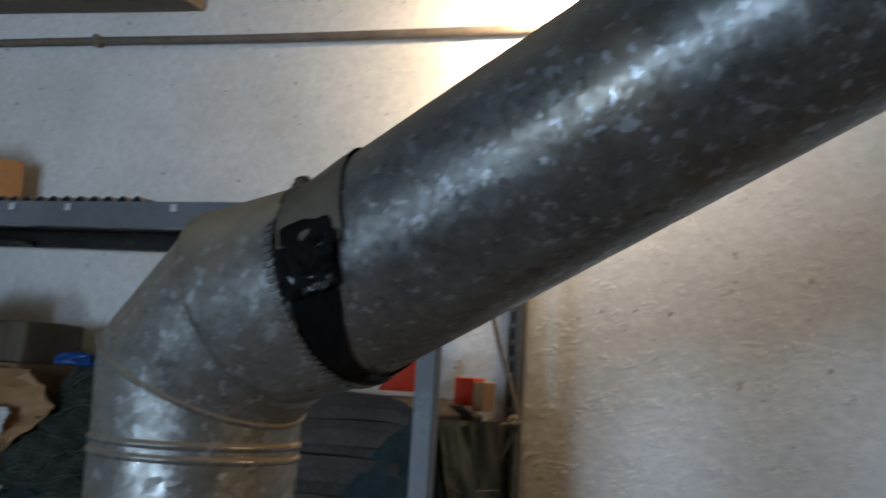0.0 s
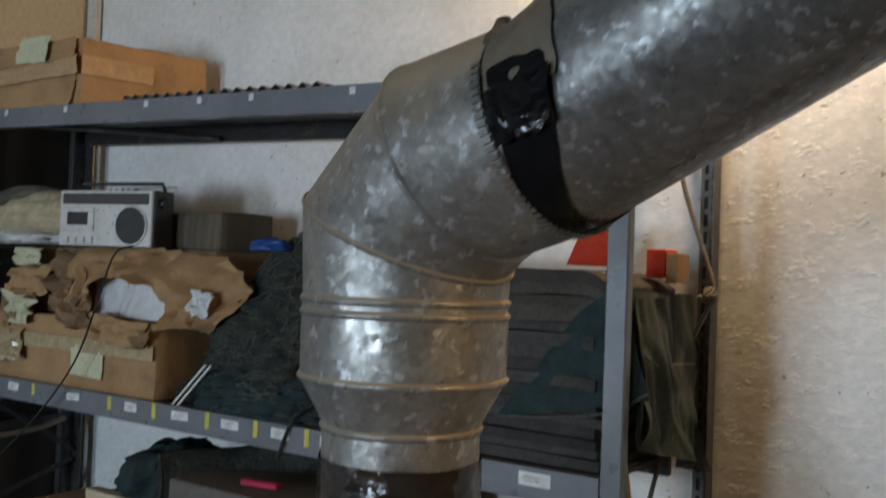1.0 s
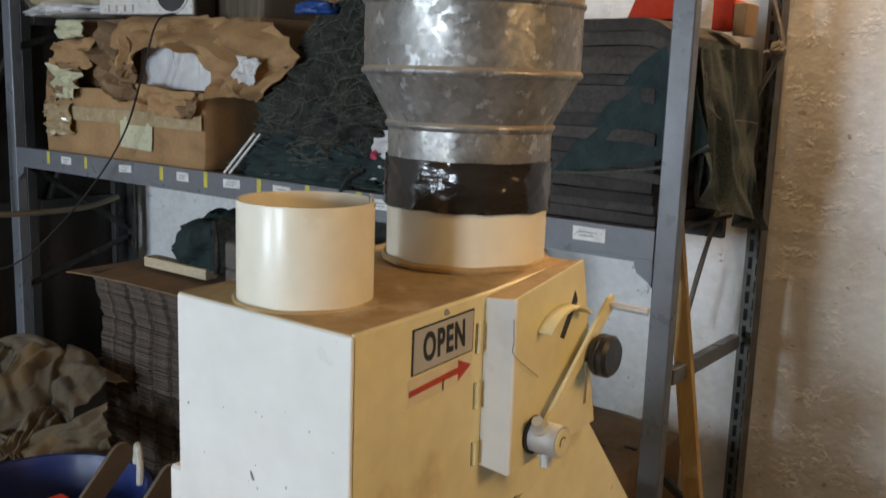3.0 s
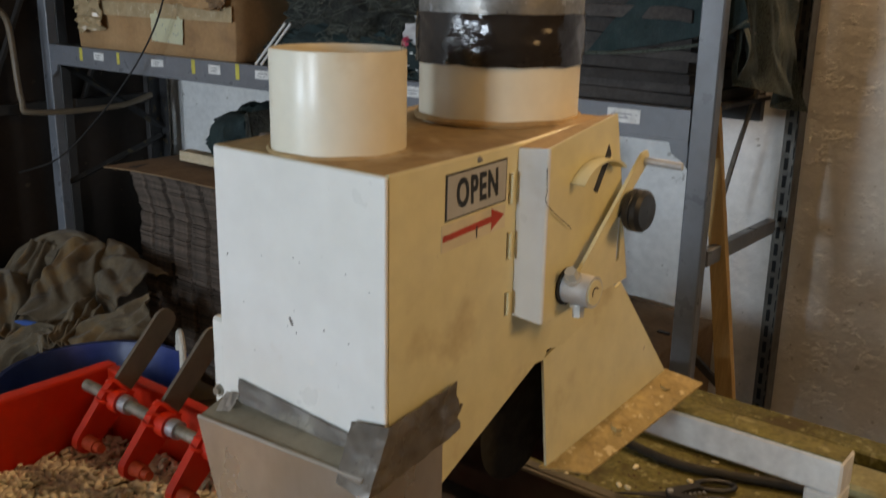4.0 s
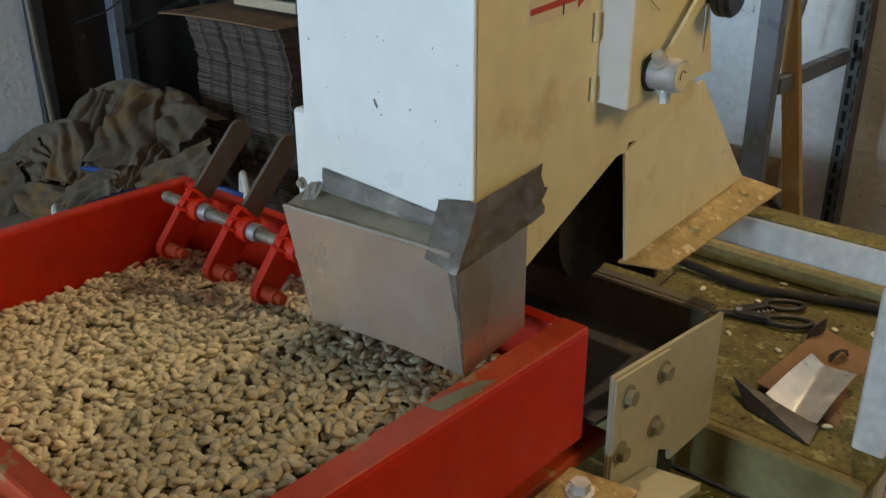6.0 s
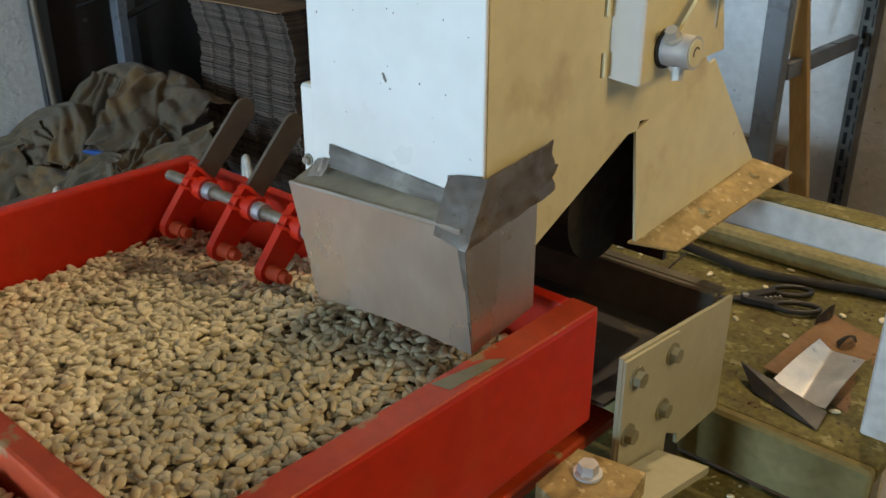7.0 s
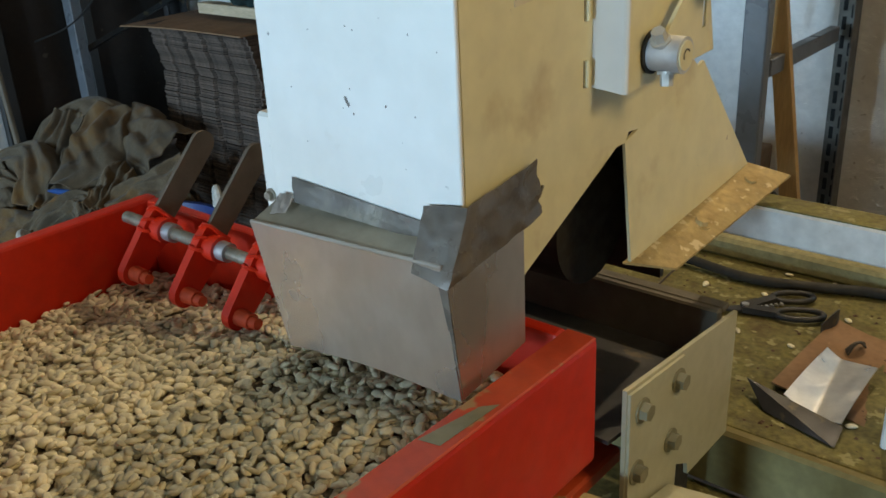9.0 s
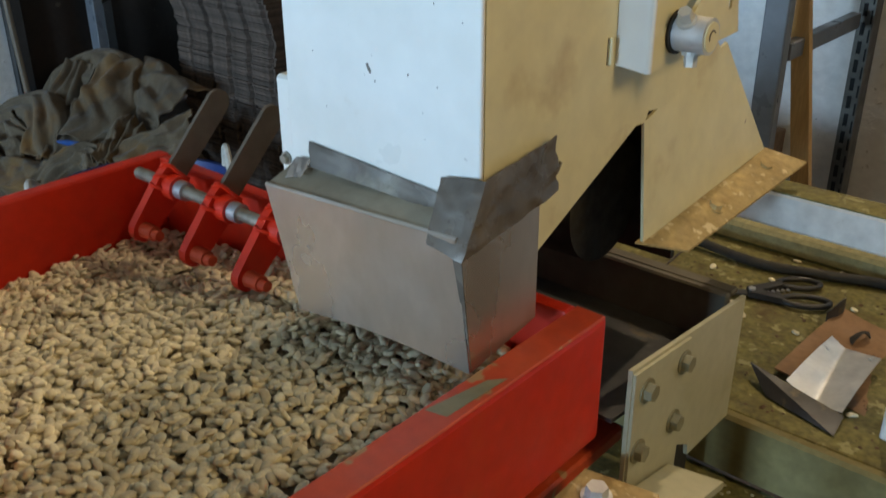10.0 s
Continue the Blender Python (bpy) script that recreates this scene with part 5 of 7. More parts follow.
def scissors():
    s = thing("scissors", (0.06, 1.03, BEDZ), "black-handled scissors lying on the dusty bed", "scissors")
    z = BEDZ + 0.010

    def loop(c, a, b, ang):
        pts = [(c[0] + a * math.cos(t) * math.cos(ang) - b * math.sin(t) * math.sin(ang), c[1] + a * math.cos(t) * math.sin(ang) + b * math.sin(t) * math.cos(ang), z) for t in np.linspace(0, 2 * math.pi, 29)[:-1]]
        return tube(pts, 0.0060, 10, closed=True)

    part("handle", loop((0.118, 1.046), 0.040, 0.021, 0.62), BLACK_PLASTIC, s, smooth=True)
    part("handle", loop((0.156, 0.982), 0.044, 0.021, 0.52), BLACK_PLASTIC, s, smooth=True)
    part("shank", prism([(0.088, 1.030, z - 0.006), (0.098, 1.012, z - 0.006), (0.066, 0.945, z - 0.006), (0.046, 0.960, z - 0.006)], (0, 0, 0.012)), BLACK_PLASTIC, s)
    part("shank", prism([(0.112, 0.972, z - 0.005), (0.122, 0.952, z - 0.005), (0.060, 0.938, z - 0.005), (0.048, 0.956, z - 0.005)], (0, 0, 0.012)), BLACK_PLASTIC, s)
    for k in range(6):
        p = Vector((0.076, 0.960, z)) + Vector((0.0065, 0.0082, 0)) * k
        part("tooth", prism([p, p + Vector((0.010, -0.002, 0)), p + Vector((0.002, 0.006, 0))], (0, 0, 0.004)), ZINC, s)
    part("blade", prism([(0.050, 0.958, z - 0.002), (0.062, 0.940, z - 0.002), (-0.030, 0.885, z - 0.002)], (0, 0, 0.003)), DARK_STEEL, s, "dull steel blade")
    part("pivot", rod((0.060, 0.952, z - 0.004), (0.060, 0.952, z + 0.010), 0.007, seg=14), ZINC, s)
    return s


scissors()


def scoop():
    s = thing("metal_scoop", (0.25, 0.72, BEDZ), "bent shiny sheet-metal scoop, empty", "scoop")
    a, b, c, d = Vector((0.243, 0.676, 0.582)), Vector((0.344, 0.650, 0.582)), Vector((0.342, 0.832, 0.584)), Vector((0.247, 0.868, 0.588))

    def pan(u, v):
        crease = 0.030 * (math.sqrt((u - 0.30 - 0.25 * (1 - v)) ** 2 + 0.0016) - 0.04) + 0.004 * math.sin(3 * v)
        return a.lerp(b, u).lerp(d.lerp(c, u), v) + Vector((0, 0, crease))

    part("pan", sheet(pan, 40, 20, 0.0016), SHINY, s, "bright creased steel pan", smooth=60)
    e, f, g = Vector((0.176, 0.684, 0.602)), Vector((0.226, 0.640, 0.577)), Vector((0.350, 0.604, 0.578))
    part("front_wall", prism([e, f, g, b + Vector((0.004, -0.002, 0.008)), a + Vector((0, 0, 0.002))], (0.0012, -0.0012, 0.0006)), DARK_STEEL, s, "dark front wall")
    return s


scoop()
cb = thing("card_scrap", (0.24, 0.92, BEDZ), "brown card scrap lying on the bed", "card")
part("sheet", sheet(lambda u, v: Vector((0.208 + 0.20 * u + 0.012 * v, 0.715 + 0.285 * v - 0.03 * u, BEDZ + 0.003 + 0.010 * (1 - u) ** 3 + 0.004 * math.sin(5 * u + 3 * v))), 10, 10, 0.003), CARDBOARD_DARK, cb, smooth=60)
part("torn_edge", sheet(lambda u, v: Vector((0.215 + 0.012 * math.sin(2.5 * u), 0.93 + 0.075 * u, BEDZ + 0.008 + 0.036 * v * (0.6 + 0.4 * math.sin(3 * u)))), 8, 4, 0.002), DARK_STEEL, cb, "dark curled edge")
rng = random.Random(21)
spots = [(rng.uniform(0.22, 0.60), rng.uniform(0.10, 0.53), 0.4635, 0.15) for _ in range(90)] + [(rng.uniform(-0.5, 0.4), rng.uniform(0.62, 1.18), BEDZ + 0.003, 0.1) for _ in range(26)]
scatter("spilled_seeds", spots, "a few pale seeds spilled on the bed", SEED, 9)


def crumbs(name, spots, label, material, seed):
    """Small dark chips of husk and dirt as one mesh."""
    rg = random.Random(seed)
    V, Fc = [], []
    for x, y, z in spots:
        r, n, a0 = rg.uniform(0.0015, 0.005), len(V), rg.uniform(0, 6.28)
        h = r * rg.uniform(0.3, 0.8)
        for k in range(5):
            q = r * rg.uniform(0.5, 1.2)
            V.append((x + q * math.cos(a0 + 1.257 * k), y + q * math.sin(a0 + 1.257 * k), z))
        V.append((x, y, z + h))
        Fc += [(n + k, n + (k + 1) % 5, n + 5) for k in range(5)]
    me = bpy.data.meshes.new(name)
    me.from_pydata(V, [], Fc)
    me.materials.append(material)
    me.update()
    return tagged(new(name, me), label, "debris", kind="stuff")


rng = random.Random(77)
crumbs("dirt_crumbs", [(rng.uniform(-0.5, 0.44), rng.uniform(0.585, 1.165), BEDZ + 0.0005) for _ in range(260)], "dark crumbs of dirt and husk on the bed", RUST, 3)
crumbs("husk_crumbs", [(rng.uniform(0.22, 0.60), rng.uniform(-0.05, 0.54), 0.4605) for _ in range(240)], "pale husk crumbs in the lower pan", CREAM_DUSTY, 4)
leaf = thing("curled_scrap", (0.27, 1.0, BEDZ), "dark curled rubber scrap on the bed", "scrap")
part("strip", sheet(lambda u, v: Vector((0.268 + 0.020 * u + 0.010 * v, 0.900 + 0.045 * u - 0.02 * v, BEDZ + 0.010 + 0.018 * math.sin(math.pi * u) * (0.4 + 0.6 * v))), 16, 4, 0.003), BLACK_RUBBER, leaf, smooth=60)

# ---- steel rack ----
RY, RB = 1.595, 2.20
RX0, RX1 = -3.50, -0.192
rack = thing("steel_rack", (-1.85, 1.9, 0), "grey painted steel rack with two loaded shelves", "rack")


def angle_post(x, y, sx, sy, w=0.066, t=0.004, h=2.64):
    bm = box(min(x, x + sx * w), max(x, x + sx * w), min(y, y + sy * t), max(y, y + sy * t), 0, h)
    box(min(x, x + sx * t), max(x, x + sx * t), min(y + sy * t, y + sy * w), max(y + sy * t, y + sy * w), 0, h, bm=bm)
    return bm


part("post", box(RX1 - 0.064, RX1 - 0.002, RY - 0.004, RY + 0.034, 0, 2.64, 0.004), GREY_PAINT, rack, "grey square rack post")
part("post", box(RX0, RX0 + 0.068, RY - 0.004, RY + 0.045, 0, 2.64, 0.004), GREY_PAINT, rack)
BX = -0.160
bp = part("post", angle_post(BX, RB, -1, -1, 0.062), mat("grimy_slotted_steel", (0.150, 0.140, 0.120), (0.095, 0.086, 0.072), 0.55, 0.3, scale=9, bump=0.1), rack, "slotted steel back post")
part("post", angle_post(RX0 + 0.03, RB, 1, -1, 0.062), DARK_STEEL, rack)
slot = mesh_of("slot", box(-0.0062, 0.0062, -0.0008, 0.0008, -0.019, 0.019), mat("dark_slot", (0.008, 0.008, 0.008), None, 0.8))
for k in range(52):
    z = 0.12 + 0.055 * k
    for x, lift in ((BX - 0.020, 0.0), (BX - 0.044, 0.02)):
        o = new("slot", slot)
        o.parent = rack
        o.location = Vector((x, RB - 0.0045, z + lift)) - rack.location
LZ0, LZ1, UZ0, UZ1 = 1.200, 1.288, 2.318, 2.404
UPPER_FALL = 0.030


def upper_lift(x):
    """The upper shelf hangs a little higher at its far end."""
    return UPPER_FALL * (-0.95 - x)


def long_bar(x0, x1, y0, y1, z0, z1, lift):
    return prism([(x0, y0, z0 + lift(x0)), (x1, y0, z0 + lift(x1)), (x1, y0, z1 + lift(x1)), (x0, y0, z1 + lift(x0))], (0, y1 - y0, 0))


for z0, z1, lift in ((LZ0, LZ1, lambda x: 0.0), (UZ0, UZ1, upper_lift)):
    xa, xb = RX0 + 0.068, RX1 - 0.068
    part("beam", long_bar(xa, xb, RY, RY + 0.035, z0, z1, lift), GREY_PAINT, rack, "grey shelf beam")
    part("beam_lip", long_bar(xa, xb, RY - 0.003, RY, z0, z0 + 0.010, lift), GREY_PAINT, rack)
    part("beam", long_bar(xa, xb - 0.03, RB - 0.035, RB - 0.006, z0, z1, lift), DARK_STEEL, rack)
    part("deck", long_bar(RX0 + 0.02, RX1 - 0.07, RY + 0.036, RB - 0.036, z1 - 0.018, z1 - 0.006, lift), DARK_STEEL, rack, "dark shelf deck")
    for x, sd in ((xb, -1), (xa, 1)):
        zl = z0 + lift(x)
        part("gusset", prism([(x, RY + 0.002, zl), (x + sd * 0.055, RY + 0.002, zl), (x + sd * 0.045, RY + 0.002, zl - 0.03), (x + sd * 0.012, RY + 0.002, zl - 0.05), (x, RY + 0.002, zl - 0.065)], (0, 0.01, 0)), GREY_PAINT, rack)
    part("shelf_brace", tube([(RX0 + 0.5, RY + 0.06, z0 + 0.01 + lift(-3.0)), (RX0 + 1.1, RB - 0.06, z0 + 0.01 + lift(-2.4))], 0.012, 6), DARK_STEEL, rack)
part("side_brace", box(RX1 - 0.030, RX1 - 0.002, RY + 0.045, RB - 0.066, 0.868, 0.912, 0.002), GREY_PAINT, rack, "grey cross bar at the rack end")
part("side_brace", tube([(RX1 - 0.034, RY + 0.045, 0.62), (BX - 0.03, RB - 0.03, 0.2)], 0.014, 4), DARK_STEEL, rack)
for z0, z1 in ((0.62, 0.80), (1.22, 0.85), (1.74, 1.9)):
    part("side_brace", tube([(RX0 + 0.034, RY + 0.045, z0), (RX0 + 0.06, RB - 0.03, z1)], 0.016, 4), DARK_STEEL, rack)
WHITE_TAGS = (-3.021, -2.59, -2.218, -1.933, -1.668, -1.424, -1.203, -0.452)
YELLOW_TAGS = (-3.163, -2.871, -2.35, -2.08, -1.784, -1.541, -1.303)
rg = random.Random(3)
for x in WHITE_TAGS:
    w, h, lean = (0.050, 0.019, 0.0) if x > -0.6 else (rg.uniform(0.036, 0.046), rg.uniform(0.014, 0.018), rg.gauss(0, 0.03))
    bm = prism([(x - w, RY - 0.0014, 1.256 - h - lean * w), (x + w, RY - 0.0014, 1.256 - h + lean * w), (x + w, RY - 0.0014, 1.256 + h + lean * w), (x - w, RY - 0.0014, 1.256 + h - lean * w)], (0, 0.001, 0))
    tag = part("tag", bm, WHITE_PAPER, rack, "white paper tag")
    for k in range(2):
        part("bar", box(x - 0.62 * w, x + (0.5 - 0.2 * k) * w, RY - 0.0019, RY - 0.0015, 1.259 - 0.010 * k, 1.262 - 0.010 * k), GREY_INK, tag)
for x in YELLOW_TAGS:
    w, h = rg.uniform(0.009, 0.012), rg.uniform(0.024, 0.030)
    part("tag", box(x - w, x + w, RY - 0.0014, RY - 0.0004, 1.258 - h, 1.258 + h), YELLOW_TAG, rack, "yellow tag")
for x in (-3.178, -2.732, -2.205, -1.899, -1.628, -1.164):
    z = 2.384 + upper_lift(x)
    part("tag", box(x - 0.012, x + 0.012, RY - 0.0014, RY - 0.0004, z - 0.012, z + 0.012), WHITE_PAPER, rack, "small white tag")

# ---- on the shelves ----


def crumple(bm, amp, s, seed):
    for v in bm.verts:
        n = noise.noise_vector(v.co * s + Vector((seed, seed * 2, 0)))
        v.co += amp * n
    return bm


def carton(name, x0, x1, y0, y1, z0, z1, label, material=None, seed=0.0, tape=True, sticker=None):
    c = thing(name, ((x0 + x1) / 2, (y0 + y1) / 2, z0), label, "box")
    bm = box(x0, x1, y0, y1, z0, z1, 0.004)
    bmesh.ops.subdivide_edges(bm, edges=bm.edges[:], cuts=5, use_grid_fill=True)
    for v in bm.verts:
        if v.co.z > z0 + 0.01:
            v.co += 0.010 * noise.noise_vector(v.co * 4 + Vector((seed, 0, 0)))
    part("body", bm, material or CARDBOARD, c, smooth=50)
    if tape:
        part("tape", box(x0 - 0.003, x1 + 0.003, y0 - 0.012, y0 - 0.0105, z0 + 0.52 * (z1 - z0), z0 + 0.72 * (z1 - z0)), PACK_TAPE, c, "clear packing tape")
    if sticker:
        sx, sz, w, h = sticker
        part("label", tape_patch([(sx - w, y0 - 0.0125, sz + h), (sx + w, y0 - 0.0125, sz + h), (sx + w * 0.9, y0 - 0.0125, sz - h), (sx - w, y0 - 0.0125, sz - h * 0.9)], seed, 0.004, 6, 6), STICKER, c, "pale paper label")
    return c


def flap(parent, corners, seed, amp, material=CARDBOARD, nu=12, nv=10, name="flap", label=""):
    a, b, c, d = (Vector(p) for p in corners)
    nrm = (b - a).cross(d - a).normalized()

    def f(u, v):
        p = a.lerp(b, u).lerp(d.lerp(c, u), v)
        return p + nrm * amp * (fold((u * 2, v * 2, seed), 1.1) - 0.3) + 0.35 * amp * noise.noise_vector(Vector((u * 4, v * 4, seed)))

    return part(name, sheet(f, nu, nv, 0.004), material, parent, label, smooth=30)


S = LZ1 - 0.006
before = set(bpy.data.objects)
carton("torn_carton", -3.28, -2.19, 1.635, 1.98, S, 1.575, "torn cardboard carton with ragged open flaps", seed=2.0, sticker=(-2.60, 1.40, 0.11, 0.065))
up = carton("upper_carton", -3.26, -1.96, 1.72, 2.14, 1.578, 1.862, "crushed torn carton holding white sheets", CARDBOARD_DARK, seed=7.0, tape=False)


def torn_arch():
    """The torn front of the carton: a bent band of brown board round a ragged hole."""
    outer = curve_points([(-2.71, 0, 1.66), (-2.69, 0, 1.85), (-2.40, 0, 1.862), (-2.05, 0, 1.848), (-1.86, 0, 1.80), (-1.75, 0, 1.73), (-1.80, 0, 1.64), (-1.95, 0, 1.56)], 8)
    inner = curve_points([(-2.63, 0, 1.62), (-2.60, 0, 1.70), (-2.42, 0, 1.755), (-2.27, 0, 1.72), (-2.20, 0, 1.67), (-2.15, 0, 1.61), (-2.14, 0, 1.59), (-2.12, 0, 1.565)], 8)
    n = len(outer) - 1

    def f(u, v):
        k = min(n, int(round(u * n)))
        p = outer[k].lerp(inner[k], v)
        c = fold((p.x * 3.2, v * 1.2, p.z * 3.2), 1.3, 2.0)
        rag = 0.016 * noise.noise(Vector((p.x * 26, p.z * 26, 3))) * (v > 0.9) + 0.02 * noise.noise(Vector((p.x * 13, p.z * 13, 8))) * (v < 0.1)
        return Vector((p.x + rag, 1.675 - 0.05 * v + 0.12 * (c - 0.5) - 0.02 * math.sin(u * 9), p.z + rag + 0.012 * (c - 0.5)))

    return sheet(f, n, 10, 0.004)


part("torn_flap", torn_arch(), CARDBOARD, up, "bent torn brown board round a hole", smooth=35)
flap(up, [(-2.96, 1.66, 1.85), (-2.69, 1.65, 1.84), (-2.62, 1.60, 1.62), (-2.86, 1.60, 1.60)], 5.0, 0.09, CARDBOARD_DARK, 20, 16, label="crumpled dark flap")
flap(up, [(-2.80, 1.62, 1.70), (-2.62, 1.60, 1.68), (-2.60, 1.585, 1.54), (-2.72, 1.585, 1.53)], 6.5, 0.07, CARDBOARD_DARK, 16, 14)
flap(up, [(-2.60, 1.60, 1.605), (-2.20, 1.59, 1.575), (-2.24, 1.58, 1.475), (-2.52, 1.58, 1.50)], 8.0, 0.04, CARDBOARD, 18, 10)
flap(up, [(-2.30, 1.586, 1.53), (-2.17, 1.58, 1.56), (-2.20, 1.575, 1.49), (-2.27, 1.575, 1.48)], 9.0, 0.03, CARDBOARD_DARK)
flap(up, [(-3.26, 1.66, 1.77), (-2.92, 1.64, 1.79), (-2.92, 1.62, 1.67), (-3.26, 1.62, 1.66)], 11.0, 0.05, CARDBOARD, 16, 10)
flap(up, [(-3.28, 1.64, 1.67), (-3.02, 1.62, 1.66), (-3.04, 1.60, 1.53), (-3.27, 1.61, 1.50)], 12.0, 0.07, CARDBOARD_DARK, 16, 12)
flap(up, [(-3.18, 1.60, 1.66), (-2.98, 1.59, 1.64), (-3.0, 1.59, 1.53), (-3.14, 1.59, 1.52)], 13.0, 0.06, STICKER, 14, 10, name="paper", label="crumpled pale paper")
flap(up, [(-3.20, 1.64, 1.86), (-2.96, 1.63, 1.86), (-2.96, 1.63, 1.79), (-3.20, 1.64, 1.78)], 15.0, 0.03, STICKER, name="paper")
flap(up, [(-3.26, 1.60, 1.50), (-3.06, 1.59, 1.50), (-3.04, 1.585, 1.38), (-3.24, 1.585, 1.36)], 19.0, 0.05, PACK_TAPE, name="paper", label="torn glossy wrapping")
flap(up, [(-1.98, 1.615, 1.72), (-1.86, 1.615, 1.71), (-1.88, 1.605, 1.62), (-1.97, 1.605, 1.62)], 17.0, 0.03, SHEET_WHITE, name="paper")
for k, (x, w) in enumerate(((-2.55, 0.13), (-2.40, 0.14), (-2.26, 0.12))):
    part("sheet", prism([(x - w, 1.70 - 0.012 * k, 1.585), (x + w, 1.690 - 0.012 * k, 1.585), (x + w - 0.04, 1.70, 1.74 - 0.02 * k), (x - w + 0.01, 1.71, 1.79 - 0.02 * k)], (0.002, 0.008, 0)), SHEET_WHITE, up, "white folded sheet")
for k in range(2):
    st = thing("white_strip", (-1.99 + 0.03 * k, 1.64, S), "thin pale strip leaning against the carton", "strip", "leaning strips")
    part("strip", tube([(-2.07 + 0.03 * k, 1.632, S + 0.004), (-1.93 + 0.03 * k, 1.66, S + 0.16)], 0.005, 6), WHITE_PAPER, st)


def radio():
    z0, z1, x0, x1 = 1.866, 2.096, -2.745, -2.272
    r = thing("cassette_radio", (-2.47, 1.70, z0), "old silver cassette radio with round speaker", "radio")
    m = Matrix.Translation((-2.425, 1.63, 0)) @ Matrix.Rotation(radians(13), 4, "Z") @ Matrix.Translation((2.425, -1.63, 0))

    def tr(bm):
        bmesh.ops.transform(bm, verts=bm.verts, matrix=m)
        return bm

    body = part("body", tr(box(x0, x1, 1.642, 1.76, z0, z1, 0.008, seg=2)), RADIO_DARK, r, "dark plastic case")
    part("front", tr(box(x0 + 0.004, x1 - 0.004, 1.63, 1.644, z0 + 0.004, z1 - 0.002, 0.004)), RADIO_SILVER, r, "silver front panel")
    part("dial", tr(box(x0 + 0.02, x1 - 0.02, 1.6265, 1.631, z1 - 0.058, z1 - 0.014, 0.002)), RADIO_DARK, r, "dark tuning dial")
    sx, sz = -2.375, z0 + 0.088
    part("speaker_ring", tr(rod((sx, 1.632, sz), (sx, 1.624, sz), 0.083, 0.079, 40)), RADIO_SILVER, r, smooth=30)
    part("speaker", tr(rod((sx, 1.626, sz), (sx, 1.6225, sz), 0.075, 0.072, 40)), BLACK_PLASTIC, r, "black speaker cloth", smooth=30)
    deck = part("cassette_door", tr(box(x0 + 0.020, x0 + 0.185, 1.625, 1.631, z0 + 0.062, z0 + 0.160, 0.003)), RADIO_SILVER, r)
    part("cassette_window", tr(box(x0 + 0.050, x0 + 0.155, 1.6225, 1.6255, z0 + 0.088, z0 + 0.140, 0.002)), BLACK_PLASTIC, deck, "dark cassette window")
    for k in range(4):
        part("key", tr(box(x0 + 0.022 + 0.041 * k, x0 + 0.058 + 0.041 * k, 1.6225, 1.631, z0 + 0.014, z0 + 0.040, 0.002)), RADIO_SILVER, r)
    for k in range(5):
        part("button", tr(box(x0 + 0.20 + 0.03 * k, x0 + 0.222 + 0.03 * k, 1.67, 1.70, z1, z1 + 0.010, 0.002)), RADIO_SILVER, r)
    part("knob", tr(rod((x1, 1.69, z1 - 0.05), (x1 + 0.012, 1.69, z1 - 0.05), 0.022, 0.020, 24)), BLACK_PLASTIC, r, smooth=30)
    part("handle", tr(tube([(x0 + 0.03, 1.72, z1 - 0.01), (x0 + 0.04, 1.72, z1 + 0.032), (x1 - 0.03, 1.72, z1 + 0.032), (x1 - 0.01, 1.72, z1 - 0.01)], 0.008, 8)), RADIO_DARK, r, "folding carry handle")
    part("aerial", tr(tube([(x0 + 0.06, 1.75, z1 + 0.012), (x1 + 0.02, 1.75, z1 + 0.022)], 0.003, 6)), ZINC, r, "chrome aerial")
    cord = [(-2.36, 1.66, z0 + 0.012), (-2.38, 1.575, 1.84), (-2.43, 1.545, 1.66), (-2.55, 1.54, 1.42), (-2.75, 1.53, 1.20), (-3.0, 1.50, 0.98), (-3.25, 1.46, 0.80), (-3.54, 1.42, 0.70)]
    part("power_cord", tube(curve_points(cord, 8), 0.004, 6), BLACK_PLASTIC, r, "thin black mains cord")
    return r


radio()
carton("dark_box", -2.44, -2.06, 1.82, 2.1, 1.860, 2.02, "worn brown cardboard box behind the radio", mat("dark_board", (0.15, 0.112, 0.076), (0.085, 0.062, 0.042), 0.85, stretch=(6, 1, 0.5), scale=5), 4.0, tape=False)


def blob(c, r, seed, amp, s, nu=64, nv=36, squash=1.0, low=-0.55):
    """A crumpled closed heap; folds run over it and its foot is flat."""
    c, r = Vector(c), Vector(r)

    def f(u, v):
        a, b = 2 * math.pi * u, math.pi * (v - 0.5)
        d = Vector((math.cos(b) * math.cos(a), math.cos(b) * math.sin(a), math.sin(b)))
        k = 1 + amp * (fold(d * s, 1.0, seed) - 0.45) + 0.22 * noise.noise(d * 1.3 + Vector((seed, 3, 1)))
        p = Vector((d.x * r.x, d.y * r.y, max(d.z, low) * r.z)) * k
        p.z = max(p.z, low * r.z)
        return c + p

    bm = sheet(f, nu, nv, 0)
    bmesh.ops.remove_doubles(bm, verts=bm.verts, dist=0.0004)
    return bm


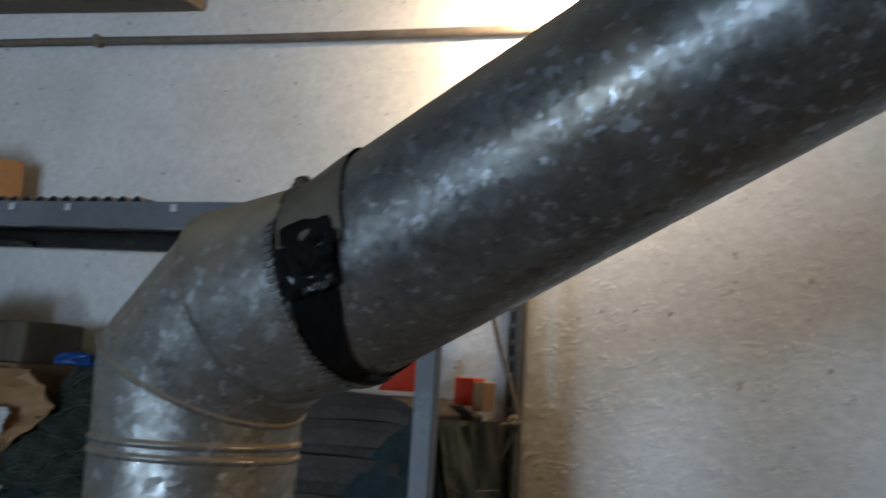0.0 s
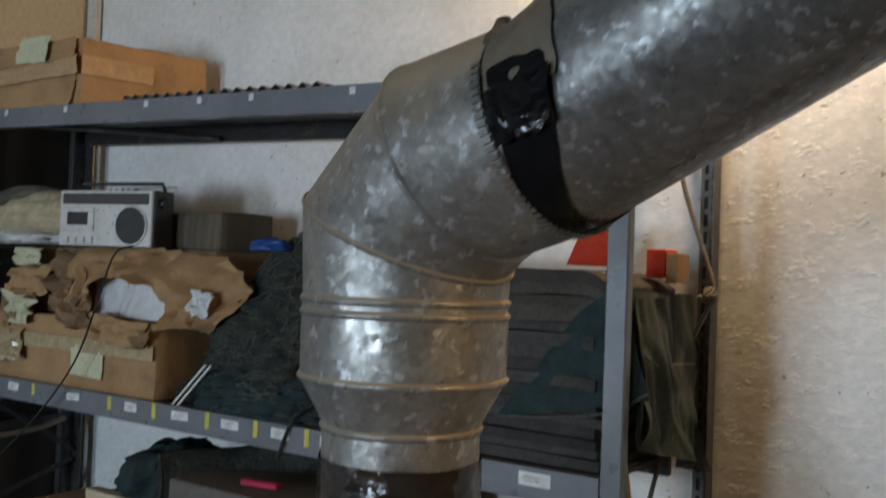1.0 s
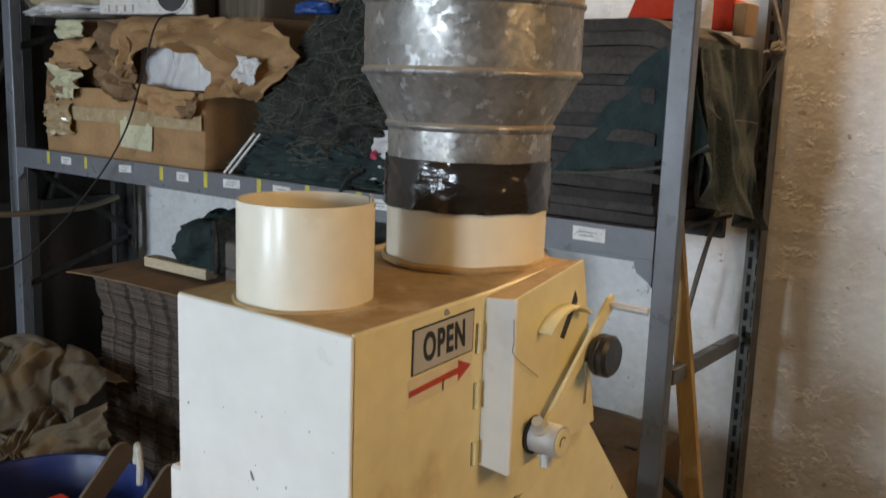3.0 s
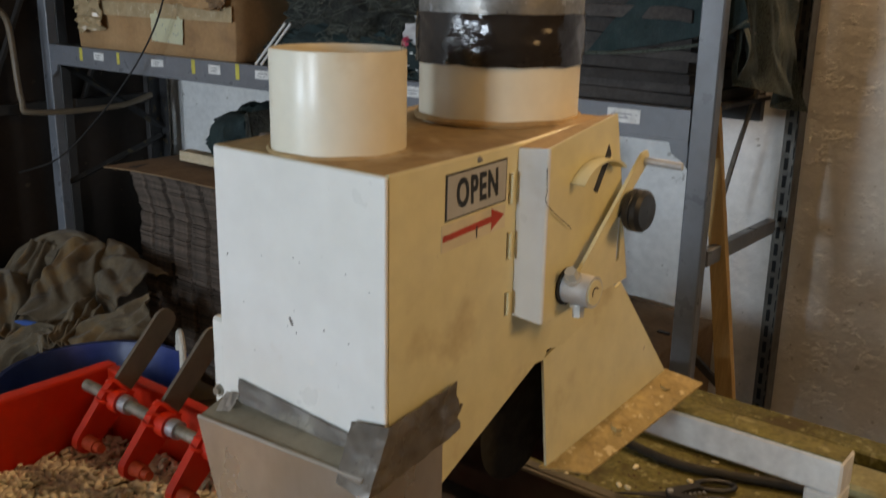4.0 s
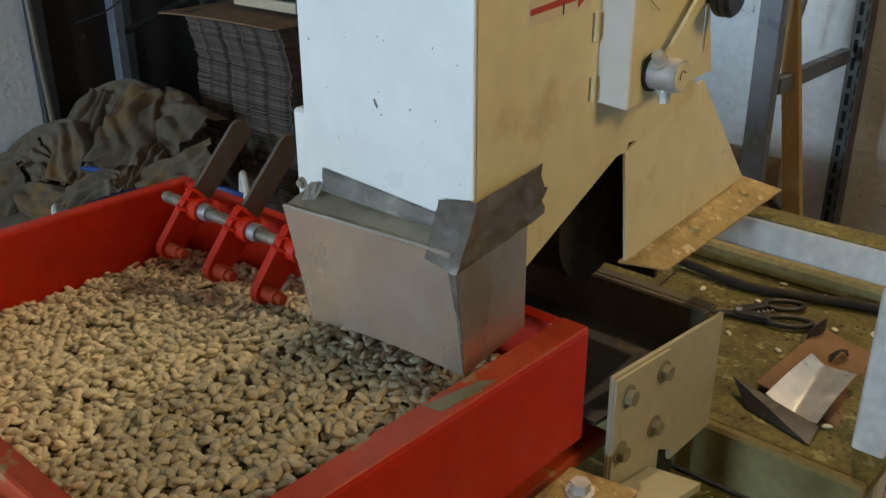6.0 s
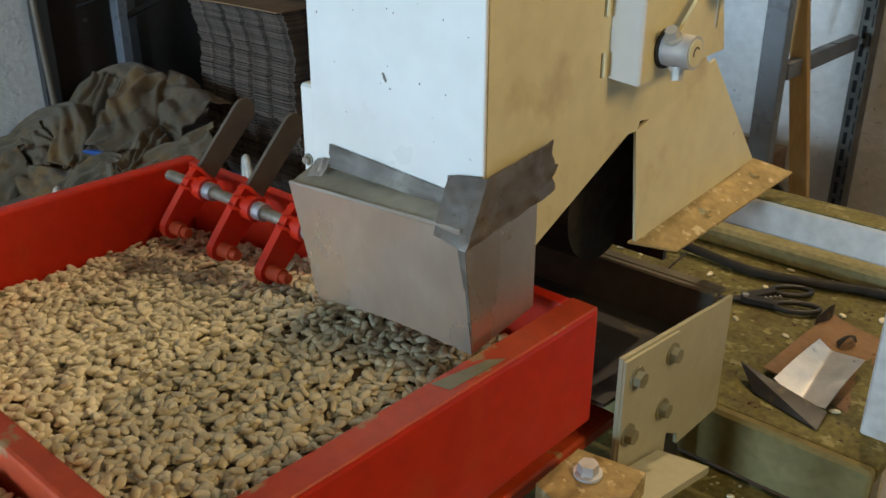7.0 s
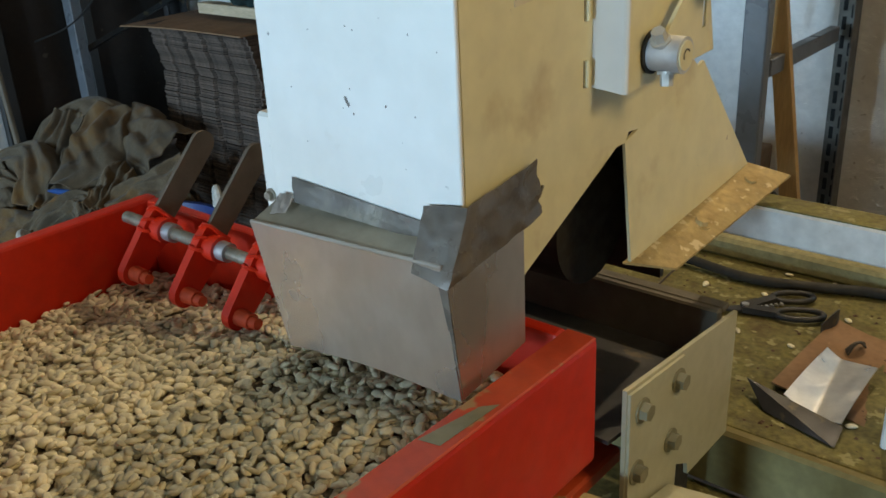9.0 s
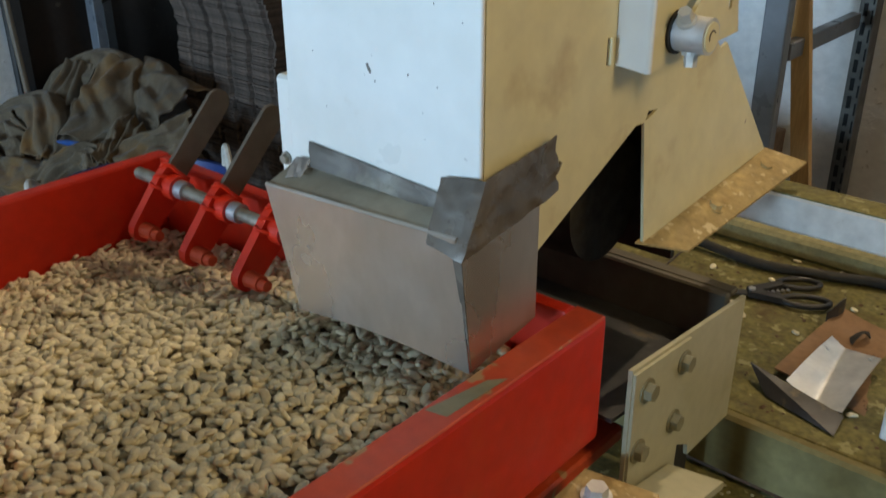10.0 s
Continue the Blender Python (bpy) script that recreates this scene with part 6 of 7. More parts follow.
bag = thing("straw_bag", (-2.95, 1.85, 1.835), "clear plastic bag stuffed with straw-coloured material", "bag")
part("filling", blob((-3.10, 1.76, 1.985), (0.40, 0.17, 0.115), 3.0, 0.20, 2.0, 48, 28), STRAW, bag, "straw-coloured filling", smooth=60)
part("film", blob((-3.12, 1.75, 1.985), (0.46, 0.19, 0.140), 4.0, 0.16, 2.6, 80, 44), CLEAR_BAG, bag, "shiny clear plastic film", smooth=60)
part("paper", blob((-3.10, 1.68, 1.895), (0.30, 0.14, 0.04), 6.0, 0.3, 3.0, 32, 16), SHEET_WHITE, bag, "white paper under the bag", smooth=60)
solo("blue_bag", blob((-1.70, 1.74, 1.885), (0.085, 0.055, 0.030), 5.0, 0.3, 3.0, 32, 20), BLUE_BRIGHT, "bright blue plastic bundle on the shelf", "bundle", smooth=60)


NET_LINE = mat("net_thread", (0.12, 0.128, 0.105), (0.06, 0.068, 0.056), 0.7, bump=0)


def net_surface(u, v):
    """A tall slumped pile of crumpled netting with a blunt top."""
    base, top = Vector((-1.58, 1.87, S)), Vector((-1.46, 1.90, 2.02))
    a = 2 * math.pi * u
    k = (1 - v ** 3.6) ** 0.7
    c = base.lerp(top, v)
    d = Vector((math.cos(a), math.sin(a), 0))
    q = Vector((d.x * 1.3, d.y * 1.3, v * 3.0))
    lump = noise.noise(q * 1.1 + Vector((4, 0, 0)))
    crease = 1 - 2 * abs(noise.noise(q * 2.4 + Vector((1, 7, 0)))) - 1.0 * abs(noise.noise(q * 5.5))
    w = 1 + 0.26 * lump + 0.24 * crease + 0.09 * noise.noise(q * 11)
    r = Vector((d.x * (0.52 - 0.20 * v), d.y * (0.22 - 0.03 * v), 0))
    return c + r * k * w + Vector((0, 0, 0.03 * noise.noise(q * 3) * (v > 0)))



def net_pile(surface):
    return sheet(surface, 150, 90, 0)


gn = thing("green_netting", (-1.58, 1.87, S), "slumped crumpled dark green netting on the shelf", "netting")
part("cloth", net_pile(net_surface), NET, gn, smooth=70)


def strands(surface, count, seed, r, u0=0.5, u1=1.0):
    """Loose threads and mesh lines that lie over the netting."""
    rg = random.Random(seed)
    bm = bmesh.new()
    for _ in range(count):
        u, v, th, bend = rg.uniform(u0, u1), rg.uniform(0.02, 0.93), rg.uniform(0, 6.28), rg.uniform(-2.5, 2.5)
        n = rg.randint(6, 14)
        pts = []
        for k in range(n):
            pts.append(surface(u % 1.0, min(0.985, max(0.0, v))) + Vector((0, -0.004, 0.004)))
            th += bend * 0.16
            u += 0.007 * math.cos(th)
            v += 0.016 * math.sin(th)
        tube(pts, r, 4, bm)
    return bm


part("threads", strands(net_surface, 520, 12, 0.0012), NET_LINE, gn, "grey-green mesh lines and loose threads", kind="stuff")
tn = thing("teal_netting", (-1.56, 1.70, S), "crumpled teal netting under the heap", "netting")
part("cloth", blob((-1.56, 1.70, S + 0.06), (0.42, 0.085, 0.10), 8.0, 0.5, 3.6, 80, 36), NET_TEAL, tn, smooth=60)


def teal_surface(u, v):
    a = 2 * math.pi * u
    swell = 1 + 0.22 * noise.noise(Vector((4 * u, 3 * v, 7)))
    return Vector((-1.56 + 0.40 * swell * math.cos(a) * math.cos(v * 1.3), 1.695 + 0.085 * swell * math.sin(a), S + 0.012 + 0.135 * v * swell))


part("threads", strands(teal_surface, 150, 31, 0.0014), NET_LINE, tn, "loose grey-green threads", kind="stuff")
pp = thing("paper_scraps", (-1.24, 1.68, S), "white and red paper scraps on the shelf", "paper")
for k, (x, z, w, h, m) in enumerate(((-1.25, 1.44, 0.09, 0.05, SHEET_WHITE), (-1.22, 1.38, 0.10, 0.04, WHITE_PAPER), (-1.34, 1.41, 0.025, 0.03, PINK), (-1.26, 1.345, 0.07, 0.02, WHITE_PAPER))):
    flap(pp, [(x - w, 1.65 + 0.01 * k, z + h), (x + w, 1.65 + 0.01 * k, z + h * 1.2), (x + w, 1.63, z - h), (x - w, 1.63, z - h * 0.7)], 20.0 + k, 0.03, m, 8, 6, "scrap")
hang = thing("hanging_cord", (-1.42, 1.58, 1.2), "frayed dark cord hanging over the shelf beam", "cord")
part("cord", tube(curve_points([(-1.36, 1.62, 1.36), (-1.40, 1.585, 1.325), (-1.44, 1.583, 1.25), (-1.47, 1.583, 1.17)], 6), 0.006, 6), NET, hang)

# mats on the other end of the shelf
HEAPED = 0.572
MATS_BROWN = mat("brown_felt_mats", (0.085, 0.068, 0.054), (0.048, 0.038, 0.031), 0.95, scale=6, grain=70, grain_amt=0.25, bump=0.5, bump_scale=40, random=0.5)


def slump(p):
    """The stack sags at its open end."""
    sag = 4.2 * max(0.0, p.x + 0.42) ** 2 + 0.010 * noise.noise(Vector((p.x * 4, 0.5, p.z * 3)))
    return p.z - sag * (p.z - S) / HEAPED


z = S
rng = random.Random(4)
while z < S + HEAPED - 0.02:
    h = rng.choice((0.030, 0.036, 0.041, 0.052))
    upper = z > S + 0.40
    x0, x1 = -1.16 + rng.uniform(-0.03, 0.03), (-0.285 if upper else -0.34) + rng.uniform(-0.035, 0.012)
    mt = thing("foam_mat", ((x0 + x1) / 2, 1.9, z), "grey-brown felt mat in a stack" if upper else "dark grey foam mat in a stack", "mat", "stack of mats")
    bm = box(x0, x1, 1.665 + rng.uniform(-0.022, 0.018), 2.12, z + 0.001, z + h, 0.004, seg=2)
    bmesh.ops.subdivide_edges(bm, edges=[e for e in bm.edges if abs(e.verts[0].co.x - e.verts[1].co.x) > 0.3], cuts=18, use_grid_fill=True)
    crumple(bm, 0.005, 5, z * 40.0)
    for v in bm.verts:
        v.co.z = slump(Vector((v.co.x, v.co.y, max(v.co.z, z + 0.0005))))
    part("pad", bm, MATS_BROWN if upper else MATS, mt, smooth=50)
    z += h - 0.002
z = S + HEAPED
rb = thing("red_box", (-0.52, 1.96, z), "bright red carton leaning on the mats", "box")
part("body", prism([(-0.545, 1.93, z + 0.125), (-0.455, 1.93, z + 0.105), (-0.450, 1.93, z), (-0.600, 1.93, z)], (0.01, 0.09, 0)), RED_BOX, rb)
sr = thing("small_red_box", (-0.31, 2.0, z - 0.03), "small red and tan carton on the mats", "box")
part("body", box(-0.345, -0.285, 1.95, 2.05, z - 0.030, z + 0.055, 0.003), RED_BOX, sr)
part("end", box(-0.284, -0.248, 1.952, 2.05, z - 0.045, z + 0.045, 0.003), CARDBOARD, sr, "tan cardboard end")


def net_sheet(corners, seed, amp, nu=30, nv=26):
    a, b, c, d = (Vector(p) for p in corners)
    nrm = (b - a).cross(d - a).normalized()

    def f(u, v):
        p = a.lerp(b, u).lerp(d.lerp(c, u), v)
        return p + nrm * amp * (math.sin(u * 9 + 2 * v + seed) * 0.5 + 1.6 * noise.noise(Vector((u * 3, v * 1.6, seed))) + 0.5 * noise.noise(Vector((u * 8, v * 4, seed)))) * (0.35 + 0.65 * v)

    return sheet(f, nu, nv, 0.002)


tri = thing("teal_net", (-0.45, 1.64, 1.4), "teal shade net draped over the mats", "netting")
part("cloth", net_sheet([(-0.42, 1.67, 1.72), (-0.30, 1.67, 1.80), (-0.20, 1.655, 1.50), (-0.66, 1.64, 1.405)], 1.0, 0.009), NET_TEAL, tri, smooth=60)
part("hem", tube(curve_points([(-0.655, 1.63, 1.413), (-0.54, 1.632, 1.42), (-0.42, 1.64, 1.435), (-0.30, 1.65, 1.46), (-0.205, 1.65, 1.515)], 8), 0.005, 6), NET_GREY, tri, "pale hem cord")
hn = thing("grey_net", (-0.25, 1.8, 1.25), "grey-green net hanging from the rack end", "netting")
part("cloth", net_sheet([(-0.275, 1.68, 1.785), (-0.280, 2.15, 1.775), (-0.225, 2.16, 1.27), (-0.232, 1.66, 1.38)], 3.0, 0.060, 60, 44), NET_GREY, hn, smooth=70)
part("cloth", net_sheet([(-0.262, 1.67, 1.76), (-0.265, 1.95, 1.77), (-0.200, 2.08, 1.25), (-0.212, 1.72, 1.36)], 5.0, 0.050, 56, 44), NET_GREY, hn, smooth=70)
part("cloth", net_sheet([(-0.290, 1.66, 1.77), (-0.290, 1.80, 1.78), (-0.280, 1.80, 1.46), (-0.285, 1.66, 1.48)], 8.0, 0.020), NET_TEAL, hn, smooth=70)
part("hem", tube(curve_points([(-0.235, 1.69, 1.62), (-0.235, 1.80, 1.58), (-0.24, 1.95, 1.575), (-0.245, 2.13, 1.56), (-0.245, 2.14, 1.53)], 8), 0.0018, 6), CORD, hn, "pale frayed hem")
part("hem", tube(curve_points([(-0.24, 1.68, 1.70), (-0.235, 1.70, 1.58), (-0.24, 1.76, 1.49), (-0.24, 1.80, 1.48)], 8), 0.0018, 6), CORD, hn)
CBX = BX - 0.05
rp = thing("tied_cord", (CBX + 0.01, RB - 0.05, 1.0), "grey cord tied round the slotted post", "cord")
part("cord", tube(curve_points([(-0.36, 2.18, 2.6), (-0.33, 2.15, 2.2), (CBX + 0.012, RB - 0.075, 1.80), (CBX - 0.03, RB - 0.085, 1.77), (CBX + 0.012, RB - 0.07, 1.755)], 8), 0.009, 6), CORD, rp)
part("cord", tube(curve_points([(CBX + 0.012, RB - 0.07, 1.77), (-0.27, 2.12, 1.60), (-0.31, 2.07, 1.35), (-0.35, 2.03, 1.12), (-0.38, 2.0, 0.9)], 8), 0.008, 6), CORD, rp)
part("knot", blob((CBX + 0.004, RB - 0.08, 1.775), (0.022, 0.022, 0.028), 2.0, 0.4, 2.0, 16, 12), CORD, rp)

# all that stands on the lower shelf, set along to its place
for ob in bpy.data.objects:
    if ob not in before and ob.parent is None:
        ob.location.x += 0.05

# upper shelf
S2 = UZ1 - 0.006
lift = upper_lift(-2.9)
BOX_R, BOX_T = -2.685, 2.742
uc = carton("long_carton", -3.34, BOX_R, 1.630, 2.185, S2 + lift, BOX_T, "brown cardboard carton with taped flaps on the top shelf", seed=9.0, tape=False)
flap(uc, [(-3.34, 1.614, BOX_T + 0.01), (BOX_R - 0.03, 1.614, BOX_T), (BOX_R - 0.012, 1.604, BOX_T - 0.085), (-3.34, 1.600, BOX_T - 0.095)], 6.0, 0.012)
flap(uc, [(-3.34, 1.616, S2 + lift + 0.15), (BOX_R - 0.03, 1.616, S2 + lift + 0.14), (BOX_R - 0.05, 1.600, S2 + lift + 0.004), (-3.34, 1.600, S2 + lift + 0.004)], 9.0, 0.022)
part("tape", tape_patch([(-3.34, 1.600, BOX_T - 0.085), (BOX_R + 0.004, 1.604, BOX_T - 0.075), (BOX_R + 0.004, 1.602, BOX_T - 0.155), (-3.34, 1.598, BOX_T - 0.165)], 4.0, 0.008, 30, 8), PAPER_TAPE, uc, "dusty tape across the flaps")
part("tape", tape_patch([(BOX_R + 0.013, 1.620, BOX_T - 0.075), (BOX_R + 0.013, 1.93, BOX_T - 0.078), (BOX_R + 0.013, 1.93, BOX_T - 0.155), (BOX_R + 0.013, 1.620, BOX_T - 0.155)], 5.0, 0.002, 16, 6), PAPER_TAPE, uc)
part("label", tape_patch([(-3.085, 1.592, BOX_T + 0.030), (-2.86, 1.590, BOX_T + 0.022), (-2.875, 1.586, BOX_T - 0.095), (-3.12, 1.586, BOX_T - 0.080)], 11.0, 0.014, 16, 10), STICKER, uc, "crumpled pale paper label")
part("flap", sheet(lambda u, v: Vector((BOX_R - 0.02 - 0.10 * v, 1.95 + 0.17 * u, BOX_T + 0.004 + 0.022 * v + 0.004 * math.sin(5 * u))), 10, 4, 0.004), CARDBOARD, uc, smooth=30)
for ch in uc.children:
    for v in ch.data.vertices:
        v.co.x += 0.22 * (v.co.y + ch.location.y + uc.location.y - 1.61)
cs = thing("corrugated_sheet", (-1.85, 1.85, S2), "grey corrugated sheet lying on the top shelf", "sheet")
part("sheet", sheet(lambda u, v: Vector((-2.36 + 1.08 * u, 1.60 + 0.5 * v, S2 + upper_lift(-2.36 + 1.08 * u) + 0.016 + 0.010 * math.sin(u * 2 * math.pi * 17))), 170, 2, 0.003), CORRUG, cs, smooth=True)

# ---- under the rack ----
K0, K1, KY = -2.580, -1.965, 1.46
pile = thing("cardboard_stack", ((K0 + K1) / 2, 1.7, 0.0), "tall stack of flattened brown cardboard boxes", "cardboard")
rng = random.Random(8)
zz = 0.0
n = 0
cache = {}
while zz < 0.850:
    h = rng.choice((0.009, 0.0105, 0.012))
    if h not in cache:
        bm = box(-0.30, 0.30, 0, 0.46, 0, h * 0.86)
        bmesh.ops.subdivide_edges(bm, edges=[e for e in bm.edges if abs(e.verts[0].co.x - e.verts[1].co.x) > 0.3], cuts=60)
        for v in bm.verts:
            v.co.y += 0.003 * noise.noise(Vector((v.co.x * 14, v.co.y * 5, h * 900))) + (0.016 if math.sin(v.co.x * 52) > 0.90 else 0.0)
            v.co.z += 0.0006 * noise.noise(Vector((v.co.x * 20, h * 500, 0)))
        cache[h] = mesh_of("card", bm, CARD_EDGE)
    o = new("card", cache[h])
    o.parent = pile
    flare = 0.05 * max(0.0, (zz - 0.68) / 0.17)
    o.location = Vector(((K0 + K1) / 2 + rng.gauss(0, 0.003) + 0.01 * math.sin(zz * 9), KY + rng.gauss(0, 0.003) - flare, zz)) - pile.location
    o.rotation_euler = (0, 0, rng.gauss(0, 0.004))
    zz += h
    n += 1
sheet_top = thing("cardboard_sheet", (-2.3, 1.6, zz), "flat cardboard sheet on the stack", "cardboard")
part("sheet", sheet(lambda u, v: Vector((-2.70 + 0.74 * u + 0.04 * v, 1.38 + 0.36 * v + 0.0 * u, zz + 0.006 - 0.02 * (1 - u) ** 3 + 0.012 * v)), 16, 8, 0.005), CARDBOARD_DARK, sheet_top)
ZT = zz + 0.03
solo("wood_block", box(-2.40, -2.02, 1.54, 1.60, ZT, ZT + 0.040, 0.003), WOOD_PALE, "pale wooden block on the cardboard", "block")
roll = thing("net_roll", (-1.95, 1.75, zz), "rolled dark netting on the cardboard stack", "netting")
part("roll", tube(curve_points([(-1.95, 1.54, zz + 0.165), (-1.80, 1.76, zz + 0.185), (-1.50, 1.90, zz + 0.285), (-1.10, 1.94, zz + 0.300)], 10), lambda t: 0.100 + 0.010 * math.sin(9 * t) - 0.012 * t, 28), NET, roll, smooth=True)
for r in (0.030, 0.055, 0.078, 0.096):
    ring = [(-1.955 + r * math.cos(a) * 0.83, 1.533 - r * math.cos(a) * 0.55, zz + 0.165 + r * math.sin(a)) for a in np.linspace(0, 2 * math.pi, 25)[:-1]]
    part("coil", tube(ring, 0.006, 6, closed=True), NET, roll, smooth=True)
solo("teal_net_roll", blob((-2.10, 1.72, zz + 0.14), (0.16, 0.2, 0.13), 12.0, 0.3, 2.0, 40, 24), NET_TEAL, "bundled teal netting on the stack", "netting", smooth=60)
low = thing("flat_trays", (-1.4, 1.75, 0), "stack of flat grey card trays under the rack", "trays")
zt = 0.0
for k in range(11):
    part("tray", box(-1.80 + 0.01 * (k % 3), -0.95, 1.44 + 0.008 * (k % 2), 2.0, zt + 0.001, zt + 0.096, 0.006), mat("grey_board", (0.14, 0.12, 0.105), (0.10, 0.085, 0.075), 0.85) if k == 0 else bpy.data.materials["grey_board"], low)
    zt += 0.098
solo("pink_scraper", box(-0.075, 0.075, -0.018, 0.018, 0, 0.02, 0.006, m=Matrix.Translation((-1.47, 1.56, zt)) @ Matrix.Rotation(0.15, 4, "Z")), PINK, "pink plastic scraper on the trays", "scraper")

fb = carton("flat_carton", -0.92, -0.40, 1.72, 2.26, 0.0, 0.50, "brown carton on the floor under the rack", CARDBOARD_DARK, 6.0, tape=False)
for k in range(5):
    part("slit", box(-0.85 + 0.09 * k, -0.81 + 0.09 * k, 1.80 + 0.05 * k, 1.812 + 0.05 * k, 0.502, 0.510), DARK_STEEL, fb)
solo("wooden_batten", prism([(-0.315, 1.74, 1.42), (-0.270, 1.74, 1.42), (-0.030, 1.70, 0.0), (-0.083, 1.70, 0.0)], (0, 0.022, 0)), WOOD, "yellow pine batten leaning behind the post", "batten")

# ---- sacks and tub ----


TUBX, TUBY = -1.84, 0.78
OUT = Vector((0.42, -0.58, 0.70)).normalized()


def clear_of_tub(p):
    x, y = max(LEFT + 0.02, p.x), min(1.42, p.y)
    away = Vector((x - TUBX, y - TUBY, 0))
    if away.length < 0.345:
        away = away.normalized() * 0.345
        x, y = TUBX + away.x, TUBY + away.y
    return Vector((x, y, max(0.006, p.z)))


def cloth_fold(line, wide, arch, seed, curl=0.035):
    """A length of sacking thrown over a line: arched across, its edges turned under, with small creases along it."""
    P = curve_points(line, 14)
    n = len(P) - 1

    def f(u, v):
        k = u * n
        i = min(n - 1, int(k))
        c = P[i].lerp(P[i + 1], k - i)
        t = (P[min(n, i + 2)] - P[max(0, i - 1)]).normalized()
        side = t.cross(OUT).normalized()
        up = side.cross(t).normalized()
        w = 2 * v - 1
        swell = 1 + 0.28 * noise.noise(Vector((u * 3.0, seed, 1)))
        ph = 1.5 * w + 1.6 * noise.noise(Vector((u * 2.0, w * 0.7, seed)))
        crease = abs(math.sin(math.pi * ph)) ** 1.5 - 0.5
        z = arch * (1 - abs(w) ** 2.4) + 0.022 * crease - curl * max(0.0, abs(w) - 0.72) / 0.28
        z += 0.028 * noise.noise(Vector((u * 4.0, w * 2.2, seed + 3))) + 0.0045 * noise.noise(Vector((u * 14, w * 7, seed)))
        ragged = 0.006 * noise.noise(Vector((u * 9, seed, 5))) * max(0.0, abs(w) - 0.8) / 0.2
        s1 = wide * swell * (w - 0.10 * w ** 5) + ragged
        return clear_of_tub(c + side * s1 + up * z)

    return f


def sack(at, seed, folds):
    sk = thing("burlap_sack", at, "empty brown burlap sack slumped in a heap", "sack", "heap of sacks")
    for k, (line, wide, arch) in enumerate(folds):
        f = cloth_fold(line, wide, arch, seed + 2.3 * k)
        part("fold", sheet(f, 90, 44, 0.004), BURLAP, sk, smooth=179)
        part("hem", sheet(lambda u, v: f(0.02 + 0.96 * u, 0.90 + 0.05 * v) + OUT * 0.006, 80, 3, 0), BURLAP, sk, "folded stitched hem", smooth=179)
    return sk


def heap_bottom():
    def f(u, v):
        x, y = -3.58 + 1.55 * u, 0.55 + 0.85 * v
        g = 0.24 * math.exp(-((x + 2.66) / 0.45) ** 2 - ((y - 1.25) / 0.30) ** 2) + 0.14 * math.exp(-((x + 3.2) / 0.4) ** 2 - ((y - 1.1) / 0.35) ** 2)
        return clear_of_tub(Vector((x, y, g - 0.02 + 0.035 * abs(noise.noise(Vector((x * 5, y * 5, 2)))))))
    return sheet(f, 60, 40, 0)


bottom = thing("burlap_sack", (-2.9, 0.95, 0), "flattened burlap sack under the heap", "sack", "heap of sacks")
part("cloth", heap_bottom(), BURLAP, bottom, smooth=179)
sack((-2.9, 1.2, 0), 1.0, (([(-3.46, 1.26, 0.13), (-3.28, 1.30, 0.30), (-3.04, 1.30, 0.43), (-2.83, 1.30, 0.46), (-2.69, 1.28, 0.42)], 0.13, 0.05),
                          ([(-3.00, 1.27, 0.46), (-2.97, 1.17, 0.36), (-2.91, 1.09, 0.28), (-2.80, 1.02, 0.22), (-2.75, 0.96, 0.17)], 0.105, 0.055)))
sack((-2.5, 1.2, 0), 7.0, (([(-2.71, 1.32, 0.44), (-2.50, 1.28, 0.44), (-2.28, 1.24, 0.42)], 0.15, 0.05),
                          ([(-2.72, 1.28, 0.52), (-2.64, 1.17, 0.44), (-2.61, 1.09, 0.36), (-2.58, 0.99, 0.29)], 0.145, 0.035),
                          ([(-2.34, 0.93, 0.28), (-2.38, 1.02, 0.34), (-2.40, 1.12, 0.38)], 0.055, 0.03)))
sack((-3.1, 1.0, 0), 13.0, (([(-3.50, 1.02, 0.06), (-3.36, 1.08, 0.19), (-3.07, 1.08, 0.30), (-2.88, 1.02, 0.28), (-2.84, 0.95, 0.18)], 0.12, 0.06),
                           ([(-3.21, 0.97, 0.21), (-3.00, 0.94, 0.22), (-2.88, 0.91, 0.15)], 0.085, 0.03),
                           ([(-3.12, 0.85, 0.10), (-2.86, 0.85, 0.13), (-2.62, 0.86, 0.17)], 0.085, 0.045)))
sack((-3.2, 0.8, 0), 19.0, (([(-3.52, 0.74, 0.05), (-3.36, 0.95, 0.15), (-3.14, 1.02, 0.25)], 0.085, 0.045),
                           ([(-3.26, 0.62, 0.03), (-3.14, 0.76, 0.10), (-3.05, 0.88, 0.18)], 0.12, 0.045)))
sack((-2.4, 1.0, 0), 25.0, (([(-2.66, 0.84, 0.15), (-2.58, 0.92, 0.24), (-2.48, 0.96, 0.27), (-2.36, 0.92, 0.25)], 0.060, 0.04),
                           ([(-2.30, 0.98, 0.26), (-2.18, 1.07, 0.34), (-2.08, 1.16, 0.40)], 0.115, 0.03)))
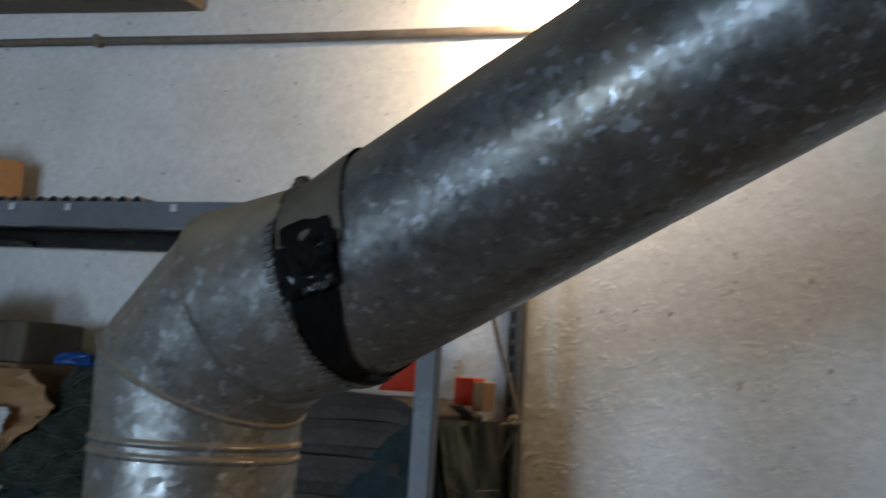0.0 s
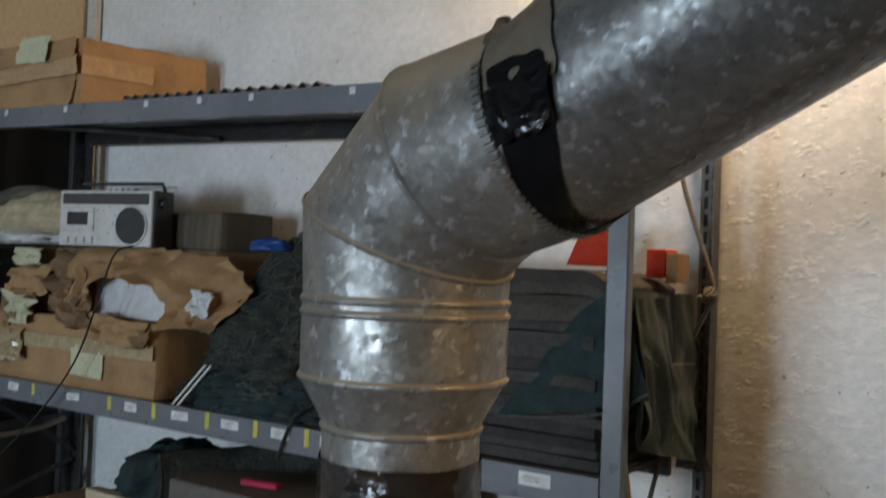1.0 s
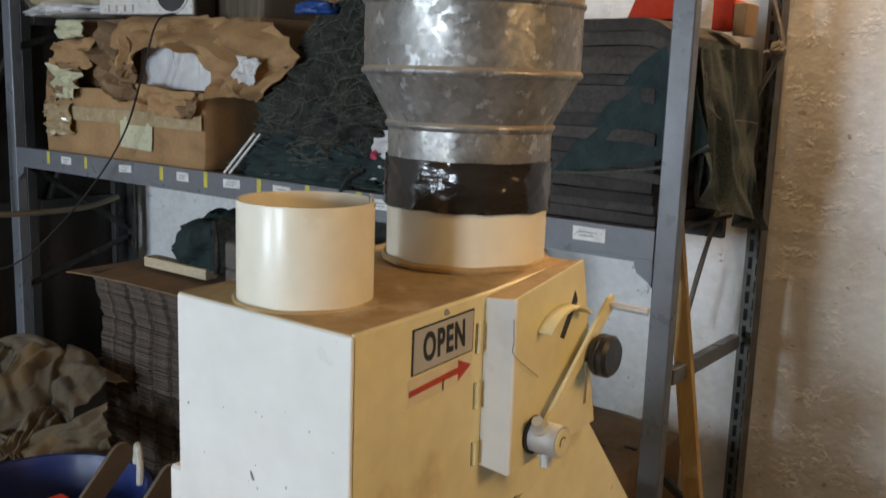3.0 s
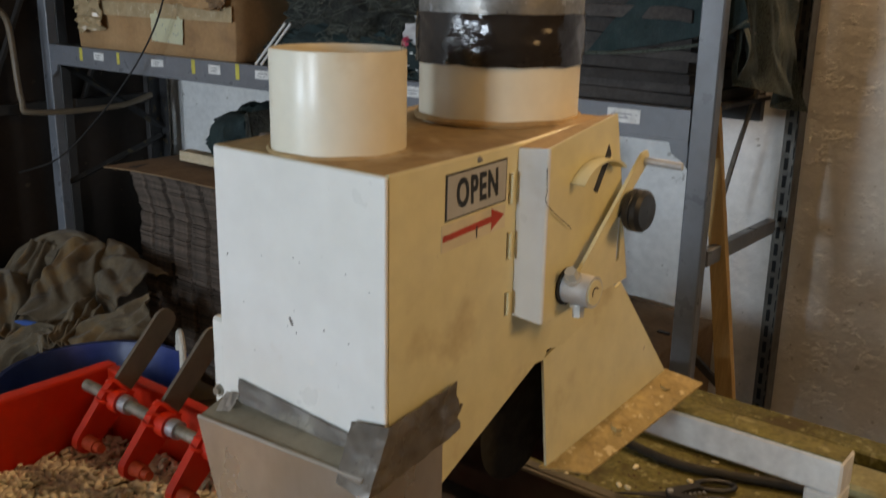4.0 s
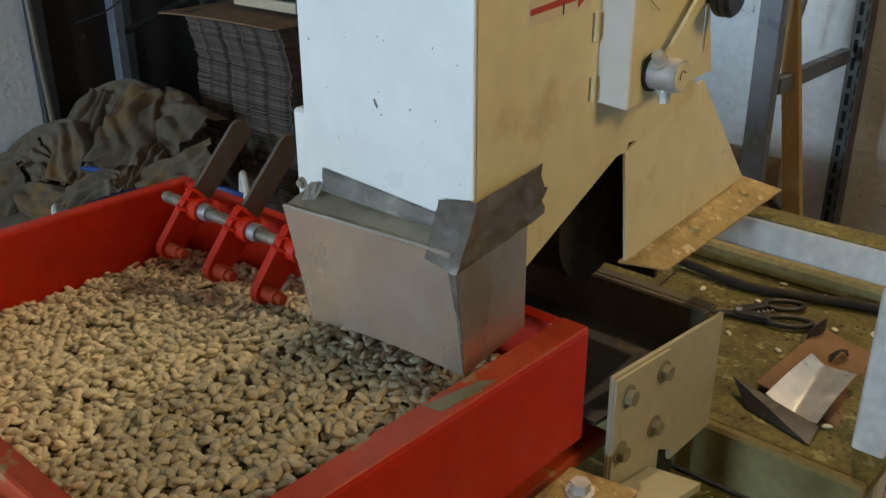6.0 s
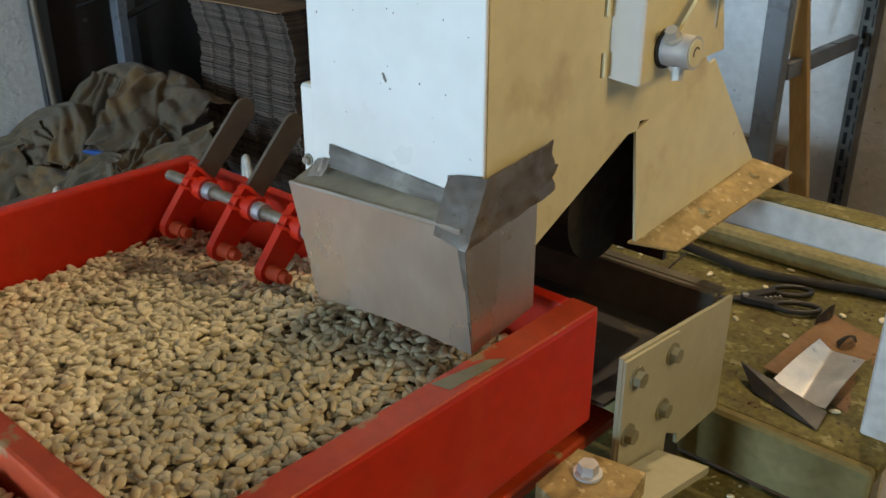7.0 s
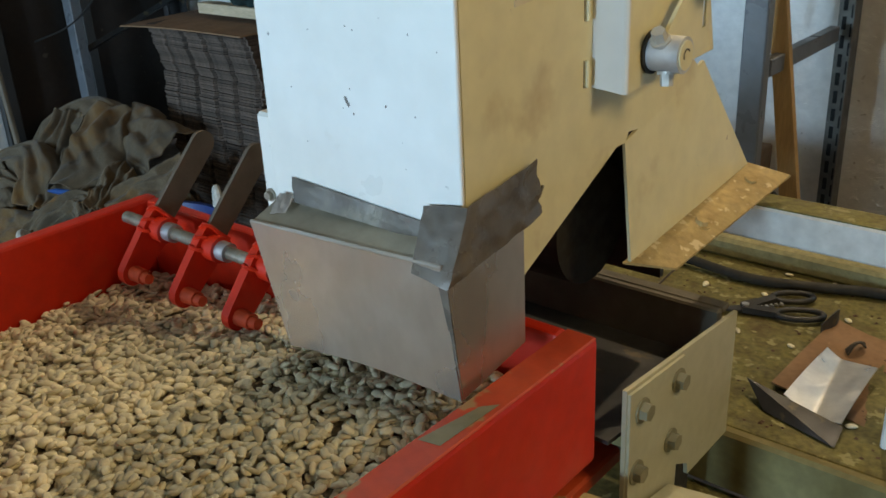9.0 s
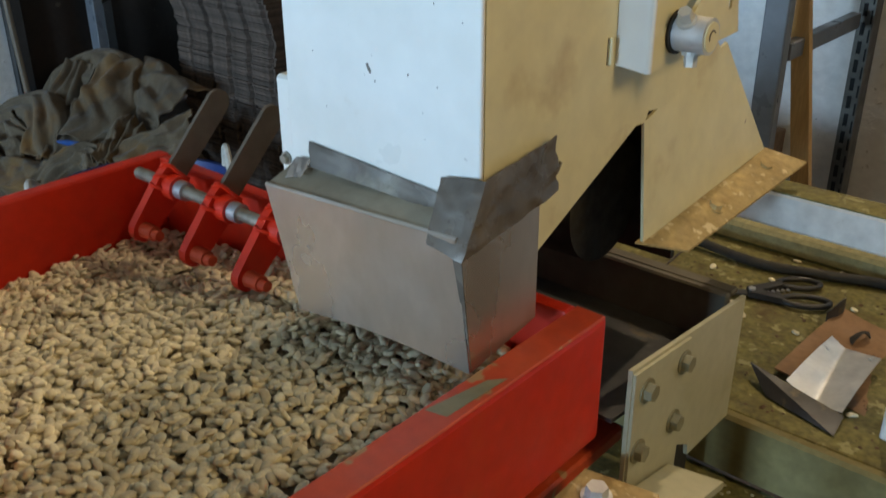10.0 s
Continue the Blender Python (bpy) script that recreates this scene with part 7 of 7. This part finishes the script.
heap_points = [v.co + o.matrix_world.translation for o in bpy.data.objects if o.name.startswith("burlap_sack") for ch in o.children for v in ch.data.vertices]


def heap_top(x, y):
    near = [p.z for p in heap_points if abs(p.x - x) < 0.02 and abs(p.y - y) < 0.02]
    return max(near) + 0.006 if near else 0.3


solo("blue_tie", tube(curve_points([(x, y, heap_top(x, y)) for x, y in ((-2.66, 0.93), (-2.62, 0.945), (-2.58, 0.96), (-2.54, 0.98))], 6), lambda t: 0.004 + 0.008 * math.sin(math.pi * t), 8), BLUE_BRIGHT, "blue plastic tie on the sacks", "tie", smooth=True)

tub = thing("blue_tub", (TUBX, TUBY, 0), "dark blue plastic tub with rope handle", "tub")
part("shell", lathe([(0.22, 0.0), (0.25, 0.05), (0.295, 0.33), (0.312, 0.345), (0.312, 0.358), (0.295, 0.358), (0.285, 0.33), (0.242, 0.05), (0.01, 0.035)], (TUBX, TUBY), 56), BLUE, tub, smooth=30)
hx, hy = -1.78, 1.07
part("rope_handle", tube(curve_points([(hx - 0.05, hy + 0.02, 0.33), (hx - 0.045, hy + 0.02, 0.40), (hx, hy - 0.005, 0.44), (hx + 0.045, hy - 0.03, 0.40), (hx + 0.05, hy - 0.035, 0.33)], 8), 0.012, 8), ROPE, tub, "white rope handle", smooth=True)
part("rope_handle", tube(curve_points([(-2.08, 0.60, 0.33), (-2.10, 0.56, 0.38), (-2.05, 0.52, 0.40), (-2.01, 0.50, 0.34)], 8), 0.012, 8), ROPE, tub, smooth=True)
tb = thing("bent_tube", (-3.3, 1.5, 0), "bent tan steel tube leaning by the gate", "tube")
part("tube", tube(curve_points([(-3.50, 1.25, 0.02), (-3.50, 1.22, 0.9), (-3.49, 1.24, 1.36), (-3.47, 1.32, 1.44), (-3.46, 1.42, 1.40), (-3.46, 1.45, 1.05), (-3.44, 1.50, 0.98), (-3.40, 1.9, 0.98), (-3.40, 2.1, 1.02)], 8), 0.014, 8), mat("tan_tube", (0.2, 0.15, 0.1), None, 0.5), tb, smooth=True)
